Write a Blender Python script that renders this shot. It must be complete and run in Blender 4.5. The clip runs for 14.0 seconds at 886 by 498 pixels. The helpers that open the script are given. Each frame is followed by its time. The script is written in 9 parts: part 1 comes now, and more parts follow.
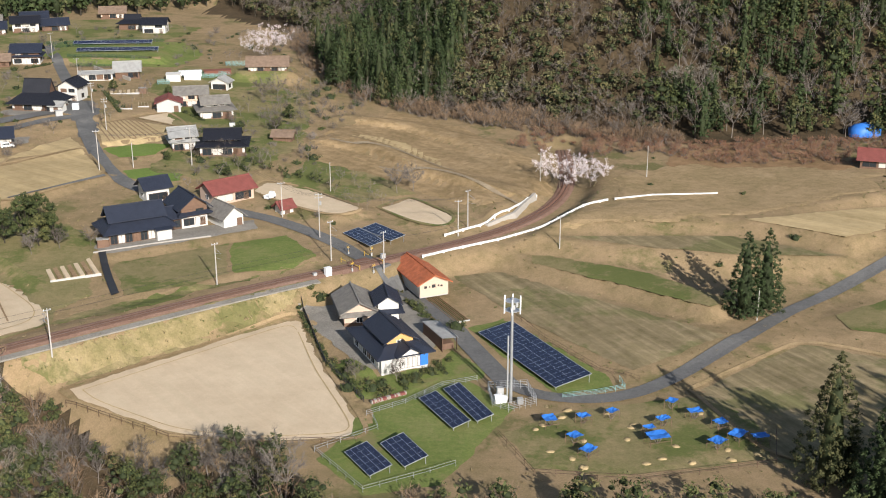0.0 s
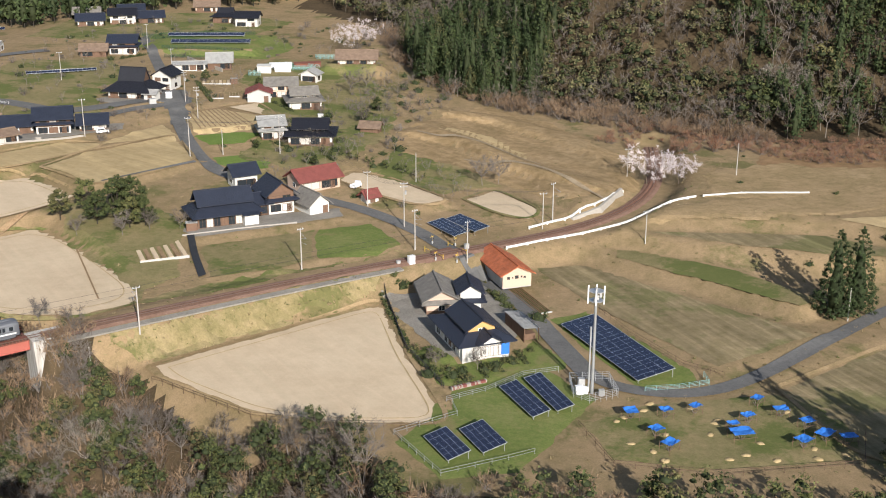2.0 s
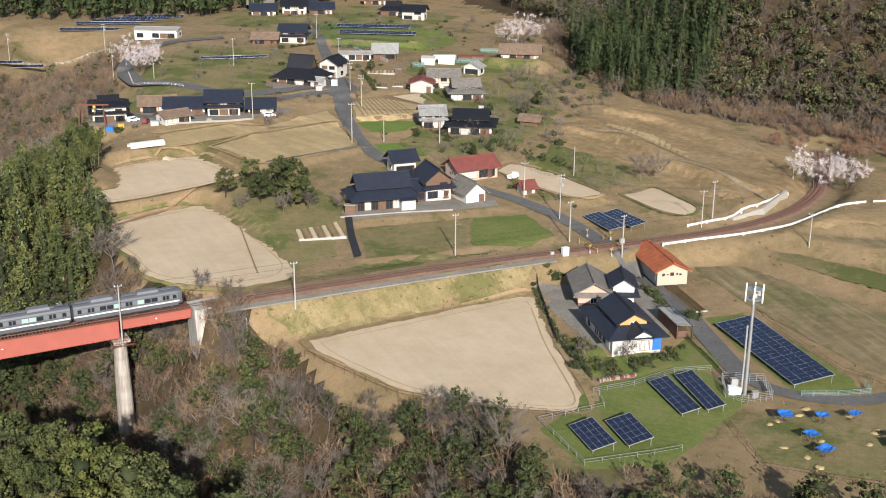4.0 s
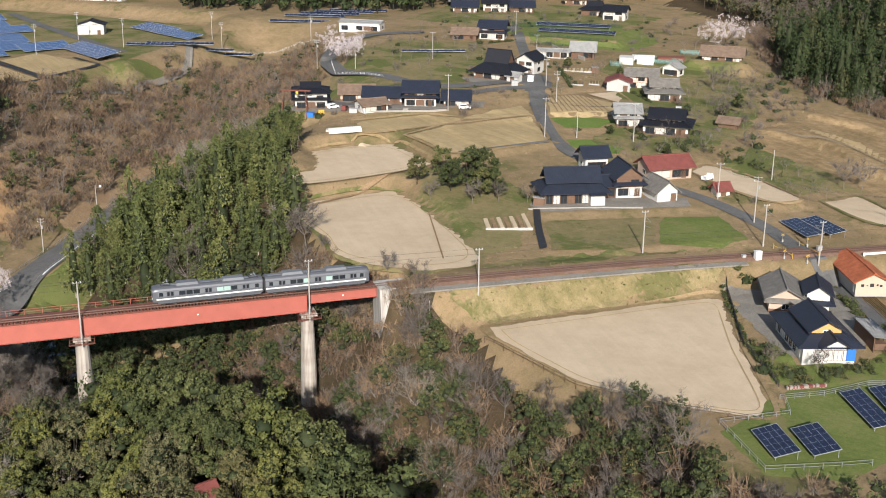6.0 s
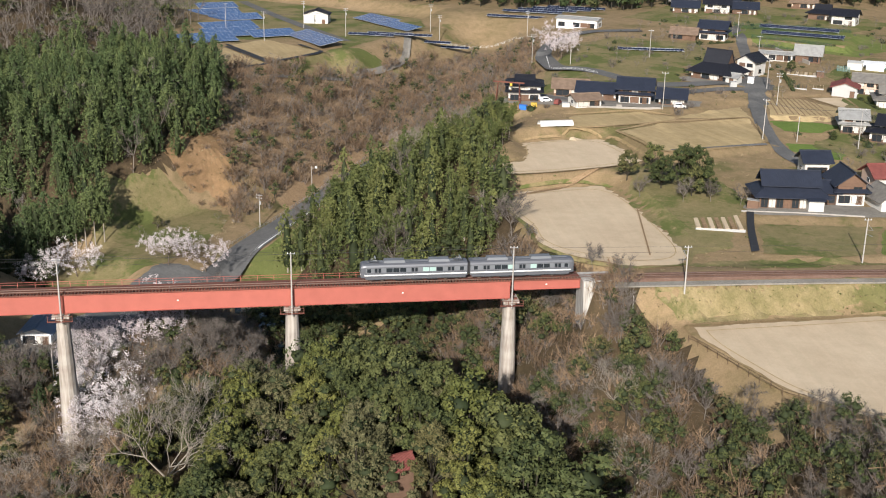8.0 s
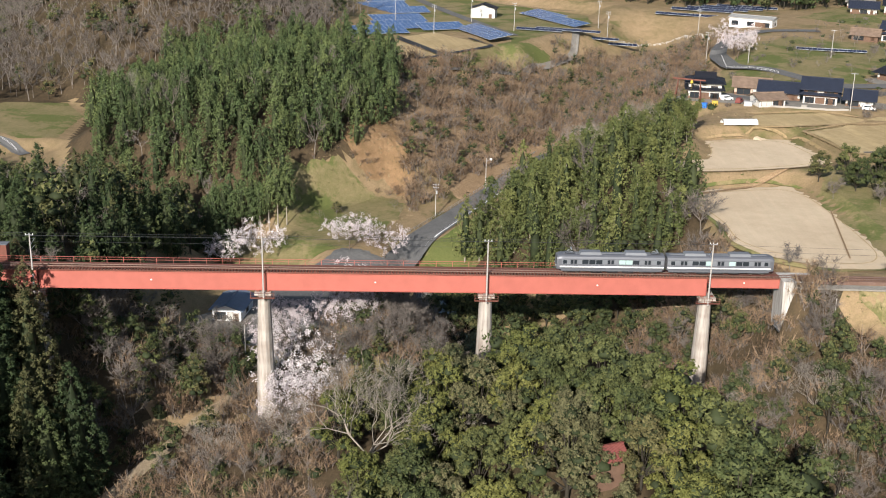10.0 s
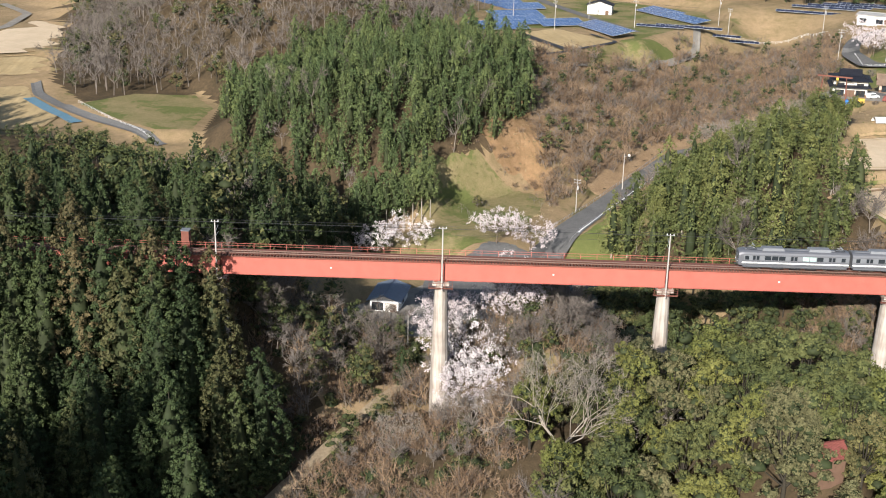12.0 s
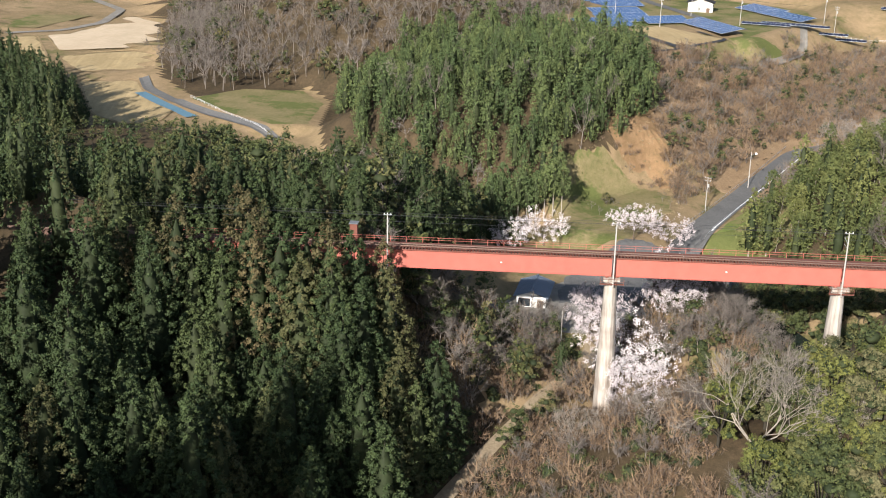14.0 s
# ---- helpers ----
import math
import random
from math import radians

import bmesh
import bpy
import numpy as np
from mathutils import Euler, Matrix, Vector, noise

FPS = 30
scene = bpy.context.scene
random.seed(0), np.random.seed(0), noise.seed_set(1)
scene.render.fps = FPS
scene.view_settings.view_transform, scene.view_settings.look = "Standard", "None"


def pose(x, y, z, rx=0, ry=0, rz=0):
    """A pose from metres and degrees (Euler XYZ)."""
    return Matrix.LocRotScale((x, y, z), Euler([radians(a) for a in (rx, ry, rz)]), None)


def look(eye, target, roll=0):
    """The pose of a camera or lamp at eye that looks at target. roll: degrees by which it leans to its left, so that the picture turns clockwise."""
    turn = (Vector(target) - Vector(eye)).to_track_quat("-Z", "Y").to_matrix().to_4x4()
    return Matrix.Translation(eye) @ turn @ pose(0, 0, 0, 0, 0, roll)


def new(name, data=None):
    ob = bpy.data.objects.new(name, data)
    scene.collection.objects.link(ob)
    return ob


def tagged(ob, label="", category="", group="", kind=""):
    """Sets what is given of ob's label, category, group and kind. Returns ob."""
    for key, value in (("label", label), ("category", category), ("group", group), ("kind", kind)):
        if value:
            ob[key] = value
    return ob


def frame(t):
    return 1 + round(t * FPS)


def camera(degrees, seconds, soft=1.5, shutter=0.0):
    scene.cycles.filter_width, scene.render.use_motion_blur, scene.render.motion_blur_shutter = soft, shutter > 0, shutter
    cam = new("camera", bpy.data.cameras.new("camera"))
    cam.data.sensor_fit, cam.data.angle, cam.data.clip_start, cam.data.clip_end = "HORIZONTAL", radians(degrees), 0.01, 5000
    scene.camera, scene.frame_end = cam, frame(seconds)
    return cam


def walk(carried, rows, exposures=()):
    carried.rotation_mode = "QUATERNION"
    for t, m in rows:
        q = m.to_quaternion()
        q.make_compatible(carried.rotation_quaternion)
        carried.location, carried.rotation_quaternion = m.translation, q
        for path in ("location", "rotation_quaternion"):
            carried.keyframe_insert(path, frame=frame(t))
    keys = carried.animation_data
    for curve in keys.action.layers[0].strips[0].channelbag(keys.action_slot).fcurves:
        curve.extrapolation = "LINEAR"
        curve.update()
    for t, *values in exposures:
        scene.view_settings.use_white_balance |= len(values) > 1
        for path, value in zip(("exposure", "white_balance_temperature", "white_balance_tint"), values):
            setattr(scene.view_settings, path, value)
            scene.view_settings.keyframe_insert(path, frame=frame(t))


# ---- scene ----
cam = camera(41.8, 14.0, 1.05)
METRES, EYE, TILT, LEAN, TURN = 66.0, 89.6, -18.5, 0.0, 0.0
ROWS = [
    (0.0, 0.0, 0.0, 0.0, 0.0, 0.0, -0.0),
    (0.5, 0.0018, 0.0021, -0.0106, 1.13, 0.04, -0.41),
    (1.0, -0.0001, 0.0041, -0.0207, 1.93, 0.04, -0.76),
    (1.5, -0.0029, 0.0056, -0.0306, 2.88, 0.06, -1.09),
    (2.0, -0.0033, 0.0085, -0.0402, 4.08, 0.07, -1.51),
    (4.5, 0.0004, 0.0204, -0.0927, 13.99, -0.35, -5.12),
    (5.0, 0.0023, 0.024, -0.104, 16.31, -0.5, -5.92),
    (5.5, 0.0039, 0.0266, -0.1144, 18.63, -0.7, -6.71),
    (6.0, 0.0048, 0.0298, -0.1249, 21.0, -0.93, -7.53),
    (6.5, 0.0053, 0.0329, -0.1354, 23.45, -1.22, -8.35),
    (7.0, 0.005, 0.0351, -0.1453, 26.08, -1.59, -9.27),
    (7.5, 0.0016, 0.0359, -0.1556, 28.76, -2.02, -10.15),
    (8.0, -0.0073, 0.0332, -0.1653, 31.09, -2.44, -10.88),
    (10.5, -0.2023, -0.0986, -0.2481, 39.07, -4.17, -13.23),
    (11.0, -0.2576, -0.1421, -0.2693, 40.15, -4.44, -13.49),
    (11.5, -0.3143, -0.1873, -0.2921, 40.87, -4.61, -13.6),
    (12.0, -0.3768, -0.2396, -0.3166, 41.33, -4.72, -13.65),
    (12.5, -0.437, -0.2909, -0.3399, 41.66, -4.8, -13.7),
    (13.0, -0.498, -0.3439, -0.363, 42.01, -4.89, -13.73),
    (13.5, -0.5604, -0.3994, -0.3862, 42.62, -5.05, -13.85),
    (14.0, -0.6215, -0.457, -0.4094, 43.75, -5.36, -14.11),
]
walk(cam, [(t, pose(0, 0, EYE, TILT, LEAN, TURN) @ pose(METRES * x, METRES * y, METRES * z, 90 + pitch, roll, yaw)) for t, x, y, z, yaw, pitch, roll in ROWS],
     [(0.0, 0.51), (2.0, 0.50), (5.0, 0.43), (8.0, 0.42), (11.0, 0.71), (14.0, 0.86)])

# ---- daylight ----
SUN_AZ, SUN_EL = math.atan2(0.39, -0.92), radians(25)
sun_way = Vector((math.sin(SUN_AZ) * math.cos(SUN_EL), math.cos(SUN_AZ) * math.cos(SUN_EL), math.sin(SUN_EL)))
world = bpy.data.worlds.new("world")
scene.world = world
world.use_nodes = True
sky = world.node_tree.nodes.new("ShaderNodeTexSky")
sky.sky_type, sky.sun_disc, sky.sun_elevation, sky.sun_rotation = "NISHITA", False, SUN_EL, SUN_AZ
backing = world.node_tree.nodes["Background"]
world.node_tree.links.new(sky.outputs[0], backing.inputs[0])
backing.inputs[1].default_value = 0.085
sun = new("sun", bpy.data.lights.new("sun", "SUN"))
sun.data.energy, sun.data.angle, sun.data.color = 5.0, radians(0.6), (1.0, 0.953, 0.90)
sun.matrix_world = look(sun_way * 500, (0, 0, 0))

# ---- materials ----
class Nodes:
    """Small helper round a node tree."""

    def __init__(self, name):
        self.mat = bpy.data.materials.new(name)
        self.mat.use_nodes = True
        self.tree = self.mat.node_tree
        self.bsdf = self.tree.nodes["Principled BSDF"]

    def add(self, kind, **inputs):
        n = self.tree.nodes.new("ShaderNode" + kind)
        for key, value in inputs.items():
            n.inputs[key.replace("_", " ")].default_value = value
        return n

    def link(self, a, b):
        self.tree.links.new(a, b)

    def noise(self, scale, detail=4.0, rough=0.55, where=None, stretch=(1, 1, 1)):
        n = self.add("TexNoise", Scale=scale, Detail=detail, Roughness=rough)
        co = self.add("TexCoord") if where is None else None
        geo = self.tree.nodes.new("ShaderNodeNewGeometry") if where is None else None
        m = self.add("Mapping")
        m.inputs["Scale"].default_value = stretch
        self.link(geo.outputs["Position"] if where is None else where, m.inputs["Vector"])
        self.link(m.outputs[0], n.inputs["Vector"])
        if co:
            self.tree.nodes.remove(co)
        return n.outputs["Fac"]

    def ramp(self, fac, *stops):
        r = self.tree.nodes.new("ShaderNodeValToRGB")
        r.color_ramp.elements[0].position, r.color_ramp.elements[0].color = stops[0][0], (*stops[0][1], 1)
        r.color_ramp.elements[1].position, r.color_ramp.elements[1].color = stops[-1][0], (*stops[-1][1], 1)
        for at, colour in stops[1:-1]:
            e = r.color_ramp.elements.new(at)
            e.color = (*colour, 1)
        self.link(fac, r.inputs[0])
        return r.outputs["Color"]

    def mix(self, fac, a, b, how="MIX"):
        m = self.tree.nodes.new("ShaderNodeMix")
        m.data_type, m.blend_type = "RGBA", how
        for src, at in ((fac, 0), (a, 6), (b, 7)):
            if isinstance(src, (int, float)):
                m.inputs[at].default_value = src
            elif isinstance(src, tuple):
                m.inputs[at].default_value = (*src, 1)
            else:
                self.link(src, m.inputs[at])
        return m.outputs[2]

    def maths(self, how, a, b=0.0):
        m = self.tree.nodes.new("ShaderNodeMath")
        m.operation = how
        for src, at in ((a, 0), (b, 1)):
            if isinstance(src, (int, float)):
                m.inputs[at].default_value = src
            else:
                self.link(src, m.inputs[at])
        return m.outputs[0]

    def bump(self, height, strength=0.3, far=0.1):
        b = self.add("Bump", Strength=strength, Distance=far)
        self.link(height, b.inputs["Height"])
        self.link(b.outputs[0], self.bsdf.inputs["Normal"])

    def done(self, colour, rough=0.8, metal=0.0, spec=0.3):
        if isinstance(colour, tuple):
            self.bsdf.inputs["Base Color"].default_value = (*colour, 1)
        else:
            self.link(colour, self.bsdf.inputs["Base Color"])
        self.bsdf.inputs["Roughness"].default_value = rough
        self.bsdf.inputs["Metallic"].default_value = metal
        self.bsdf.inputs["Specular IOR Level"].default_value = spec
        return self.mat


def worn(name, colour, rough=0.7, metal=0.0, spread=0.25, scale=1.2, fine=9.0, bump=0.15, spec=0.35):
    """A plain material with grain and stains at two scales, and a little change from piece to piece."""
    n = Nodes(name)
    lo, hi = tuple(c * (1 - spread) for c in colour), tuple(min(1, c * (1 + spread)) for c in colour)
    a = n.ramp(n.noise(scale, 3), (0.3, lo), (0.7, hi))
    b = n.mix(0.35, a, n.ramp(n.noise(fine, 4), (0.3, lo), (0.7, hi)))
    rnd = n.tree.nodes.new("ShaderNodeObjectInfo").outputs["Random"]
    c = n.mix(0.5, b, n.ramp(rnd, (0.0, tuple(v * 0.85 for v in colour)), (1.0, tuple(min(1, v * 1.12) for v in colour))))
    if bump:
        n.bump(n.noise(fine * 2, 3), bump, 0.05)
    return n.done(c, rough, metal, spec)


def leafy(name, dark, mid, light, odd=None, fleck=0.4, rough=0.75):
    """Foliage: tufts differ one by one, and trees differ from each other."""
    n = Nodes(name)
    geo = n.tree.nodes.new("ShaderNodeNewGeometry")
    tint = n.tree.nodes.new("ShaderNodeAttribute")
    tint.attribute_name = "tint"
    rnd = n.tree.nodes.new("ShaderNodeObjectInfo").outputs["Random"]
    whole = n.maths("FRACT", n.maths("ADD", rnd, tint.outputs["Fac"]))
    by_tuft = n.ramp(geo.outputs["Random Per Island"], (0.0, dark), (0.5, mid), (1.0, light))
    by_tree = n.ramp(whole, (0.0, dark), (0.5, mid), (0.82, light), (0.92, odd or light))
    tone = n.mix(1 - fleck, by_tuft, by_tree)
    drift = n.ramp(n.noise(0.45, 3, 0.6), (0.36, (0.62, 0.62, 0.62)), (0.64, (1.0, 1.0, 1.0)))
    return n.done(n.mix(0.8, tone, drift, "MULTIPLY"), rough, 0.0, 0.2)


def earth(name, a, b, c, big=0.03, small=0.6, stretch=(1, 1, 1), bump=0.4, fine=3.0, calm=False, rows=None, patch=None):
    """Ground cover mixed of three tones, in drifts and in specks, in rows where it is tilled, with patches of a fourth tone."""
    n = Nodes(name)
    drift = n.ramp(n.noise(big, 6, 0.65), (0.38, a), (0.51, b), (0.64, c))
    speck = n.ramp(n.noise(small, 6, 0.7, stretch=stretch), (0.36, a), (0.5, b), (0.64, c))
    fleck = n.ramp(n.noise(fine, 4, 0.75), (0.34, tuple(v * 0.5 for v in b)), (0.66, tuple(min(1, v * 1.45) for v in b)))
    tone = n.mix(0.12 if calm else 0.30, n.mix(0.5, drift, speck), fleck)
    if patch:
        colour, at, size = patch
        where = n.maths("ADD", n.maths("MULTIPLY", n.noise(size, 5, 0.62), 0.8), n.maths("MULTIPLY", n.noise(size * 14, 4, 0.7), 0.2))
        share = n.ramp(where, (at, (0, 0, 0)), (at + 0.07, (1, 1, 1)))
        tone = n.mix(n.maths("MULTIPLY", share, 0.75), tone, n.mix(0.35, colour, fleck, "OVERLAY"))
    if rows:
        turn, pitch, depth = rows
        geo = n.tree.nodes.new("ShaderNodeNewGeometry")
        m = n.add("Mapping")
        m.inputs["Rotation"].default_value = (0, 0, radians(turn))
        n.link(geo.outputs["Position"], m.inputs["Vector"])
        line = n.noise(1.0, 3, 0.6, m.outputs[0], (0.035, 0.62 / pitch, 0.05))
        wide = n.noise(1.0, 3, 0.6, m.outputs[0], (0.02, 0.14 / pitch, 0.05))
        both = n.maths("ADD", n.maths("MULTIPLY", line, 0.65), n.maths("MULTIPLY", wide, 0.35))
        dark = 1 - depth
        tone = n.mix(1.0, tone, n.ramp(both, (0.36, (dark, dark * 1.01, dark)), (0.5, (1 - depth * 0.35,) * 3), (0.62, (1 + depth * 0.5,) * 3)), "MULTIPLY")
    n.bump(n.noise(fine, 5, 0.7), bump, 0.25)
    return n.done(tone, 0.95, 0.0, 0.1)


M = {}
GREEN = (0.13, 0.142, 0.055)
M["ground"] = earth("dry_meadow", (0.155, 0.125, 0.06), (0.262, 0.188, 0.105), (0.36, 0.255, 0.152), 0.035, 0.30, patch=(GREEN, 0.55, 0.045))
# brown litter with the shade of the trees mixed into its tones
M["forest_floor"] = earth("shade_dark_litter", (0.035, 0.032, 0.018), (0.075, 0.054, 0.032), (0.125, 0.088, 0.05), 0.08, 0.8)
M["stubble"] = earth("pale_paddy_soil", (0.50, 0.385, 0.26), (0.57, 0.45, 0.31), (0.63, 0.505, 0.355), 0.05, 0.25, (1, 1, 1), 0.15, 5.0, True, (52, 0.9, 0.05))
M["straw"] = earth("straw_stubble", (0.35, 0.26, 0.135), (0.44, 0.33, 0.175), (0.50, 0.38, 0.215), 0.06, 0.5, (1, 1, 1), 0.3, 3.0, True, (38, 1.2, 0.16))
M["dry_field"] = earth("dry_grass_field", (0.19, 0.155, 0.078), (0.27, 0.21, 0.12), (0.36, 0.28, 0.17), 0.05, 0.5, (1, 1, 1), 0.3, 3.0, True, (62, 1.1, 0.34), patch=((0.17, 0.18, 0.075), 0.5, 0.05))
M["bank"] = earth("dry_bank_grass", (0.17, 0.135, 0.062), (0.30, 0.215, 0.118), (0.40, 0.29, 0.17), 0.07, 0.5)
M["trackside"] = earth("olive_bank_grass", (0.13, 0.122, 0.05), (0.25, 0.20, 0.10), (0.37, 0.285, 0.165), 0.11, 0.35, patch=(GREEN, 0.53, 0.09))
M["meadow"] = earth("orange_tan_meadow", (0.20, 0.142, 0.07), (0.315, 0.22, 0.118), (0.41, 0.295, 0.17), 0.05, 0.4, (1, 1, 1), 0.4, 3.0, True, (48, 3.0, 0.2))
M["russet"] = earth("russet_dry_grass", (0.14, 0.10, 0.048), (0.25, 0.155, 0.082), (0.34, 0.225, 0.125), 0.09, 0.45)
M["lawn"] = earth("spring_grass", (0.10, 0.135, 0.036), (0.145, 0.175, 0.05), (0.23, 0.215, 0.09), 0.09, 0.9, patch=((0.28, 0.225, 0.12), 0.56, 0.11))
M["green_field"] = earth("young_green_crop", (0.11, 0.165, 0.036), (0.145, 0.205, 0.048), (0.19, 0.23, 0.07), 0.12, 1.2)
M["rough_green"] = earth("rough_green_grass", (0.135, 0.132, 0.052), (0.21, 0.175, 0.085), (0.30, 0.225, 0.122), 0.08, 0.6, patch=((0.11, 0.15, 0.042), 0.48, 0.06))
M["soil"] = earth("tilled_brown_soil", (0.20, 0.13, 0.075), (0.28, 0.19, 0.11), (0.36, 0.26, 0.16), 0.2, 1.5)
M["asphalt"] = earth("worn_asphalt", (0.10, 0.098, 0.095), (0.135, 0.132, 0.127), (0.17, 0.165, 0.158), 0.15, 1.2, (1, 1, 1), 0.1, 6.0)
M["gravel"] = earth("grey_gravel", (0.17, 0.155, 0.13), (0.24, 0.22, 0.19), (0.31, 0.285, 0.25), 0.2, 2.0)
M["ballast"] = earth("rusty_ballast", (0.14, 0.082, 0.058), (0.215, 0.13, 0.095), (0.275, 0.185, 0.145), 0.3, 2.5)
M["path"] = earth("trodden_earth", (0.22, 0.17, 0.11), (0.30, 0.235, 0.155), (0.36, 0.29, 0.2), 0.2, 1.0)
M["cedar"] = leafy("cedar_needles", (0.026, 0.043, 0.017), (0.046, 0.068, 0.025), (0.08, 0.102, 0.036), (0.105, 0.092, 0.039))
M["brown_cedar"] = leafy("browned_cedar_needles", (0.06, 0.058, 0.026), (0.105, 0.088, 0.04), (0.15, 0.115, 0.055))
# dark green that paints the shade inside crowns onto their cores
M["core_shade"] = leafy("crown_shade_green", (0.024, 0.034, 0.014), (0.034, 0.045, 0.018), (0.046, 0.056, 0.023))
M["cedar_far"] = leafy("cypress_needles", (0.056, 0.086, 0.034), (0.092, 0.125, 0.047), (0.138, 0.166, 0.06))
M["evergreen"] = leafy("evergreen_leaves", (0.048, 0.064, 0.023), (0.088, 0.104, 0.036), (0.145, 0.148, 0.052), (0.16, 0.13, 0.058))
M["olive_leaves"] = leafy("grey_olive_leaves", (0.075, 0.076, 0.036), (0.125, 0.12, 0.056), (0.19, 0.172, 0.085))
M["yellow_leaves"] = leafy("yellow_green_leaves", (0.08, 0.094, 0.026), (0.13, 0.14, 0.038), (0.19, 0.185, 0.054))
M["bamboo"] = leafy("bamboo_leaves", (0.058, 0.077, 0.026), (0.108, 0.126, 0.042), (0.172, 0.178, 0.058))
M["twigs"] = leafy("bare_twigs", (0.09, 0.076, 0.064), (0.155, 0.13, 0.112), (0.23, 0.198, 0.172))
M["grey_bark"] = worn("grey_bark", (0.20, 0.17, 0.145), 0.9)
M["pale_twigs"] = leafy("pale_bare_twigs", (0.18, 0.155, 0.13), (0.27, 0.235, 0.20), (0.36, 0.32, 0.28))
M["brush"] = leafy("withered_brush", (0.13, 0.085, 0.052), (0.23, 0.152, 0.094), (0.33, 0.23, 0.145))
M["red_brush"] = leafy("rusty_red_bracken", (0.16, 0.075, 0.045), (0.25, 0.125, 0.075), (0.33, 0.19, 0.115))
M["dry_tuft"] = leafy("dry_grass_blades", (0.19, 0.155, 0.08), (0.29, 0.22, 0.125), (0.38, 0.29, 0.17))
M["green_tuft"] = leafy("green_grass_blades", (0.08, 0.10, 0.03), (0.14, 0.15, 0.05), (0.22, 0.20, 0.09))
M["blossom"] = leafy("cherry_blossom", (0.60, 0.52, 0.52), (0.74, 0.66, 0.66), (0.84, 0.79, 0.78))
M["bark"] = worn("bark", (0.12, 0.09, 0.065), 0.9)
# bark of leafy trees, darkened to stand for the shade in crown gaps
M["shade_bark"] = worn("shade_dark_bark", (0.040, 0.034, 0.024), 0.95)
M["pale_bark"] = worn("pale_bark", (0.30, 0.26, 0.215), 0.9)
n = Nodes("stained_concrete")
streak = n.ramp(n.noise(0.9, 5, 0.65, stretch=(1.4, 1.4, 0.12)), (0.35, (0.17, 0.135, 0.11)), (0.5, (0.36, 0.31, 0.26)), (0.66, (0.50, 0.455, 0.40)))
bands = n.ramp(n.noise(0.25, 2, 0.5, stretch=(0.2, 0.2, 1.6)), (0.4, (0.30, 0.25, 0.21)), (0.6, (0.48, 0.44, 0.39)))
n.bump(n.noise(6, 4), 0.25, 0.05)
M["concrete"] = n.done(n.mix(0.35, streak, bands), 0.9)
n = Nodes("rain_streaked_pale_concrete")
streak = n.ramp(n.noise(1.1, 5, 0.65, stretch=(1.4, 1.4, 0.15)), (0.34, (0.30, 0.27, 0.235)), (0.52, (0.46, 0.43, 0.39)), (0.68, (0.58, 0.56, 0.52)))
n.bump(n.noise(6, 4), 0.2, 0.05)
M["pale_concrete_stained"] = n.done(streak, 0.9)
M["pole_grey"] = worn("weathered_pole_concrete", (0.40, 0.375, 0.345), 0.85, 0, 0.15)
M["white_concrete"] = worn("pale_concrete", (0.66, 0.65, 0.62), 0.8, 0, 0.12)
M["red_steel"] = worn("vermilion_painted_steel", (0.38, 0.112, 0.084), 0.6, 0, 0.2, 0.5, 6, 0.05)
M["rust"] = worn("rusty_steel", (0.17, 0.065, 0.045), 0.8, 0, 0.3)
M["steel"] = worn("galvanised_steel", (0.46, 0.47, 0.48), 0.45, 0.6, 0.1)
M["rail_steel"] = worn("rail_steel", (0.22, 0.15, 0.12), 0.4, 0.6)
M["sleeper"] = worn("weathered_sleeper", (0.16, 0.085, 0.06), 0.9)
M["plaster"] = worn("white_plaster", (0.56, 0.545, 0.51), 0.85, 0, 0.06, 0.7, 6, 0.05)
M["cream"] = worn("cream_plaster", (0.54, 0.40, 0.31), 0.85, 0, 0.08)
M["ochre"] = worn("ochre_board", (0.55, 0.33, 0.13), 0.8, 0, 0.15)
M["wood"] = worn("dark_weathered_wood", (0.10, 0.06, 0.04), 0.85, 0, 0.3)
M["brown_wood"] = worn("brown_wood", (0.15, 0.09, 0.06), 0.85, 0, 0.3)
M["grey_metal"] = worn("grey_sheet_metal", (0.42, 0.42, 0.41), 0.5, 0.2, 0.1)
M["blue_sheet"] = worn("bright_blue_sheet", (0.035, 0.17, 0.55), 0.5, 0, 0.2)
M["teal_net"] = worn("teal_net", (0.20, 0.34, 0.32), 0.8)
M["blue_net"] = worn("faded_blue_net", (0.11, 0.21, 0.27), 0.8)
M["yellow"] = worn("yellow_paint", (0.55, 0.36, 0.05), 0.5)
M["black"] = worn("black_rubber", (0.03, 0.03, 0.032), 0.6)
M["dark_glass"] = worn("dark_window_glass", (0.025, 0.03, 0.035), 0.08, 0, 0.1, 1, 3, 0.0, 0.6)
M["pale_glass"] = worn("curtained_window", (0.36, 0.50, 0.46), 0.15, 0, 0.15, 1, 3, 0.0, 0.6)
M["white_paint"] = worn("white_paint", (0.80, 0.80, 0.79), 0.5, 0, 0.05, 1, 4, 0.03)
M["stainless"] = worn("brushed_stainless", (0.14, 0.145, 0.16), 0.42, 0.3, 0.05, 0.8, 5, 0.02)
M["dark_band"] = worn("dark_front_paint", (0.035, 0.045, 0.06), 0.35)
M["roof_grey"] = worn("pale_grey_roof_paint", (0.16, 0.17, 0.185), 0.6, 0, 0.12)
M["pv_frame"] = worn("aluminium_frame", (0.60, 0.62, 0.64), 0.4, 0.5)
M["stone"] = worn("field_stone", (0.33, 0.30, 0.26), 0.9, 0, 0.25)


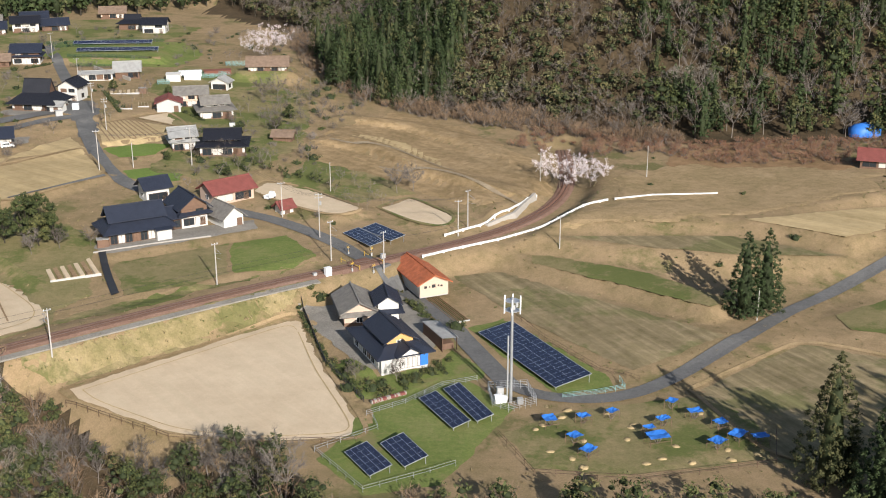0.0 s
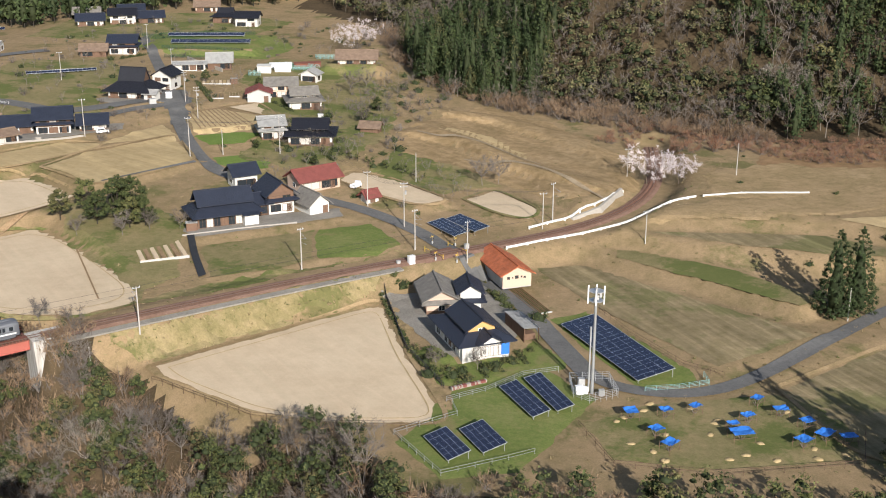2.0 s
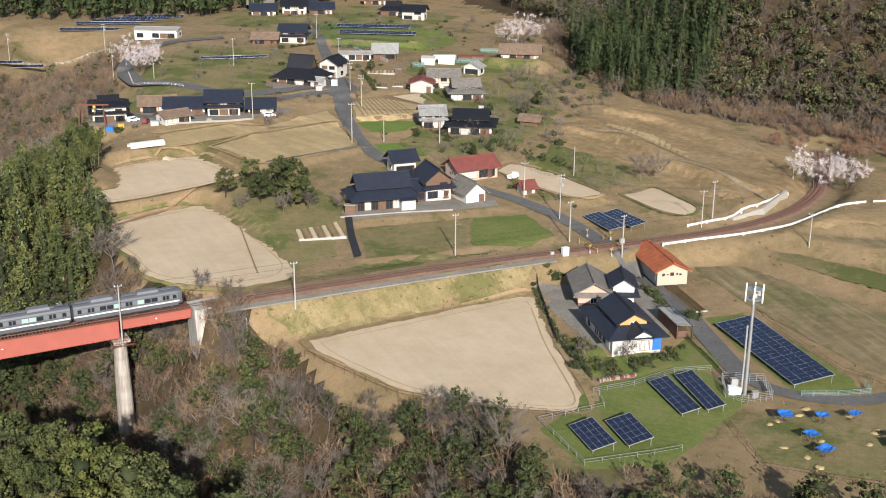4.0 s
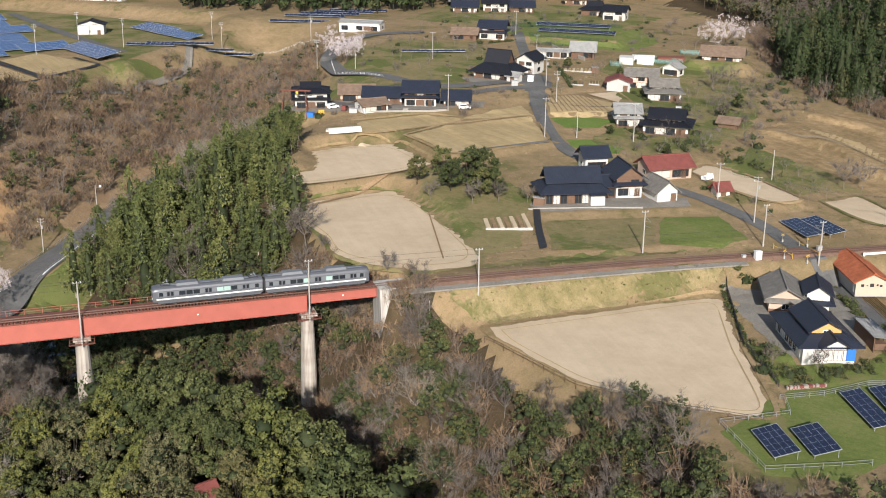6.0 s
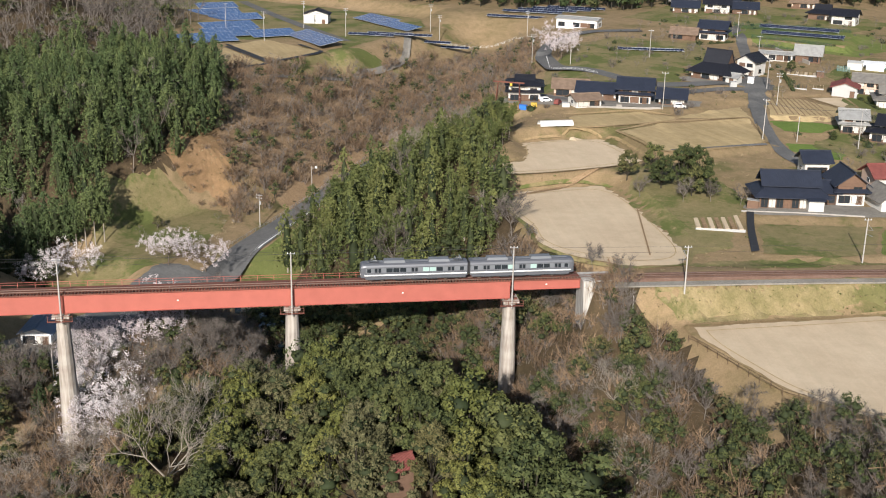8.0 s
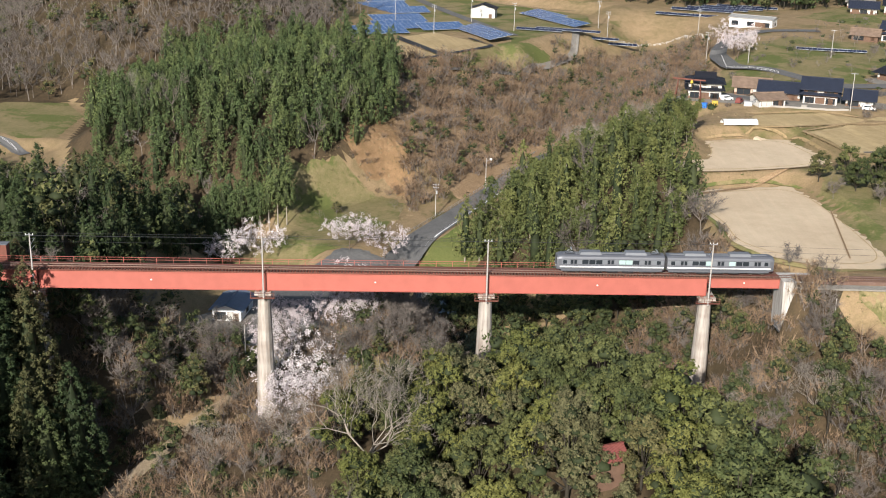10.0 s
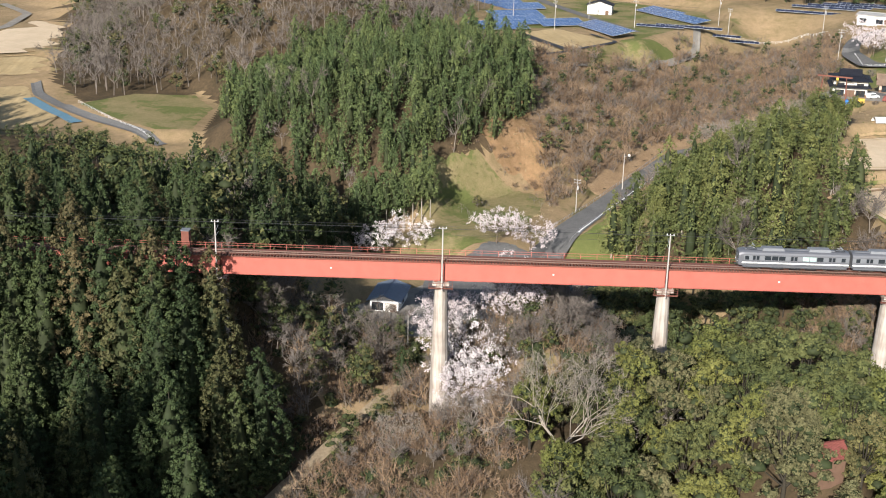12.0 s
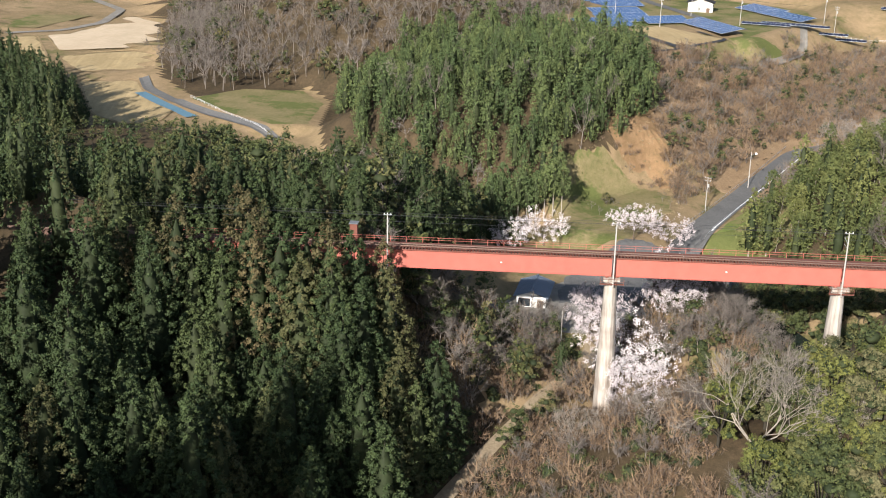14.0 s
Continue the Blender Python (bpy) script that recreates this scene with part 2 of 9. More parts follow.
def tiled(name, colour, rough=0.45, spread=0.2, pitch=3.3):
    """Roof tiles: ribs down the slope and courses across it, on the piece's own axes."""
    n = Nodes(name)
    uv = n.tree.nodes.new("ShaderNodeUVMap")
    waves = []
    for axis, size in (("X", pitch), ("Y", pitch * 1.1)):
        w = n.add("TexWave", Scale=size * 0.5, Distortion=0.15)
        w.bands_direction = axis
        n.link(uv.outputs[0], w.inputs["Vector"])
        waves.append(w.outputs["Fac"])
    lo, hi = tuple(c * (1 - spread) for c in colour), tuple(c * (1 + spread) for c in colour)
    a = n.ramp(n.noise(0.8, 4), (0.3, lo), (0.7, hi))
    b = n.mix(0.3, a, n.ramp(n.noise(7.0, 3), (0.3, lo), (0.7, hi)))
    n.bump(n.maths("ADD", waves[0], n.maths("MULTIPLY", waves[1], 0.4)), 0.6, 0.06)
    return n.done(b, rough + 0.14, 0.0, 0.3)


M["tile_dark"] = tiled("glazed_slate_blue_tiles", (0.024, 0.029, 0.045), 0.38)
M["tile_black"] = tiled("black_tiles", (0.014, 0.015, 0.021), 0.42)
M["tile_grey"] = tiled("weathered_grey_tiles", (0.19, 0.175, 0.155), 0.7, 0.3)
M["tile_orange"] = tiled("faded_orange_tiles", (0.40, 0.118, 0.052), 0.65, 0.4)
M["tile_red"] = tiled("dull_red_roof_sheets", (0.20, 0.062, 0.052), 0.6, 0.2)
M["tile_brown"] = tiled("brown_roof_tiles", (0.20, 0.14, 0.10), 0.7, 0.3)
M["sheet_grey"] = tiled("grey_corrugated_roof", (0.34, 0.335, 0.32), 0.55, 0.2, 8)


def solar(name, colour):
    n = Nodes(name)
    uv = n.tree.nodes.new("ShaderNodeUVMap")
    br = n.tree.nodes.new("ShaderNodeTexBrick")
    br.offset = 0.0
    for key, value in (("Scale", 1.0), ("Mortar Size", 0.012), ("Brick Width", 0.16), ("Row Height", 0.16)):
        br.inputs[key].default_value = value
    br.inputs["Color1"].default_value = (*colour, 1)
    br.inputs["Color2"].default_value = (*(c * 1.25 for c in colour), 1)
    br.inputs["Mortar"].default_value = (*(c * 2.2 + 0.02 for c in colour), 1)
    n.link(uv.outputs[0], br.inputs["Vector"])
    return n.done(br.outputs["Color"], 0.22, 0.0, 0.4)


M["hut_roof"] = tiled("blue_grey_sheet_roof", (0.16, 0.20, 0.26), 0.5, 0.15, 8)
M["pv"] = solar("dark_blue_solar_cells", (0.010, 0.014, 0.032))
M["pv_blue"] = solar("blue_solar_cells", (0.04, 0.075, 0.16))

# ---- lie of the land ----
def seg_dist(px, py, pts):
    """Distance from points to a polyline, and the polyline's third value at the nearest place."""
    best, val = None, None
    for (ax, ay, az), (bx, by, bz) in zip(pts, pts[1:]):
        dx, dy = bx - ax, by - ay
        s = np.clip(((px - ax) * dx + (py - ay) * dy) / (dx * dx + dy * dy), 0, 1)
        d = np.hypot(px - ax - s * dx, py - ay - s * dy)
        z = az + s * (bz - az)
        if best is None:
            best, val = d, z
        else:
            near = d < best
            best, val = np.where(near, d, best), np.where(near, z, val)
    return best, val


def side_of(px, py, pts):
    """Signed distance to an open polyline: positive on its left."""
    best, sign = None, None
    for (ax, ay), (bx, by) in zip(pts, pts[1:]):
        dx, dy = bx - ax, by - ay
        s = np.clip(((px - ax) * dx + (py - ay) * dy) / (dx * dx + dy * dy), 0, 1)
        d = np.hypot(px - ax - s * dx, py - ay - s * dy)
        side = np.sign(dx * (py - ay) - dy * (px - ax))
        if best is None:
            best, sign = d, side
        else:
            near = d < best - 1e-9
            best, sign = np.where(near, d, best), np.where(near, side, sign)
    return best * sign


def inside(px, py, poly):
    """Signed distance to a closed polygon: positive inside."""
    hit = np.zeros(np.shape(px), bool)
    best = np.full(np.shape(px), 1e9)
    for (ax, ay), (bx, by) in zip(poly, poly[1:] + poly[:1]):
        dx, dy = bx - ax, by - ay
        s = np.clip(((px - ax) * dx + (py - ay) * dy) / (dx * dx + dy * dy + 1e-12), 0, 1)
        best = np.minimum(best, np.hypot(px - ax - s * dx, py - ay - s * dy))
        cross = ((ay > py) != (by > py)) & (px < dx * (py - ay) / (dy if dy else 1e-12) + ax)
        hit ^= cross
    return np.where(hit, best, -best)


def smooth(a, b, v):
    s = np.clip((v - a) / (b - a), 0, 1)
    return s * s * (3 - 2 * s)


def smin(a, b, k):
    h = np.clip(0.5 + 0.5 * (b - a) / k, 0, 1)
    return b + (a - b) * h - k * h * (1 - h)


def hill(px, py, x, y, rx, ry, turn, high):
    c, s = math.cos(radians(turn)), math.sin(radians(turn))
    u, v = ((px - x) * c + (py - y) * s) / rx, (-(px - x) * s + (py - y) * c) / ry
    return high * np.exp(-(u * u + v * v))


RAIL = [(-330, -23, 6.9), (-260, 37.5, 6.8), (-189.9, 98.2, 6.7), (-97.2, 178.6, 6.5), (-83, 190.3, 6.3), (-64, 206.5, 6.1), (-45, 222.5, 5.8), (-22.5, 240.5, 5.2), (-2, 253.5, 5.0), (10, 261.5, 5.0), (20, 271.5, 5.0), (28, 283, 5.0), (33, 297, 5.0), (36, 315, 5.0), (37, 350, 5.0)]
STREAM = [(-188, 205, -23), (-178, 194, -25), (-150, 180, -26), (-120, 165, -27), (-95, 153, -28.5), (-72, 139, -30), (-50, 112, -33), (-25, 55, -38), (0, -60, -46)]
BENCH = [(-345, 188, -15), (-300, 168, -19), (-222, 180, -20.5), (-196, 152, -21), (-166, 118, -25), (-163, 92, -28), (-135, 52, -32), (-110, 0, -38), (-100, -60, -44)]
MEADOW = [(-385, 190, -14.5), (-450, 205, -13.5), (-620, 260, -12), (-900, 380, -8)]
LANE = [(-188, 176, -21), (-195, 208, -18.5), (-207, 246, -17.5), (-224, 312, -15), (-250, 375, -8), (-262, 440, 2)]
EDGE = [(-100, 205), (-80, 193), (-68, 186), (-56, 172), (-44, 164), (-26, 161), (-16, 150), (20, 143), (60, 136), (130, 130), (300, 120)]


def land(px, py):
    """Height of the bare land, before fields and roads are laid out."""
    px, py = np.asarray(px, float), np.asarray(py, float)
    north = side_of(px, py, [(a, b) for a, b, _ in RAIL])
    rise = np.clip(north - 8, 0, None)
    up = 4.6 + 0.062 * np.clip(rise, 0, 150) + 0.03 * np.clip(rise - 150, 0, 400)
    z = np.where(north > 0, up, 0.0)
    # east of the level crossing the ground climbs gently to the foot of the mountain
    east = smooth(-10, 25, px) * smooth(232, 275, py)
    z = np.where(north > 0, z, z + east * 5.5) + east * 2.0
    z = z + smooth(70, 130, px) * 3.0 * smooth(200, 260, py)
    # the terrace breaks off towards the gorge
    off = side_of(px, py, EDGE)
    z = z - 0.42 * np.clip(-off - 2, 0, 45) * (north < 4)
    # low terrace steps across the meadow under the mountain
    for line in ([(-36, 341), (-20.5, 331), (-7, 309), (5, 298.5), (16, 290)], [(-34, 352), (-13, 320), (1, 300), (10, 280)], [(-30, 372), (-12, 366), (4, 348), (16, 328), (24, 308)]):
        d = side_of(px, py, line)
        z = z + 1.3 * smooth(-1.6, 1.6, d) * smooth(13, 4, np.abs(d)) * smooth(-42, -34, px) * smooth(26, 16, px)
    # western highland, beyond the gorge
    west = smooth(-190, -250, px)
    z = z * (1 - west) + west * (-4 + 14 * smooth(215, 315, py) + 5 * smooth(360, 440, py))
    z = z + hill(px, py, -255, 25, 50, 40, 20, 14) + hill(px, py, -240, 60, 18, 18, 0, 10)
    # stream, valley bench and the lane's valley
    for pts, wide, steep in ((STREAM, 7, 0.8), (BENCH, 10, 0.85), (LANE, 6, 0.5), (MEADOW, 42, 0.5)):
        d, floor = seg_dist(px, py, pts)
        z = smin(z, floor + steep * np.clip(d - wide, 0, None), 5.0)
    # the side ravine that the viaduct's wooded end crosses
    d, floor = seg_dist(px, py, [(-240, 118, -6), (-206, 88, -7), (-182, 64, -16), (-150, 40, -30)])
    z = smin(z, floor + 0.55 * np.clip(d - 6, 0, None), 5.0)
    # wooded knoll in the gorge, and the wooded hills round the valley
    z = z + hill(px, py, -86, 123, 32, 14, -8, 16.5) + hill(px, py, -75, 112, 16, 12, 0, 9) + hill(px, py, -125, 112, 18, 14, 0, 5) - hill(px, py, -146, 143, 13, 13, 0, 6) + hill(px, py, -82, 178, 9, 8, 0, 5.5)
    z = z + hill(px, py, -165, 256, 26, 22, 60, 3)
    z = z + hill(px, py, -284, 235, 40, 34, 40, 12)
    z = z + hill(px, py, -440, 300, 62, 46, 35, 24)
    # wooded ridge south of the gorge, added out of view to cast shade
    z = z + hill(px, py, -126, -15, 37, 15, -20, 43)
    # mountain behind the village
    m = side_of(px, py, [(-430, 640), (-260, 650), (-110, 600), (-62, 520), (-45, 455), (-18, 402), (30, 372), (75, 348), (140, 338), (330, 320)])
    z = z + 0.55 * np.clip(m, 0, 260) * smooth(0, 40, m) + hill(px, py, 60, 470, 60, 50, 0, 14)
    return z


PADS = []


def terrain(px, py):
    """Height of the finished ground: the land with its level fields, banks and beds."""
    px, py = np.asarray(px, float), np.asarray(py, float)
    z = land(px, py)
    for poly, level, soft in PADS:
        x0, y0, x1, y1 = (f(c) for f, c in ((min, [q[0] for q in poly]), (min, [q[1] for q in poly]), (max, [q[0] for q in poly]), (max, [q[1] for q in poly])))
        near = (px > x0 - soft) & (px < x1 + soft) & (py > y0 - soft) & (py < y1 + soft)
        if not near.any():
            continue
        d = inside(px[near], py[near], poly)
        w = smooth(-soft, 0, d)
        z[near] = z[near] * (1 - w) + w * level
    # railway bed: an embankment, and a cutting in the east; open under the viaduct
    d, bed = seg_dist(px, py, RAIL)
    span = (px > -221) & (px < -85.5)
    w = smooth(9.0, 3.2, d)
    return np.where(span, z, z * (1 - w) + w * (bed - 0.55))


def ground_at(x, y):
    return float(terrain(np.array([x]), np.array([y]))[0])

# ---- building kit ----
class Geo:
    """Collects faces and becomes one mesh."""

    def __init__(self):
        self.v, self.f = [], []

    def face(self, *pts):
        k = len(self.v)
        self.v += [tuple(p) for p in pts]
        self.f.append(tuple(range(k, k + len(pts))))
        return self

    def solid(self, bottom, top):
        """A closed body between two rings of as many corners, bottom and top, both anticlockwise from above."""
        k, n = len(self.v), len(bottom)
        self.v += [tuple(p) for p in (*bottom, *top)]
        self.f.append(tuple(range(k + n - 1, k - 1, -1)))
        self.f.append(tuple(range(k + n, k + 2 * n)))
        for i in range(n):
            j = (i + 1) % n
            self.f.append((k + i, k + j, k + n + j, k + n + i))
        return self

    def box(self, x0, y0, z0, x1, y1, z1):
        ring = ((x0, y0), (x1, y0), (x1, y1), (x0, y1))
        return self.solid([(*p, z0) for p in ring], [(*p, z1) for p in ring])

    def tube(self, a, b, r0, r1=None, n=8):
        a, b = Vector(a), Vector(b)
        r1 = r0 if r1 is None else r1
        way = (b - a).normalized()
        u = way.orthogonal().normalized()
        w = way.cross(u)
        turn = [(math.cos(2 * math.pi * i / n), math.sin(2 * math.pi * i / n)) for i in range(n)]
        return self.solid([a + (u * c + w * s) * r0 for c, s in turn], [b + (u * c + w * s) * r1 for c, s in turn])

    def bar(self, a, b, wide, high):
        """A square bar from a to b."""
        a, b = Vector(a), Vector(b)
        way = (b - a).normalized()
        side = way.cross(Vector((0, 0, 1)))
        side = side.normalized() if side.length > 1e-4 else Vector((1, 0, 0))
        up = side.cross(way)
        ring = [(-wide / 2, -high / 2), (wide / 2, -high / 2), (wide / 2, high / 2), (-wide / 2, high / 2)]
        return self.solid([a + side * p + up * q for p, q in ring], [b + side * p + up * q for p, q in ring])

    def sweep(self, path, ring):
        """A profile (across, up) swept along a path of points, upright."""
        k, n, rows = len(self.v), len(ring), []
        for i, p in enumerate(path):
            a, b = Vector(path[max(0, i - 1)]), Vector(path[min(len(path) - 1, i + 1)])
            way = (b - a).normalized()
            side = Vector((way.y, -way.x, 0)).normalized()
            rows.append([Vector(p) + side * c + Vector((0, 0, h)) for c, h in ring])
        for row in rows:
            self.v += [tuple(q) for q in row]
        for i in range(len(rows) - 1):
            for j in range(n):
                a, b = k + i * n + j, k + i * n + (j + 1) % n
                self.f.append((a, a + n, b + n, b))
        self.f.append(tuple(range(k, k + n)))
        self.f.append(tuple(range(k + (len(rows) - 1) * n + n - 1, k + (len(rows) - 1) * n - 1, -1)))
        return self

    def mesh(self, name, *mats):
        me = bpy.data.meshes.new(name)
        me.from_pydata(self.v, [], self.f)
        uv = me.uv_layers.new(name="UVMap")
        flat = []
        for p in me.polygons:
            nrm = p.normal
            u = Vector((0, 0, 1)).cross(nrm)
            u = u.normalized() if u.length > 1e-3 else Vector((1, 0, 0))
            v = nrm.cross(u)
            for i in p.vertices:
                q = me.vertices[i].co
                flat += (q.dot(u), q.dot(v))
        uv.data.foreach_set("uv", flat)
        for m in mats:
            me.materials.append(M[m])
        return me


def part(name, geo, mat, parent, label=""):
    """One mesh under a thing, or under a part of it."""
    ob = new(name, geo.mesh(name, mat) if isinstance(geo, Geo) else geo)
    ob.parent = parent
    return tagged(ob, label)


def thing(name, label, category, x, y, z=None, turn=0, group="", kind=""):
    """An Empty at a thing's base."""
    ob = new(name)
    ob.empty_display_size = 0.5
    ob.matrix_world = pose(x, y, ground_at(x, y) if z is None else z, 0, 0, turn)
    return tagged(ob, label, category, group, kind)


def tri_mesh(name, verts, tris, mats, slots=None, tint=None):
    """A mesh from arrays of corners and triangles."""
    me = bpy.data.meshes.new(name)
    me.vertices.add(len(verts))
    me.vertices.foreach_set("co", np.asarray(verts, np.float32).ravel())
    me.loops.add(len(tris) * 3)
    me.loops.foreach_set("vertex_index", np.asarray(tris, np.int32).ravel())
    me.polygons.add(len(tris))
    me.polygons.foreach_set("loop_start", np.arange(0, 3 * len(tris), 3, dtype=np.int32))
    me.polygons.foreach_set("loop_total", np.full(len(tris), 3, np.int32))
    if slots is not None:
        me.polygons.foreach_set("material_index", np.asarray(slots, np.int32))
    if tint is not None:
        me.attributes.new("tint", "FLOAT", "POINT").data.foreach_set("value", np.asarray(tint, np.float32))
    for m in mats:
        me.materials.append(M[m])
    me.polygons.foreach_set("use_smooth", np.ones(len(tris), bool))
    me.update(calc_edges=True)
    me.validate()
    return me


def drape(name, poly, mat, label, lift=0.12, step=4.0, rag=0.0, category="field"):
    """A sheet of ground cover laid over the ground within an outline."""
    from_edge = []
    n = len(poly)
    for i in range(n):
        a, b = poly[i], poly[(i + 1) % n]
        m = max(1, int(math.dist(a, b) / 0.9))
        for k in range(m):
            f = k / m
            x, y = a[0] + (b[0] - a[0]) * f, a[1] + (b[1] - a[1]) * f
            if rag:
                x, y = (q + rag * (noise.noise((x * 0.21, y * 0.21, at)) + 0.45 * noise.noise((x * 0.8, y * 0.8, at))) for q, at in ((x, 1.5), (y, 7.5)))
            from_edge.append((x, y))
    m = len(from_edge)
    xs, ys = [p[0] for p in from_edge], [p[1] for p in from_edge]
    gx, gy = np.meshgrid(np.arange(min(xs), max(xs), step), np.arange(min(ys), max(ys), step))
    keep = inside(gx.ravel(), gy.ravel(), from_edge) > step * 0.35
    pts = from_edge + list(zip(gx.ravel()[keep].tolist(), gy.ravel()[keep].tolist()))
    from mathutils.geometry import delaunay_2d_cdt
    out = delaunay_2d_cdt([Vector(p) for p in pts], [], [list(range(m))], 1, 1e-4)
    co = np.array([(p.x, p.y) for p in out[0]])
    z = terrain(co[:, 0], co[:, 1]) + lift
    z[:m] -= lift * 0.75
    me = bpy.data.meshes.new(name)
    me.from_pydata(np.column_stack([co, z]).tolist(), [], out[2])
    me.materials.append(M[mat])
    return tagged(new(name, me), label, category, kind="structure")


def ribbon(name, path, wide, mat, label, lift=0.16, step=2.5, category="road", kind="structure"):
    """A road or path laid over the ground along a line; wide may change from end to end."""
    pts, acc = [], []
    for a, b in zip(path, path[1:]):
        m = max(1, int(math.dist(a, b) / step))
        pts += [(a[0] + (b[0] - a[0]) * k / m, a[1] + (b[1] - a[1]) * k / m) for k in range(m)]
    pts.append(path[-1][:2])
    pts = np.array(pts)
    for _ in range(4):
        pts[1:-1] = (pts[:-2] + 2 * pts[1:-1] + pts[2:]) / 4
    way = np.gradient(pts, axis=0)
    way /= np.linalg.norm(way, axis=1)[:, None]
    side = np.column_stack([way[:, 1], -way[:, 0]])
    lanes = np.linspace(-0.5, 0.5, 4) * wide
    grid = pts[:, None] + side[:, None] * lanes[None, :, None]
    z = np.maximum(terrain(grid[..., 0].ravel(), grid[..., 1].ravel()), np.repeat(terrain(pts[:, 0], pts[:, 1]), 4) - 0.15) + lift
    k = np.arange(len(pts) - 1)[:, None] * 4 + np.arange(3)[None]
    faces = np.stack([k, k + 1, k + 5, k + 4], -1).reshape(-1, 4)
    me = bpy.data.meshes.new(name)
    me.from_pydata(np.column_stack([grid.reshape(-1, 2), z]).tolist(), [], faces.tolist())
    me.materials.append(M[mat])
    return tagged(new(name, me), label, category, kind=kind), pts

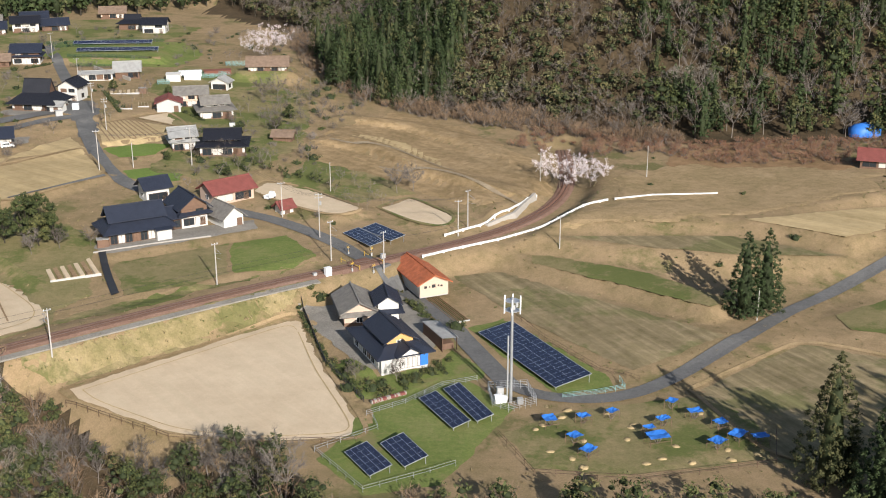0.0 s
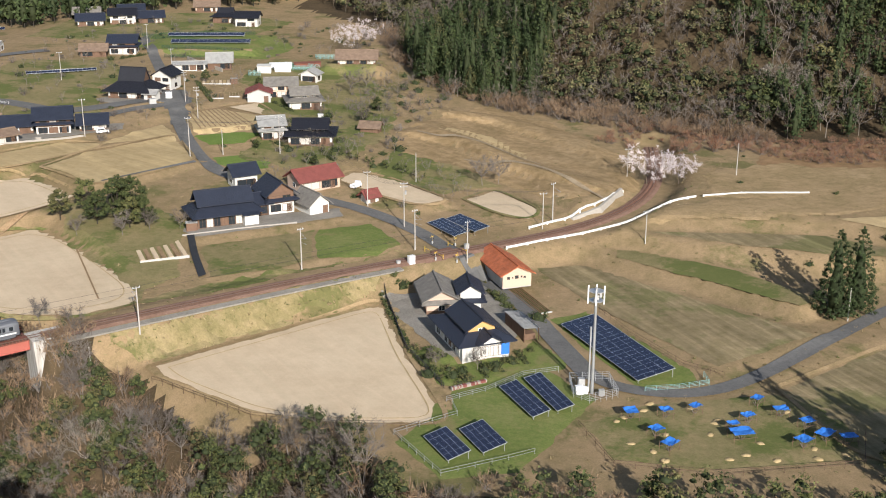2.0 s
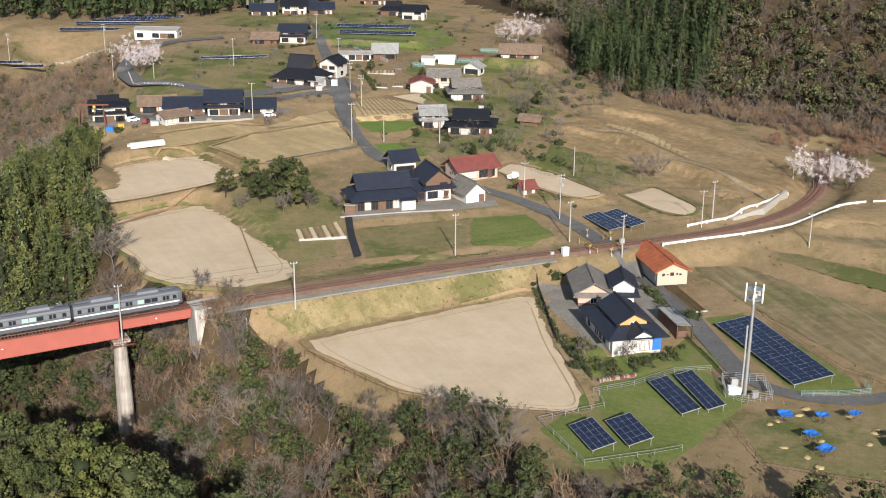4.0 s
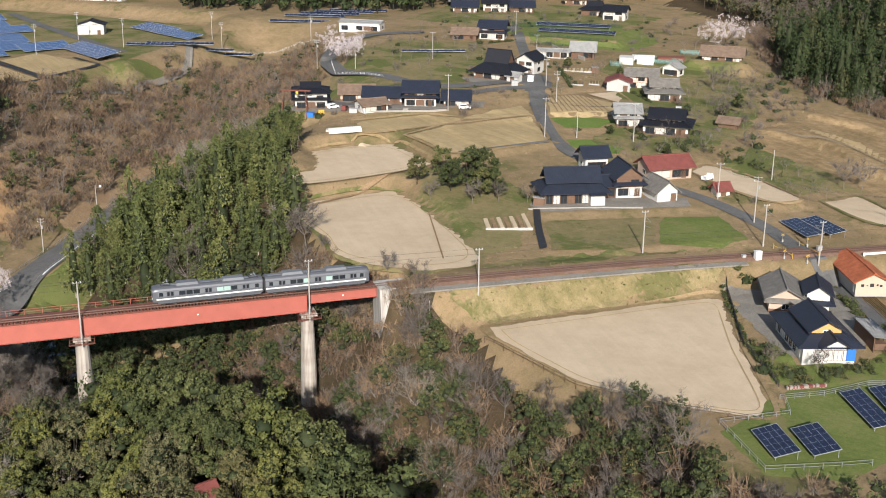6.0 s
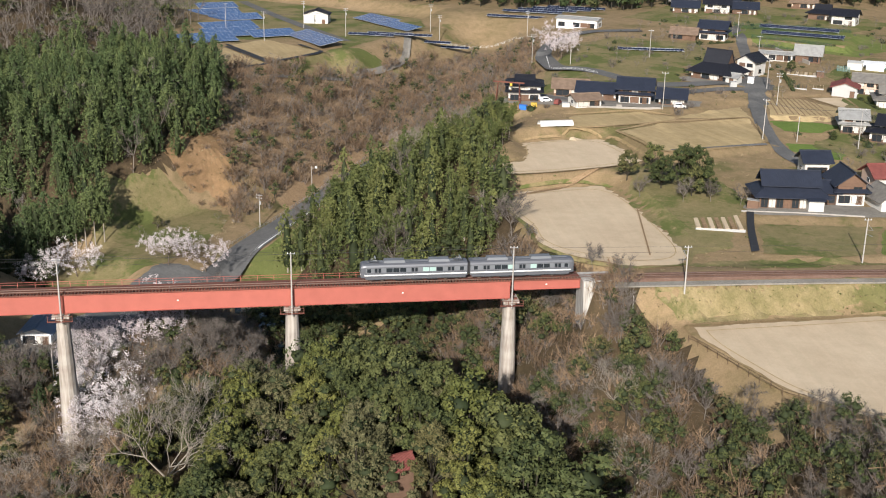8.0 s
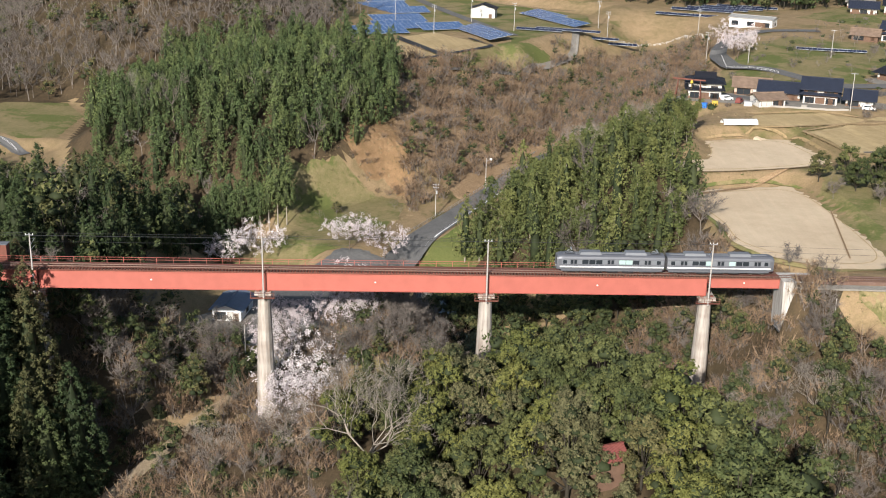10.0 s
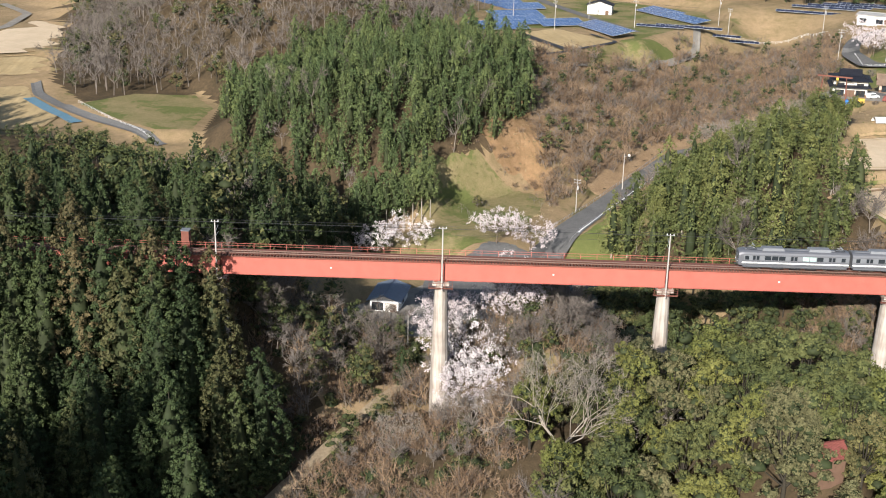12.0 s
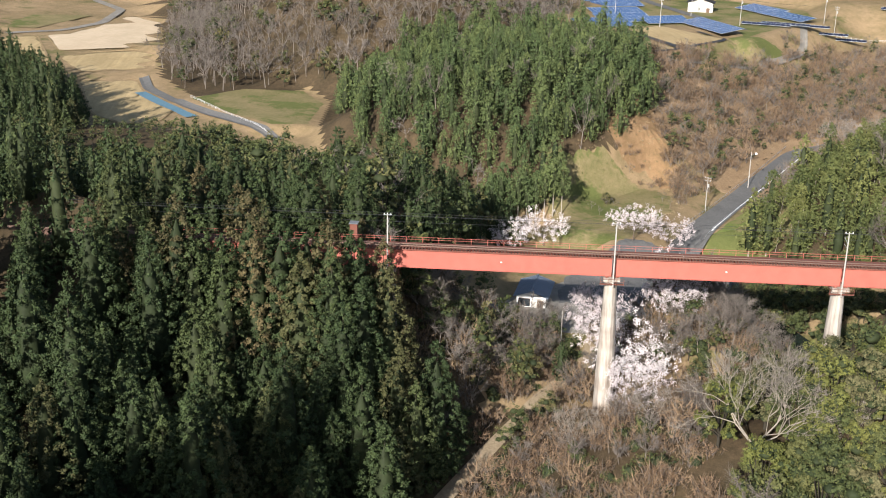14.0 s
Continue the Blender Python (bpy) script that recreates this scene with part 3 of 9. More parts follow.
# ---- fields: outlines, in metres ----
FIELDS = {
    "south_paddy": ([(-67, 188.5), (-30, 223.5), (-22.5, 198), (-14.5, 177), (-12.5, 170.5), (-31, 169), (-45, 172), (-64, 184.5)], 0.0, 4, "stubble", "bare pale tan paddy field below the railway bank"),
    "north_paddy": ([(-131.6, 228.0), (-129.0, 234.9), (-117.1, 251.0), (-112.3, 250.5), (-105.1, 244.5), (-91.0, 229.4), (-78.6, 214.6), (-76.4, 207.2), (-85.3, 199.5), (-100.7, 199.6), (-107.3, 202.9), (-112.6, 211.2), (-120.6, 217.6)], 5.0, 4, "stubble", "bare pale tan paddy field beside the railway"),
    "middle_paddy": ([(-138.4, 235.1), (-143.3, 244.3), (-137.8, 251.1), (-141.7, 260.7), (-148.4, 268.9), (-140.2, 281.7), (-131.9, 286.9), (-123.3, 280.7), (-112.4, 270.6), (-117.0, 260.1), (-126.8, 245.4), (-135.7, 235.9)], 8.0, 4, "stubble", "bare tan paddy field on a terrace"),
    "upper_paddy": ([(-127.7, 289.0), (-122.5, 304.5), (-108.8, 319.1), (-103.9, 325.4), (-94.6, 307.5), (-90.4, 299.3), (-99.3, 285.4), (-106.2, 274.4), (-108.5, 273.2), (-118.8, 282.6)], 10.6, 4, "straw", "straw-coloured paddy field below the village houses"),
    "strip_paddy": ([(-147.8, 296.8), (-142.3, 304.4), (-131.8, 313.8), (-122.1, 314.4), (-120.3, 309.8), (-131.4, 292.5), (-140.3, 283.5)], 11.0, 3, "straw", "narrow straw-coloured strip field"),
    "farm_meadow": ([(-73, 241), (-50, 255), (-46, 234.5), (-52, 227.5), (-65, 221.5)], 5.6, 3, "rough_green", "mown olive-green meadow in front of the farmhouse"),
    "green_meadow": ([(-49, 255), (-37, 261), (-28, 246), (-33, 239), (-45, 234.5)], 5.6, 3, "lawn", "bright green grass plot beside the lane"),
    "barn_field": ([(-49.5, 293.4), (-48.4, 304.2), (-35.7, 296.1), (-20.1, 278.1), (-26.3, 272.4), (-36.3, 279.4)], 7.2, 3, "stubble", "bare pale field behind the red-roofed barn"),
    "green_corner": ([(-87.3, 306.5), (-80.6, 309.2), (-70.5, 304.4), (-69.3, 296.0), (-76.5, 293.3), (-84.3, 299.8)], 9.6, 3, "green_field", "bright green crop field in the road bend"),
    "ridged_field": ([(-108.3, 352.2), (-99.9, 360.7), (-78.3, 347.5), (-80.7, 336.2), (-98.3, 328.3)], 12.0, 6, "straw", "straw-coloured field with plough ridges"),
    "top_paddy": ([(-122.8, 311.6), (-111.6, 340.2), (-103.1, 326.0), (-109.8, 319.5)], 11.2, 6, "straw", "tan stubble field below the side road"),
    "pale_plot": ([(-97.9, 364.0), (-89.3, 371.5), (-81.7, 358.1), (-78.7, 349.0)], 12.0, 3, "stubble", "small pale bare plot by the houses"),
    "green_strip": ([(-98.6, 327.6), (-85.5, 334.2), (-78.8, 332.1), (-81.8, 319.9), (-90.9, 316.0)], 10.8, 3, "green_field", "narrow bright green crop strip"),
    "fan_field": ([(-15.6, 282.3), (-8.5, 291.7), (2.9, 275.0), (-0.1, 266.7), (-7.4, 271.5)], 6.0, 3, "stubble", "small bare fan-shaped field by the cutting"),
    "east_field": ([(2, 246), (13, 250), (26, 238), (56, 212), (35, 195.5), (15, 223)], 0.6, 5, "dry_field", "dry olive-brown stubble field beside the solar array"),
    "east_terrace": ([(27, 263), (68, 263), (90, 248), (66, 249), (40, 257)], 5.0, 5, "dry_field", "dull green-brown terrace field above a grassy bank"),
    "upper_east_field": ([(73, 268), (112, 279), (104, 260), (93, 254)], 7.6, 4, "straw", "pale straw field on the upper eastern terrace"),
    "lower_east_field": ([(45, 189), (71, 211), (86, 203), (100, 172), (72, 158), (52, 166)], -0.6, 3, "dry_field", "flat olive-brown field below the road"),
    "far_east_plot": ([(81, 223), (98, 234), (110, 222), (90, 212), (82, 215)], 0.6, 3, "rough_green", "weedy green plot beside the road"),
    "solar_plateau": ([(-345, 322), (-352, 392), (-425, 420), (-490, 420), (-480, 470), (-380, 470), (-310, 462), (-292, 440), (-280, 362), (-292, 378), (-318, 372)], 10.0, 14, "rough_green", "grassy plateau with solar arrays"),
    "far_tan_field": ([(-311, 308), (-317, 336), (-279, 317), (-284, 297)], 10.0, 5, "straw", "tan far field edged with black sheeting"),
    "far_tan_field_two": ([(-321, 343), (-321, 364), (-282, 352), (-280, 322)], 10.0, 5, "straw", "second tan far field edged with black sheeting"),
    "village_green": ([(-150, 450), (-153, 492), (-118, 492), (-112, 455)], 17.0, 6, "lawn", "green slope under the village solar rows"),
    "meadow_near": ([(-472, 184), (-460, 203), (-437, 192), (-403, 184), (-388, 168), (-392, 158), (-413, 158)], -14.0, 6, "straw", "yellow-tan meadow in the far valley"),
    "meadow_mid": ([(-533, 205), (-516, 246), (-492, 230), (-477, 216), (-486, 193), (-513, 199)], -13.0, 4, "straw", "tan stubble field in the far valley"),
    "meadow_far": ([(-583, 238), (-622, 292), (-610, 306), (-522, 251), (-539, 210), (-585, 227)], -12.3, 4, "stubble", "pale tan field far up the side valley"),
    "meadow_side": ([(-594, 207), (-586, 222), (-528, 198), (-505, 188), (-502, 160), (-560, 150)], -12.5, 4, "straw", "straw field along the side valley"),
    "meadow_last": ([(-622, 220), (-655, 254), (-632, 277), (-606, 231)], -11.4, 4, "rough_green", "green garden plots at the head of the side valley"),
    "orchard_slope": ([(-409, 196), (-412, 221), (-394, 236), (-370, 227), (-347, 201), (-355, 192), (-378, 192)], -12.5, 8, "rough_green", "grassy orchard slope with young trees"),
    "lane_orchard": ([(-221, 187), (-233, 212), (-228, 236), (-216, 226), (-207, 198)], -16.5, 14, "rough_green", "green orchard clearing beside the lane"),
    "gate_yard": ([(-206, 140), (-204, 165), (-192, 182), (-180, 172), (-172, 150), (-188, 138)], -21.0, 5, "gravel", "grey gravel yard by the white hut"),
    "house_yard": ([(-30, 226), (-22, 229), (-10, 236), (2, 214), (-6, 196), (-14, 196), (-24, 212)], 0.6, 3, "gravel", "gravel yard round the tiled house"),
    "panel_lawn": ([(-16, 172), (-12, 185), (4, 193), (12, 182), (8, 172), (0, 155), (-12, 152), (-20, 163)], 0.0, 3, "lawn", "green grass under the small solar arrays"),
    "array_lawn": ([(5, 217), (13, 223), (30, 195), (31, 189), (20, 186)], 0.0, 2, "lawn", "green grass strip under the long solar array"),
    "tarp_orchard": ([(10, 172), (22, 180), (44, 186), (54, 176), (52, 163), (28, 158), (14, 160)], 0.0, 4, "rough_green", "patchy green orchard ground under blue sheets"),
    "east_verge": ([(19, 258), (28, 254.5), (46, 243.5), (60, 227), (55, 223), (39, 236), (21, 250)], 2.4, 3, "rough_green", "grassy bank with green weeds"),
    "farm_yard": ([(-80, 256), (-64, 263), (-46, 270), (-44, 264), (-52, 258), (-75, 244.5), (-80, 250)], 6.6, 4, "gravel", "pale gravel farmyard"),
    "workshop_yard": ([(-174, 312), (-150, 326), (-122, 336), (-120, 328), (-140, 312), (-160, 301), (-173, 296)], 12.2, 6, "gravel", "grey yard along the village houses"),
    "cherry_yard": ([(-76, 428), (-74, 440), (-58, 440), (-56, 428)], 15.5, 5, "asphalt", "dark asphalt yard of the house under the cherry"),
    "bigroof_yard": ([(-142, 360), (-136, 372), (-120, 378), (-116, 366), (-126, 356)], 14.0, 5, "gravel", "gravel yard of the big-roofed house"),
}
for poly, level, soft, *_ in FIELDS.values():
    PADS.append((poly, level, soft))

# ---- the ground: one sheet out to the horizon ----
def spread_axis(lo, hi, step, far_lo, far_hi):
    mid = list(np.arange(lo, hi + 0.01, step))
    a, b, s = [], [], step
    x = lo
    while x > far_lo:
        s *= 1.18
        x -= s
        a.append(x)
    x, s = hi, step
    while x < far_hi:
        s *= 1.18
        x += s
        b.append(x)
    return np.array(a[::-1] + mid + b)


gx, gy = np.meshgrid(spread_axis(-430, 150, 2.2, -3800, 3800), spread_axis(40, 520, 2.2, -2500, 4200), indexing="ij")
gz = terrain(gx.ravel(), gy.ravel()).reshape(gx.shape)
away = np.hypot(gx + 100, gy - 200)
gz = gz + 60 * smooth(700, 2500, away) * (0.5 + 0.5 * np.sin(gx / 310) * np.cos(gy / 270))
nx, ny = gx.shape
idx = np.arange(nx * ny).reshape(nx, ny)
quads = np.stack([idx[:-1, :-1], idx[1:, :-1], idx[1:, 1:], idx[:-1, 1:]], -1).reshape(-1, 4)
tris = np.concatenate([quads[:, [0, 1, 2]], quads[:, [0, 2, 3]]])
ground = new("ground", tri_mesh("ground", np.column_stack([gx.ravel(), gy.ravel(), gz.ravel()]), tris, ["ground"]))
tagged(ground, "rolling valley ground with dry winter grass", "ground", kind="structure")

for rank, (name, (poly, level, soft, mat, label)) in enumerate(FIELDS.items()):
    drape(name, poly, mat, label, 0.10 + 0.0015 * rank, 3.0, 0.7)

COVERS = {
    "terrace_meadow": ([(-38, 322), (-40, 345), (-33, 364), (-16, 390), (8, 368), (26, 328), (30, 300), (22, 290), (11, 280), (-10, 300)], "meadow", "orange-tan dry meadow on low terraces under the mountain"),
    "curved_strip": ([(-31, 350), (-22, 358), (-11, 350.5), (-1.5, 332), (2.6, 319), (0.5, 312), (-7.8, 320), (-17.2, 336), (-30, 347)], "straw", "curved pale straw strip on the terraced meadow"),
    "red_bracken": ([(66, 338), (86, 346), (106, 343), (114, 327), (112, 309), (88, 298), (72, 297), (63, 312)], "russet", "rusty red bracken slope at the foot of the mountain"),
    "east_bank_tan": ([(45, 281), (70, 288), (112, 305), (112, 286), (76, 273), (50, 268), (28, 266), (34, 274)], "bank", "orange-tan dry grass bank"),
    "village_junction": ([(-133, 378), (-126, 383), (-117, 381), (-111, 368), (-104.5, 345), (-108, 339), (-113, 352), (-119, 361), (-128, 367)], "asphalt", "wide grey asphalt road junction in the village"),
    "orchard_bank": ([(-242, 228), (-246, 238), (-252, 260), (-240, 254), (-226, 243), (-222, 236), (-231, 237)], "russet", "rusty dry grass clearing above the orchard"),
    "rail_bank": ([(-77, 191), (-67, 190), (-31, 225.5), (-27, 234), (-48, 215.5), (-66, 200)], "trackside", "olive and tan dry grass on the railway bank"),
    "north_bank": ([(-78, 207), (-66, 219), (-52, 226), (-30, 241), (-26, 244), (-45, 228.5), (-64, 212)], "rough_green", "weedy green strip beside the track"),
    "garden_lawn": ([(-4, 194), (2, 206), (8, 197), (5, 192), (0, 189)], "lawn", "grass beside the carport"),
    "paddy_verge": ([(-12, 170), (-14, 177), (-22, 198), (-30, 224), (-27, 226), (-21, 200), (-12, 181), (-9, 172)], "bank", "dry grass verge of the paddy"),
    "village_gardens": ([(-80, 305), (-60, 298), (-48, 315), (-42, 345), (-45, 385), (-58, 420), (-55, 445), (-100, 448), (-104, 405), (-92, 380), (-78, 336)], "rough_green", "green and tan gardens between the houses"),
    "orchard_bank_green": ([(-44, 302), (-22, 284), (-8, 296), (-20, 312), (-38, 322)], "rough_green", "green slope with pruned orchard rows"),
    "farm_garden": ([(-112, 262), (-88, 262), (-80, 255), (-78, 244), (-72, 222), (-78, 213), (-90, 228), (-104, 240)], "rough_green", "green garden with trees beside the farm"),
    "west_gardens": ([(-182, 332), (-150, 332), (-132, 346), (-138, 358), (-146, 380), (-140, 402), (-160, 430), (-190, 425), (-196, 395)], "rough_green", "green slope between road and houses"),
    "upper_gardens": ([(-215, 480), (-170, 470), (-160, 500), (-120, 500), (-110, 540), (-150, 560), (-215, 550)], "rough_green", "gardens of the upper hamlet"),
    "cutting_meadow": ([(44, 283), (74, 286), (120, 300), (100, 312), (70, 322), (48, 310)], "bank", "dry tan meadow under the mountain"),
    "brush_ground": ([(-206, 248), (-240, 248), (-262, 272), (-288, 295), (-275, 330), (-262, 400), (-225, 400), (-198, 350), (-178, 318), (-184, 290), (-198, 275)], "soil", "reddish-brown leaf litter under the brush"),
    "orchard_green": ([(-231, 192), (-244, 206), (-240, 224), (-230, 234), (-218, 230), (-206, 206), (-214, 188)], "rough_green", "green orchard grass beside the lane"),
    "plateau_edge": ([(-290, 292), (-270, 330), (-268, 390), (-285, 360), (-278, 322), (-284, 297)], "rough_green", "grassy edge of the far plateau"),
    "lane_verge": ([(-196, 215), (-188, 245), (-198, 280), (-209, 277), (-201, 240)], "lawn", "green verge between road and bamboo"),
    "bus_turning": ([(-176, 160), (-182, 186), (-198, 200), (-206, 190), (-204, 165), (-196, 152)], "asphalt", "grey asphalt turning place by the viaduct"),
}
for rank, (name, (poly, mat, label)) in enumerate(COVERS.items()):
    drape(name, poly, mat, label, 0.19 + 0.0015 * rank, 1.8, 2.0, "grass")

drape("roadside_green", [(-206, 206), (-197, 217), (-190, 240), (-176, 226), (-178, 206), (-186, 196)], "rough_green", "weedy green verge at the road's foot", 0.24, 1.8, 1.0, "grass")
drape("cherry_verge", [(-236, 186), (-222, 190), (-208, 200), (-205, 192), (-214, 172), (-232, 170)], "rough_green", "weedy green verge under the cherry trees", 0.245, 1.8, 1.0, "grass")
drape("slope_green", [(-172, 472), (-176, 500), (-112, 502), (-97, 472), (-104, 446), (-140, 444)], "lawn", "green terraced slope round the village solar rows", 0.135, 3.0, 2.0, "grass")
drape("house_garden", [(-22, 200), (-15, 185), (-7, 184.5), (2, 193), (1, 199), (-5, 196), (-12, 194), (-17, 201)], "lawn", "garden grass in front of the tiled house", 0.22, 1.8, 0.6, "grass")

# leaf litter, darkened as tree shade, under the woods: the same sheet, another surface
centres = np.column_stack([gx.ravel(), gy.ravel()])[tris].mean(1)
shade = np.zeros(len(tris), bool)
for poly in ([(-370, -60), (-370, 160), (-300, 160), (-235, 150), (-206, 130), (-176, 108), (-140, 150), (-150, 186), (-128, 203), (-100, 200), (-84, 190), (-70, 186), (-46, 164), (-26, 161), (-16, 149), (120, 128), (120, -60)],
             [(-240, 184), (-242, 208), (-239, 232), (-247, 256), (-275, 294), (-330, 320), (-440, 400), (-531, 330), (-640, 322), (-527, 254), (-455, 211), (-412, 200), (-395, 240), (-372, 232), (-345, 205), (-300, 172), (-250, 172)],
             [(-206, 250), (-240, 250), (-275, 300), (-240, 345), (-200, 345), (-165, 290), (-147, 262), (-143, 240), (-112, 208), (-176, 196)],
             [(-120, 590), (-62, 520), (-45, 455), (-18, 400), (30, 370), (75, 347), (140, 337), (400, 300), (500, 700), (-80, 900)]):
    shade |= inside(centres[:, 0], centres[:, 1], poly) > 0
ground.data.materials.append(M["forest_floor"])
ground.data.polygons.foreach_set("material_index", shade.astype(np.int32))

# ---- roads ----
ribbon("lane", [(12, 190), (9, 198), (2, 217.5), (-3, 229), (-9, 238), (-17.5, 246), (-23, 255), (-31, 263), (-40, 270.5), (-52, 276.5), (-74, 287.5), (-82, 292.5), (-91, 306), (-99, 322), (-108, 343.5), (-116, 365), (-130, 402), (-148, 446), (-166, 488)], 4.2, "asphalt", "narrow grey asphalt village lane")
ribbon("farm_road", [(11, 192), (14, 187), (20, 184.5), (28, 184), (35, 187), (43, 194), (57, 209.5), (73, 227), (88, 239), (104, 250), (160, 282)], 3.4, "asphalt", "narrow asphalt farm road between fields", 0.2)
ribbon("village_side_road", [(-114, 360), (-125, 351), (-132, 338), (-141, 322), (-160, 312), (-176, 318)], 4.0, "asphalt", "grey asphalt side road past the houses")
ribbon("valley_road", [(-186, 170), (-192, 190), (-199, 212), (-206, 240), (-215, 277), (-221, 302), (-219, 313), (-211, 322)], 7.0, "asphalt", "two-lane asphalt valley road descending to the river", 0.3)
ribbon("hill_road", [(-122.5, 363.7), (-133.7, 351.6), (-144.0, 342.4), (-164, 352), (-185, 360), (-203, 384), (-210, 405), (-205, 430), (-190, 445)], 6.0, "asphalt", "asphalt road climbing past the far cherry tree", 0.3)
ribbon("gorge_track", [(-160, 78), (-166, 98), (-171, 119), (-174, 138), (-182, 150)], 3.0, "path", "pale dirt track on the gorge floor", 0.25, category="path")
ribbon("field_ditch", [(-132.0, 221.4), (-128.1, 230.5), (-124.1, 240.1), (-120.2, 249.4), (-116.0, 260.4)], 1.2, "soil", "brown earth ditch between paddies", 0.25, category="ditch")
for name, line in (("dark_ditch", [(-76, 245), (-72, 234), (-67, 222)]), ("black_edging", [(-311, 307), (-284, 296), (-278, 318), (-318, 337.5)]), ("black_edging_two", [(-322, 342), (-280, 320.5), (-281, 353), (-300, 360)])):
    ribbon(name, line, 1.6, "black", "black plastic sheeting along the field's edge", 0.4, category="sheeting")
ribbon("plateau_road", [(-276, 285), (-272, 322), (-268, 350), (-272, 395), (-300, 440)], 3.0, "gravel", "pale gravel road round the far plateau", 0.3)
ribbon("solar_road", [(-292, 380), (-330, 402), (-372, 428), (-420, 460)], 5.0, "asphalt", "asphalt road between the solar fields", 0.3)
ribbon("meadow_road", [(-345, 188), (-360, 188), (-383, 188), (-405, 190), (-440, 196), (-460, 206)], 4.0, "asphalt", "narrow dark road along the far orchard", 0.3)
ribbon("blue_netting", [(-436, 190), (-412, 185), (-388, 182)], 4.5, "blue_net", "blue netting laid along the far road", 0.45, category="netting")
ribbon("meadow_road_far", [(-602, 190), (-603, 211), (-594, 240), (-607, 269), (-643, 301), (-690, 310)], 5.0, "gravel", "pale road up the side valley", 0.4)
ribbon("white_line", [(-189.5, 190), (-196.2, 212), (-203.2, 240), (-212.2, 277), (-218.0, 301)], 0.4, "white_paint", "white painted edge line", 0.40, category="marking")
for k, (dx, dy) in enumerate(((0, 0), (-9, 13), (7, -12))):
    ribbon("field_track", [(-100 + dx, 238 + dy), (-84 + dx, 208 + dy)] if k == 0 else [(-25 + dx, 330 + dy), (-5 + dx, 318 + dy), (12 + dx, 296 + dy)], 0.35 if k == 0 else 1.4, "soil" if k == 0 else "path", "trodden line across the field", 0.3, category="path")
ribbon("upper_ditch", [(-107.4, 275.4), (-99.3, 285.5), (-89.7, 298.2)], 1.0, "asphalt", "narrow dark path between fields", 0.25, category="path")

# grassy levees round the paddies
for name in ("south_paddy", "north_paddy", "middle_paddy", "upper_paddy", "strip_paddy", "barn_field", "fan_field", "pale_plot", "meadow_near", "meadow_mid", "meadow_far", "meadow_side", "lower_east_field"):
    outline = FIELDS[name][0]
    mx, my = sum(p[0] for p in outline) / len(outline), sum(p[1] for p in outline) / len(outline)
    grow = 1 + 1.1 / (sum(math.hypot(x - mx, y - my) for x, y in outline) / len(outline))
    ring = [(mx + (x - mx) * grow, my + (y - my) * grow) for x, y in outline]
    ribbon("levee", ring + ring[:1], 0.9, "rough_green" if len(outline) % 4 == 1 else "bank", "low grassy levee round a field", 0.22, 2.0, "levee")

# furrows of the ridged field
for k in range(11):
    f = (k + 0.5) / 11
    ribbon("furrow", [(-108.0 + 10.0 * f, 353.5 + 11.5 * f), (-97.6 + 16.0 * f, 330.2 + 6.6 * f)], 0.45, "soil", "dark furrow across the straw-coloured field", 0.17, 3.0, "furrow")

# wheel tracks left along the paddies' edges
for name in ("south_paddy", "north_paddy", "middle_paddy"):
    outline = FIELDS[name][0]
    mx, my = sum(p[0] for p in outline) / len(outline), sum(p[1] for p in outline) / len(outline)
    mean = sum(math.hypot(x - mx, y - my) for x, y in outline) / len(outline)
    for inset in (2.2,):
        ring = [(mx + (x - mx) * (1 - inset / mean), my + (y - my) * (1 - inset / mean)) for x, y in outline]
        ribbon("wheel_track", ring + ring[:1], 0.2, "straw", "faint wheel track along the field's edge", 0.16 if name == "south_paddy" else 0.17, 2.0, "track")

# ---- plants: forms that are set many times ----
def blades(rng, at, way, n, long, wide, spread, droop=0.0, flat=0.0):
    """Tufts: n narrow leaves at each place, fanning round the given way."""
    at, way = np.repeat(at, n, 0), np.repeat(way, n, 0)
    d = way + rng.normal(0, spread, at.shape)
    d[:, 2] -= droop
    d /= np.linalg.norm(d, axis=1)[:, None] + 1e-9
    s = np.cross(d, rng.normal(0, 1, at.shape) * (1 - flat) + np.array([0, 0, flat * 1.6]))
    s /= np.linalg.norm(s, axis=1)[:, None] + 1e-9
    size = rng.uniform(0.65, 1.35, (len(at), 1))
    base = at - d * long * 0.25 * size
    v = np.stack([base + s * wide * 0.5 * size, base - s * wide * 0.5 * size, at + d * long * size], 1).reshape(-1, 3)
    return v, np.arange(len(v)).reshape(-1, 3)


def shell(rng, at, out, n, long, wide, loose=0.35):
    """Leaves lying over a rounded clump: n at each place, their faces turned outwards."""
    at, out = np.repeat(at, n, 0), np.repeat(out, n, 0)
    out = out + rng.normal(0, loose, at.shape)
    out /= np.linalg.norm(out, axis=1)[:, None] + 1e-9
    d = np.cross(out, rng.normal(0, 1, at.shape))
    d /= np.linalg.norm(d, axis=1)[:, None] + 1e-9
    s = np.cross(d, out)
    at = at + rng.normal(0, long * 0.35, at.shape)
    size = rng.uniform(0.6, 1.35, (len(at), 1))
    v = np.stack([at - d * long * 0.4 * size + s * wide * 0.5 * size, at - d * long * 0.4 * size - s * wide * 0.5 * size, at + d * long * 0.6 * size], 1).reshape(-1, 3)
    return v, np.arange(len(v)).reshape(-1, 3)


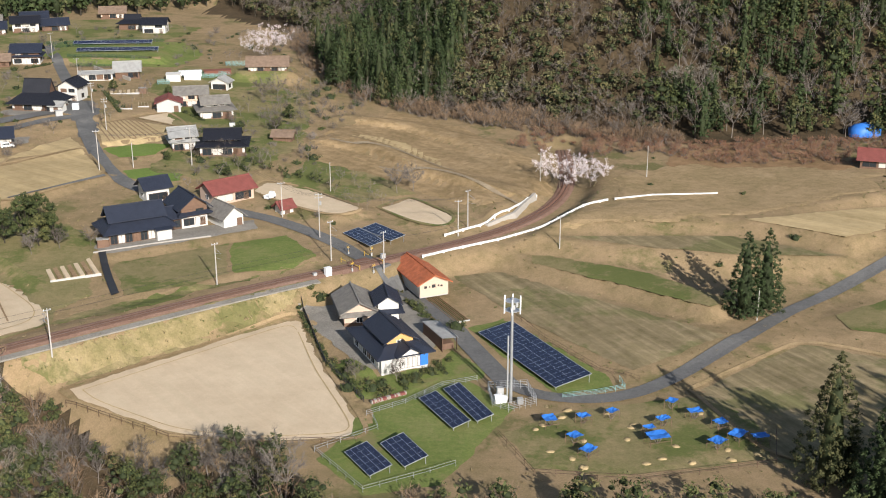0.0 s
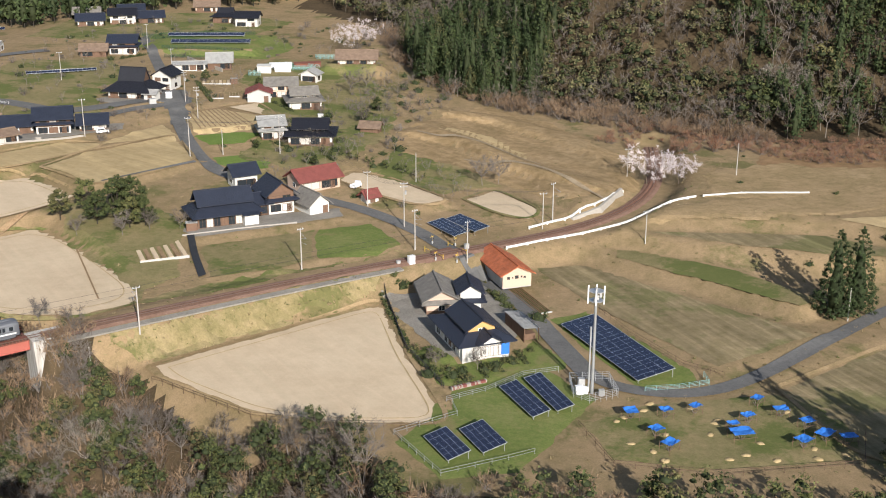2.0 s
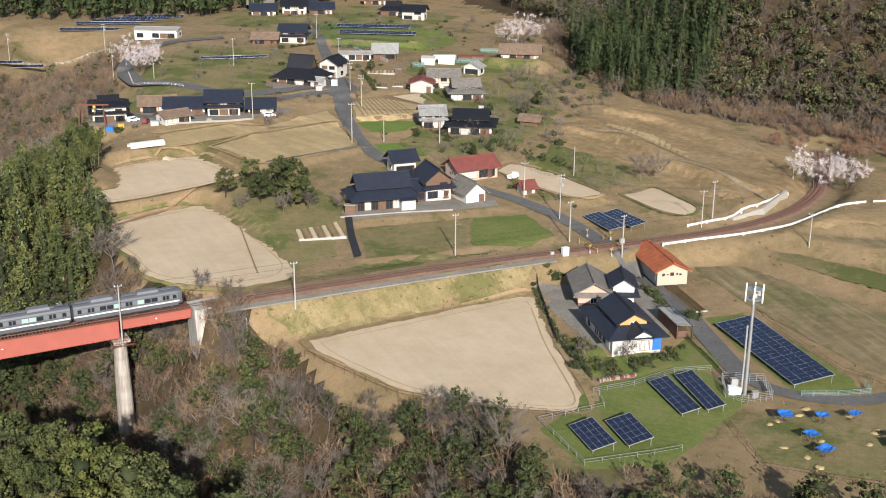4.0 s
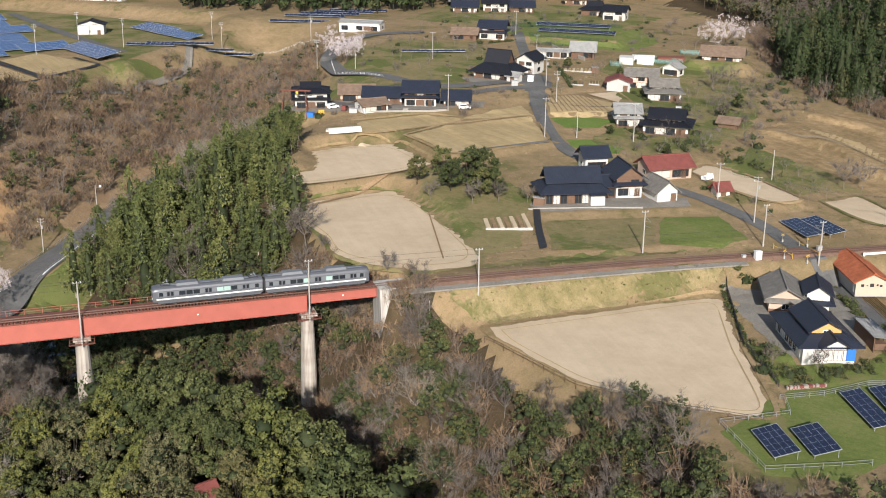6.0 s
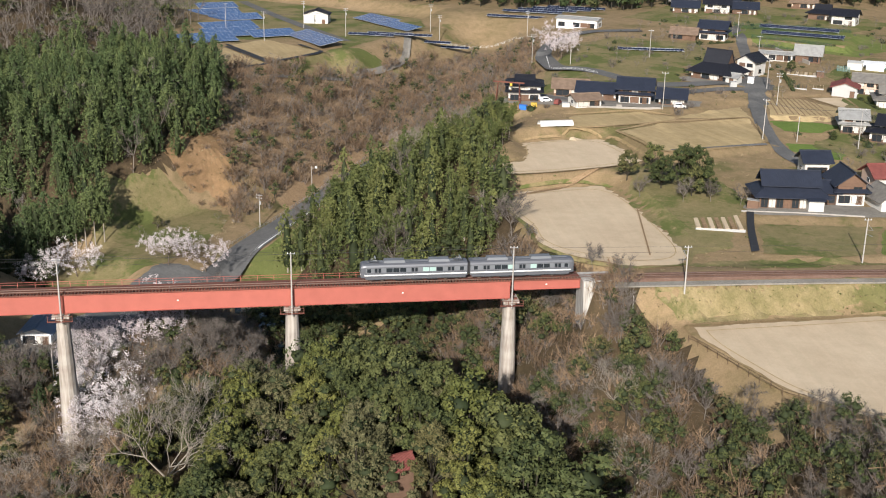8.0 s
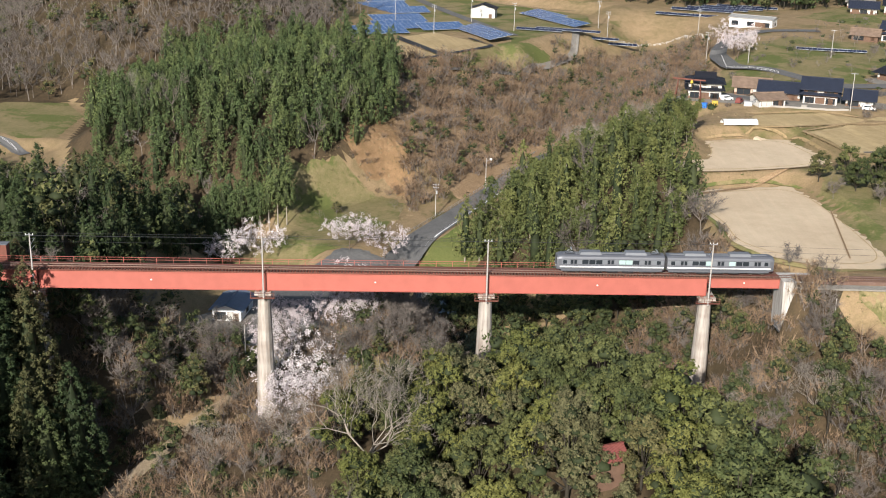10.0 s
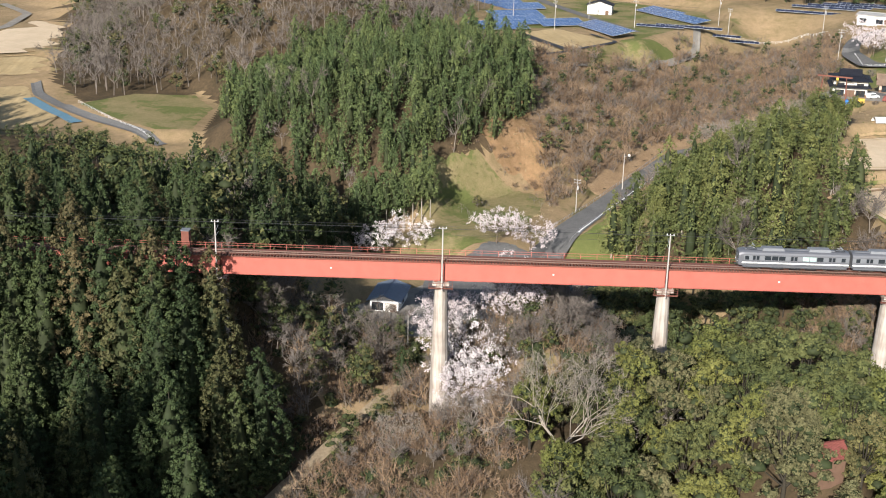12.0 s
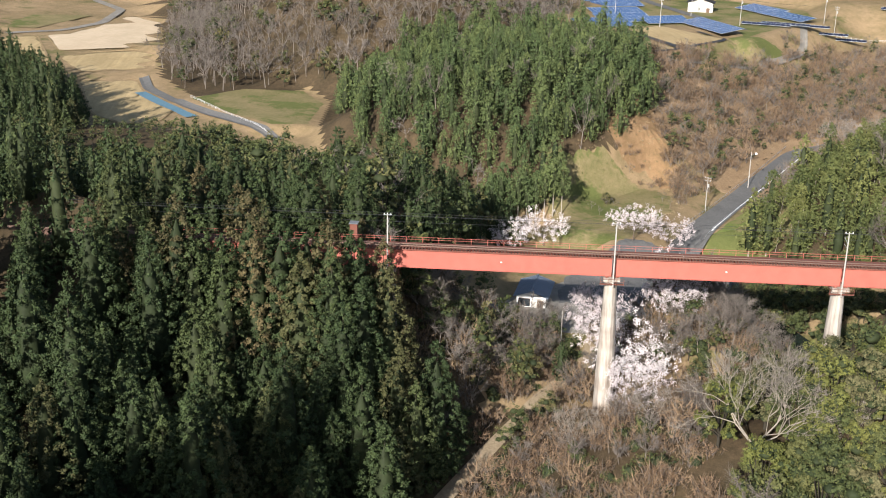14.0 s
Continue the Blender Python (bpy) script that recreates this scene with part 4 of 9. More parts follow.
def join(*pieces):
    vs, ts, k = [], [], 0
    for v, t in pieces:
        vs.append(v)
        ts.append(np.asarray(t) + k)
        k += len(v)
    return np.concatenate(vs), np.concatenate(ts)


def stick(a, b, r0, r1, n=4):
    a, b = np.array(a, float), np.array(b, float)
    w = (b - a) / (np.linalg.norm(b - a) + 1e-9)
    u = np.cross(w, (0.31, 0.52, 0.79))
    u /= np.linalg.norm(u) + 1e-9
    q = np.cross(w, u)
    ang = np.arange(n) * 2 * np.pi / n
    ring = np.cos(ang)[:, None] * u + np.sin(ang)[:, None] * q
    v = np.concatenate([a + ring * r0, b + ring * r1])
    t = [(i, (i + 1) % n, n + (i + 1) % n) for i in range(n)] + [(i, n + (i + 1) % n, n + i) for i in range(n)]
    return v, np.array(t)


def lathe(profile, n=7, rng=None, rough=0.0):
    """A closed round body from (radius, height) pairs."""
    v, t = [], []
    for r, h in profile:
        for i in range(n):
            k = r * (1 + (rng.uniform(-rough, rough) if rng is not None else 0))
            v.append((k * math.cos(2 * math.pi * i / n), k * math.sin(2 * math.pi * i / n), h))
    for j in range(len(profile) - 1):
        for i in range(n):
            a, b = j * n + i, j * n + (i + 1) % n
            t += [(a, b, b + n), (a, b + n, a + n)]
    return np.array(v), np.array(t)


def puffs(rng, at, out, size, per, leaf, flat=0.7, droop=0.0):
    """Leafy clumps: a small rounded body each, shade-coloured, with leaves standing off it all over."""
    n, size = len(at), np.asarray(size).reshape(-1, 1)
    u = out - np.array([0, 0, droop])
    u /= np.linalg.norm(u, axis=1)[:, None] + 1e-9
    v = np.cross((0.0, 0.0, 1.0), u) + rng.normal(0, 0.25, u.shape)
    v -= u * (u * v).sum(1)[:, None]
    v /= np.linalg.norm(v, axis=1)[:, None] + 1e-9
    w = np.cross(u, v)
    reach = [k * size * rng.uniform(0.42, 0.66, (n, 1)) for k in (1.0, 1.0, 0.8, 0.8, flat, flat)]
    ring = np.stack([at + d * r for d, r in zip((u, -u, v, -v, w, -w), reach)], 1).reshape(-1, 3)
    face = np.array([(0, 2, 4), (2, 1, 4), (1, 3, 4), (3, 0, 4), (2, 0, 5), (1, 2, 5), (3, 1, 5), (0, 3, 5)])
    body = (ring, (face[None] + (np.arange(n) * 6)[:, None, None]).reshape(-1, 3))
    q = rng.normal(0, 0.95, (n * per, 3)) + np.repeat(u * 0.85 + np.array([0, 0, 0.45]), per, 0)
    q /= np.linalg.norm(q, axis=1)[:, None]
    us, vs, ws, ss = (np.repeat(k, per, 0) for k in (u, v, w, size))
    c = np.stack([(q * us).sum(1), (q * vs).sum(1) * 0.8, (q * ws).sum(1) * flat], 1)
    on = np.repeat(at, per, 0) + (us * c[:, :1] + vs * c[:, 1:2] + ws * c[:, 2:]) * ss * rng.uniform(0.6, 1.12, (n * per, 1))
    return shell(rng, on, q, 1, leaf, leaf * 0.7, 0.3), body


def conifer(seed, high, wide, low, boughs, per, leaf, round_top=False, full=False):
    """Cedar or cypress: boughs that end in leafy clumps round a stem and a core coloured as shade."""
    rng = np.random.default_rng(seed)
    crown0 = high * low

    def reach(f):
        if round_top:
            return wide * (1 - f**2.3) ** 0.72 * (0.68 + 0.32 * np.minimum(1, f * 4)) + 0.1
        return wide * (1 - f) ** 0.74 * (0.66 + 0.34 * np.minimum(1, f * 6)) + 0.14

    u = (np.arange(boughs) + rng.random(boughs)) / boughs
    f = u**0.9 if round_top else 1 - (1 - u * 0.998) ** 0.62
    ang = np.arange(boughs) * 2.39996 + rng.normal(0, 0.3, boughs)
    r = reach(f) * (1 + 0.13 * np.sin(ang * 3 + f * 5 + seed) + rng.normal(0, 0.10, boughs))
    h = crown0 + (high - crown0) * f
    share = math.sqrt(math.pi * wide * high * (0.8 if round_top else 0.55) / boughs)
    size = 0.74 * share * (0.55 + 0.6 * (1 - f)) * rng.uniform(0.75, 1.3, boughs)
    c = np.column_stack([(r - size * 0.6) * np.cos(ang), (r - size * 0.6) * np.sin(ang), h - 0.10 * r + rng.normal(0, 0.25, boughs)])
    out = np.column_stack([np.cos(ang), np.sin(ang), np.full(boughs, 0.5 if round_top else 0.25)])
    top = np.array([[0, 0, high - 0.3], [0, 0, high - 1.0], [0.1, 0, high - 1.7]])
    sprays = [puffs(rng, c, out, size, per, leaf, 0.85 if round_top else 0.72, 0.12 if round_top else 0.3), puffs(rng, top, np.tile((0.05, 0, 1.0), (3, 1)), [0.3, 0.5, 0.7], per, leaf * 0.8, 0.7)]
    crown = join(*[k[0] for k in sprays])
    stem = stick((0, 0, -0.6), (0, 0, high * 0.9), high * 0.013, 0.04, 6)
    # closed core in the dark tone that stands for shade inside the crown
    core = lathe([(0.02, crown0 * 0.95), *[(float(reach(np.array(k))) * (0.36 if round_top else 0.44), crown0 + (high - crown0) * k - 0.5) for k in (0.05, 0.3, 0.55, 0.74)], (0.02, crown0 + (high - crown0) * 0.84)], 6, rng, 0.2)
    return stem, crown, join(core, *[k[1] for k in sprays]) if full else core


def broadleaf(seed, high, wide, lobes, clumps, per=8, leaf=0.4, low=0.3, full=False):
    """Evergreen broadleaf: a crown of uneven leafy lobes over a forked trunk."""
    rng = np.random.default_rng(seed)
    at, way, size, cores, limbs = [], [], [], [], [stick((0, 0, -0.6), (0, 0, high * low * 1.3), high * 0.024, high * 0.016, 6)]
    for i in range(lobes):
        a, f = i * 2.4 + rng.normal(0, 0.5), (i + 0.5) / lobes
        r = wide * (0.10 + 0.68 * math.sin(math.pi * min(1, 0.22 + f * 0.78))) * rng.uniform(0.7, 1.15)
        c = np.array([r * math.cos(a), r * math.sin(a), high * (low + 0.04 + (0.86 - low) * f) + rng.normal(0, 0.05 * high)])
        s = np.array([1, 1, 0.78]) * wide * rng.uniform(0.65, 1.2) * 1.0 / lobes**0.42
        n = max(4, clumps // lobes)
        d = rng.normal(0, 1, (n, 3))
        d /= np.linalg.norm(d, axis=1)[:, None]
        d[:, 2] = np.where(d[:, 2] < -0.2, -d[:, 2], d[:, 2])
        at.append(c + d * s * rng.uniform(0.75, 1.05, (n, 1)))
        way.append(d + np.array([0, 0, 0.3]))
        size.append(float(s[0]) * math.sqrt(7.5 / n) * rng.uniform(0.42, 0.8, n))
        # lobe core, coloured as the shade within the lobe
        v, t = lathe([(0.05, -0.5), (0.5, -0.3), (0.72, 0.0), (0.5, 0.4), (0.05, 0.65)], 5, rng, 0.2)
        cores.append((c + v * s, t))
        limbs.append(stick((0, 0, high * low * rng.uniform(0.7, 1.2)), c, high * 0.012, 0.03, 3))
    crown, bodies = puffs(rng, np.concatenate(at), np.concatenate(way), np.concatenate(size), per, leaf, 0.62)
    return join(*limbs), crown, join(bodies, *cores) if full else join(*cores)


def spreading(seed, high, wide, deep=6):
    """A large leafless tree: limbs that fork again and again into fine twigs."""
    rng = np.random.default_rng(seed)
    wood, twig = [], []

    def grow(p, d, long, r, level):
        d = d / np.linalg.norm(d)
        q = p + d * long
        wood.append(stick(p, q, r, r * 0.68, 5 if level < 2 else 3))
        if level == deep:
            twig.append((q, d))
            return
        for i in range(5 if level == 0 else 3 if level < 3 else int(rng.integers(2, 4))):
            side = np.cross(d, rng.normal(0, 1, 3))
            side /= np.linalg.norm(side) + 1e-9
            n = d * rng.uniform(0.75, 1.1) + side * (rng.uniform(0.7, 1.25) if level == 0 else rng.uniform(0.4, 0.85)) + np.array([0, 0, 0.16])
            if level < 2:
                n[:2] *= wide / high * 2.0
            grow(q, n, high * 0.24 * rng.uniform(0.8, 1.15) if level == 0 else long * rng.uniform(0.66, 0.86), r * rng.uniform(0.5, 0.66), level + 1)

    grow(np.array([0, 0, -0.6]), np.array([0.05, 0.03, 1.0]), high * 0.17, high * 0.015, 0)
    at, way = np.array([t[0] for t in twig]), np.array([t[1] for t in twig])
    return join(*wood), blades(rng, at, way, 3, high * 0.06, 0.04, 0.5)


def bare(seed, high, wide, limbs=7, twigs=5, fine=5, thick=0.022, hair=0.055):
    """A leafless tree: trunk and limbs, with a haze of fine twigs."""
    rng = np.random.default_rng(seed)
    wood, tips, ways = [], [], []
    lean = rng.normal(0, 0.04, 2) * high
    fork = np.array([lean[0], lean[1], high * rng.uniform(0.28, 0.42)])
    wood.append(stick((0, 0, -0.6), fork, high * thick, high * thick * 0.75, 5))
    for i in range(limbs):
        a = 2 * np.pi * (i + rng.uniform(-0.3, 0.3)) / limbs
        tall = rng.uniform(0.62, 1.0)
        out = wide * (1.15 - 0.75 * tall) * 1.5
        end = np.array([out * math.cos(a), out * math.sin(a), high * tall])
        mid = fork + (end - fork) * 0.45 + np.array([math.cos(a), math.sin(a), -0.2]) * wide * 0.13
        wood += [stick(fork, mid, high * thick * 0.55, high * thick * 0.36, 4), stick(mid, end, high * thick * 0.36, 0.025, 3)]
        for k in range(twigs):
            f = rng.uniform(0.15, 1.0)
            p = mid + (end - mid) * f if rng.random() < 0.75 else fork + (mid - fork) * f
            d = (end - fork) / np.linalg.norm(end - fork) + rng.normal(0, 0.55, 3)
            d[2] = abs(d[2]) * 0.8 + 0.1
            q = p + d / np.linalg.norm(d) * wide * rng.uniform(0.3, 0.6)
            wood.append(stick(p, q, high * thick * 0.16, 0.015, 3))
            for f in (0.4, 0.7, 1.0):
                tips.append(p + (q - p) * f)
                ways.append(d / np.linalg.norm(d))
    crown = blades(rng, np.array(tips), np.array(ways), fine, wide * 0.42, hair, 0.75)
    return join(*wood), crown


def blossom(seed, high, wide, tufts=520):
    """A flowering cherry: wide limbs and clouds of petals with gaps."""
    rng = np.random.default_rng(seed)
    trunk, twig = bare(seed, high, wide, 8, 6, 1, 0.026)
    pts, way = twig[0][2::3], rng.normal(0, 1, (len(twig[0]) // 3, 3))
    pick = rng.integers(0, len(pts), tufts)
    at = pts[pick] + rng.normal(0, wide * 0.06, (tufts, 3))
    return trunk, blades(rng, at, way[pick], 4, 0.14, 0.15, 1.0)


def grove(seed, high, wide, tufts=240):
    """Bamboo: a leaning plume of fine leaves along an arching cane."""
    rng = np.random.default_rng(seed)
    a = rng.uniform(0, 2 * np.pi)
    f = rng.random(tufts) ** 0.8
    arch = np.column_stack([np.cos(a) * f**2 * wide * 0.7, np.sin(a) * f**2 * wide * 0.7, high * (0.3 + 0.7 * f - 0.12 * f**3)])
    at = arch + rng.normal(0, 1, (tufts, 3)) * wide * (0.34 - 0.2 * f[:, None])
    way = np.column_stack([rng.normal(0, 0.5, (tufts, 2)), np.full(tufts, 0.1)]) + np.array([math.cos(a), math.sin(a), 0]) * 0.5
    cane = join(stick((0, 0, -0.5), arch[np.argmax(f)] * (0.4, 0.4, 0.75), 0.07, 0.05, 4), stick(arch[np.argmax(f)] * (0.4, 0.4, 0.75), arch[np.argmax(f)], 0.05, 0.02, 4))
    return cane, blades(rng, at, way, 4, 0.8, 0.3, 0.6, 0.35)


def shrub(seed, high, wide, clumps=12, leaf=0.26):
    rng = np.random.default_rng(seed)
    d = rng.normal(0, 1, (clumps, 3))
    d /= np.linalg.norm(d, axis=1)[:, None]
    d[:, 2] = np.abs(d[:, 2]) * 0.9
    leaves, bodies = puffs(rng, d * np.array([wide, wide, high]) * rng.uniform(0.55, 1.0, (clumps, 1)), d, wide * rng.uniform(0.22, 0.42, clumps), 15, leaf, 0.7)
    # core body that carries the painted shade between the clumps
    v, t = lathe([(0.6, -0.15), (0.62, 0.25), (0.4, 0.5), (0.05, 0.68)], 6, rng, 0.25)
    wood = join(*[stick((0, 0, -0.3), (wide * 0.5 * math.cos(k * 2.1), wide * 0.5 * math.sin(k * 2.1), high * 0.7), 0.04, 0.015, 3) for k in range(3)])
    return wood, leaves, join(bodies, (v * np.array([wide, wide, high]), t))


def thicket(seed, high, wide, n=26):
    """Leafless brush: a spray of thin stems with twigs."""
    rng = np.random.default_rng(seed)
    a = rng.uniform(0, 2 * np.pi, n)
    foot = np.column_stack([rng.normal(0, wide * 0.35, (n, 2)), np.full(n, -0.2)])
    way = np.column_stack([np.cos(a) * 0.5, np.sin(a) * 0.5, np.ones(n)])
    stems = blades(rng, foot + way * high * 0.25, way, 1, high * 0.9, 0.09, 0.25)
    pts = foot + way * high * rng.uniform(0.35, 0.95, (n, 1))
    twig = blades(rng, pts, way, 5, high * 0.33, 0.09, 0.8)
    return stems, twig


KINDS = {
    "cedar": [conifer(10 + i, h, w, 0.05, n, 32, 0.36, False, True) for i, (h, w, n) in enumerate(((22, 5.4, 250), (19, 5.1, 220), (24, 5.7, 270), (15, 4.5, 180)))],
    "cedar_thin": [conifer(20 + i, h, w, 0.08, 54, 14, 0.58) for i, (h, w) in enumerate(((15, 3.8), (12, 3.4), (17, 4.0)))],
    "cedar_mountain": [conifer(25 + i, h, w, 0.12, 26, 8, 1.0, i == 1) for i, (h, w) in enumerate(((15, 3.1), (12, 2.8), (17, 3.2)))],
    "cedar_back": [conifer(28 + i, h, w, 0.14, 14, 5, 1.5) for i, (h, w) in enumerate(((15, 3.0), (12, 2.7)))],
    "cypress": [conifer(30 + i, h, w, 0.10, 72, 10, 0.54, True) for i, (h, w) in enumerate(((13, 2.9), (15, 3.1), (11, 2.7)))],
    "cypress_edge": [conifer(35 + i, h, w, 0.42, 80, 14, 0.42, True) for i, (h, w) in enumerate(((15, 2.5), (17, 2.7)))],
    "evergreen_near": [broadleaf(45 + i, h, w, 17, 250, 28, 0.26, 0.2, True) for i, (h, w) in enumerate(((11, 3.7), (9, 3.5), (13, 4.0), (8, 3.1)))],
    "evergreen": [broadleaf(40 + i, h, w, 9, 54, 15, 0.44) for i, (h, w) in enumerate(((11, 4.0), (9, 3.6), (13, 4.4), (8, 3.2)))],
    "evergreen_far": [broadleaf(50 + i, h, w, 6, 18, 8, 0.8, 0.25) for i, (h, w) in enumerate(((10, 3.4), (8, 3.0), (12, 3.6)))],
    "bare": [bare(60 + i, h, w, 8, 6, 6, 0.015, 0.065) for i, (h, w) in enumerate(((11, 4.2), (9, 3.8), (13, 4.6), (8, 3.2)))],
    "bare_far": [bare(70 + i, h, w, 5, 3, 5, 0.011, 0.075) for i, (h, w) in enumerate(((11, 3.4), (9, 3.2), (13, 3.8)))],
    "spreading": [spreading(120 + i, h, w) for i, (h, w) in enumerate(((13, 7.0), (11, 6.0)))],
    "bamboo": [grove(80 + i, h, w, 130) for i, (h, w) in enumerate(((12, 3.2), (10, 2.8), (14, 3.4)))],
    "blossom": [blossom(90 + i, h, w, 3200) for i, (h, w) in enumerate(((8, 5.2), (7, 4.6)))],
    "shrub": [shrub(100 + i, h, w) for i, (h, w) in enumerate(((1.6, 1.5), (1.1, 1.2), (2.3, 1.9)))],
    "tussock": [(stick((0, 0, -0.1), (0, 0, 0.1), 0.05, 0.02, 3), blades(np.random.default_rng(130 + i), np.random.default_rng(140 + i).normal(0, 0.25, (3, 3)) * (1, 1, 0), np.tile((0, 0, 0.8), (3, 1)), 4, 0.55, 0.22, 0.7)) for i in range(3)],
    "thicket": [thicket(110 + i, h, w, 34) for i, (h, w) in enumerate(((2.6, 1.8), (3.6, 2.0), (1.8, 1.6)))],
}
LEAF = {"cedar": ("shade_bark", "cedar"), "cypress": ("shade_bark", "cedar_far"), "cypress_edge": ("pale_bark", "cedar_far"), "evergreen": ("shade_bark", "evergreen"), "bare": ("grey_bark", "twigs"), "spreading": ("pale_bark", "pale_twigs"), "bamboo": ("pale_bark", "bamboo"),
        "blossom": ("bark", "blossom"), "shrub": ("bark", "evergreen"), "thicket": ("twigs", "brush"), "tussock": ("bark", "dry_tuft")}
for kind, like in (("cedar_thin", "cedar"), ("cedar_mountain", "cedar"), ("cedar_back", "cedar"), ("evergreen_near", "evergreen"), ("evergreen_far", "evergreen"), ("bare_far", "bare")):
    LEAF[kind] = LEAF[like]


def wood_of(name, kind, spots, label, category="woods", seed=0, mats=None, small=0.75, large=1.25):
    """Many plants of a kind that nobody would count, as one object. Spots: rows of x, y."""
    if not len(spots):
        return None
    rng = np.random.default_rng(seed + 500)
    z = terrain(spots[:, 0], spots[:, 1])
    pick = rng.integers(0, len(KINDS[kind]), len(spots))
    vs, ts, ss, tn, k = [], [], [], [], 0
    for i, pair in enumerate(KINDS[kind]):
        here = np.flatnonzero(pick == i)
        if not len(here):
            continue
        a, s = rng.uniform(0, 2 * np.pi, len(here)), rng.uniform(small, large, len(here))
        c, d = np.cos(a) * s, np.sin(a) * s
        tall = s * rng.uniform(0.85, 1.15, len(here))
        for slot, (v, t) in enumerate(pair):
            w = np.stack([c[:, None] * v[None, :, 0] - d[:, None] * v[None, :, 1] + spots[here, 0][:, None],
                          d[:, None] * v[None, :, 0] + c[:, None] * v[None, :, 1] + spots[here, 1][:, None],
                          tall[:, None] * v[None, :, 2] + z[here][:, None]], -1)
            vs.append(w.reshape(-1, 3))
            ts.append((t[None] + (np.arange(len(here)) * len(v))[:, None, None] + k).reshape(-1, 3))
            ss.append(np.full(len(here) * len(t), slot))
            tn.append(np.repeat(rng.random(len(here)), len(v)))
            k += len(here) * len(v)
    me = tri_mesh(name, np.concatenate(vs), np.concatenate(ts), [*(mats or LEAF[kind]), "core_shade"], np.concatenate(ss), np.concatenate(tn))
    return tagged(new(name, me), label, category, kind="stuff")


def scatter(poly, gap, seed=0, keep=None, road=3.5, rail=5.0):
    """Spots strewn within an outline, clear of the railway, the roads and the level fields."""
    rng = np.random.default_rng(seed)
    xs, ys = [p[0] for p in poly], [p[1] for p in poly]
    x, y = np.meshgrid(np.arange(min(xs), max(xs), gap), np.arange(min(ys), max(ys), gap))
    p = np.column_stack([x.ravel(), y.ravel()]) + rng.uniform(-0.48, 0.48, (x.size, 2)) * gap
    ok = inside(p[:, 0], p[:, 1], poly) > 0
    p = p[ok]
    d, _ = seg_dist(p[:, 0], p[:, 1], RAIL)
    ok = d > rail
    for way, wide in CLEAR:
        d, _ = seg_dist(p[:, 0], p[:, 1], [(a, b, 0) for a, b in way])
        ok &= d > wide / 2 + road - 2
    for f, _, _ in PADS:
        ok &= inside(p[:, 0], p[:, 1], f) < -1.0
    p = p[ok]
    return p if keep is None else p[keep(p[:, 0], p[:, 1])]


CLEAR = [([(-186, 170), (-199, 212), (-206, 240), (-215, 277), (-221, 302), (-219, 313), (-211, 322)], 14), ([(-160, 78), (-166, 98), (-171, 119), (-174, 138), (-182, 150)], 4),
         ([(-164, 352), (-185, 360), (-203, 384), (-210, 405), (-205, 430)], 7), ([(12, 190), (2, 217), (-9, 238), (-23, 255), (-40, 270), (-74, 287), (-91, 306), (-116, 365), (-148, 446)], 5)]


def split(p, *shares, seed=3):
    """The spots dealt out in given shares."""
    r = np.random.default_rng(seed).random(len(p)) * sum(shares)
    edge = np.cumsum((0, *shares))
    return [p[(r >= a) & (r < b)] for a, b in zip(edge, edge[1:])]


FORM = {}


def plant(name, kind, x, y, size, label, variant=0, group="", mats=None, turn=None, z=None, category="tree"):
    """One tree of its own: trunk and crown."""
    key = (kind, variant, mats)
    if key not in FORM:
        pair = KINDS[kind][variant % len(KINDS[kind])]
        bark, leaf = mats or LEAF[kind]
        FORM[key] = [tri_mesh("trunk", *pair[0], [bark]), tri_mesh("crown", *join(*pair[1:]), [leaf, "core_shade"], np.repeat(np.arange(len(pair) - 1), [len(q[1]) for q in pair[1:]]))]
    t = thing(name, label, category, x, y, z, (x * 37 + y * 11) % 360 if turn is None else turn, group)
    t.scale = (size, size, size)
    for part_name, me in zip(("trunk", "crown"), FORM[key]):
        ob = new(part_name, me)
        ob.parent = t
    return t

# ---- railway: viaduct, track, masts and train ----
VIA = (-189.9, 98.2)
VIA_TURN = math.degrees(math.atan2(80.4, 92.7))
RAIL_Z = 6.6


def along(s, off=0.0, z=0.0):
    """A place s metres along the viaduct, off metres towards its northern side."""
    c, d = math.cos(radians(VIA_TURN)), math.sin(radians(VIA_TURN))
    return (VIA[0] + s * c - off * d, VIA[1] + s * d + off * c, z)


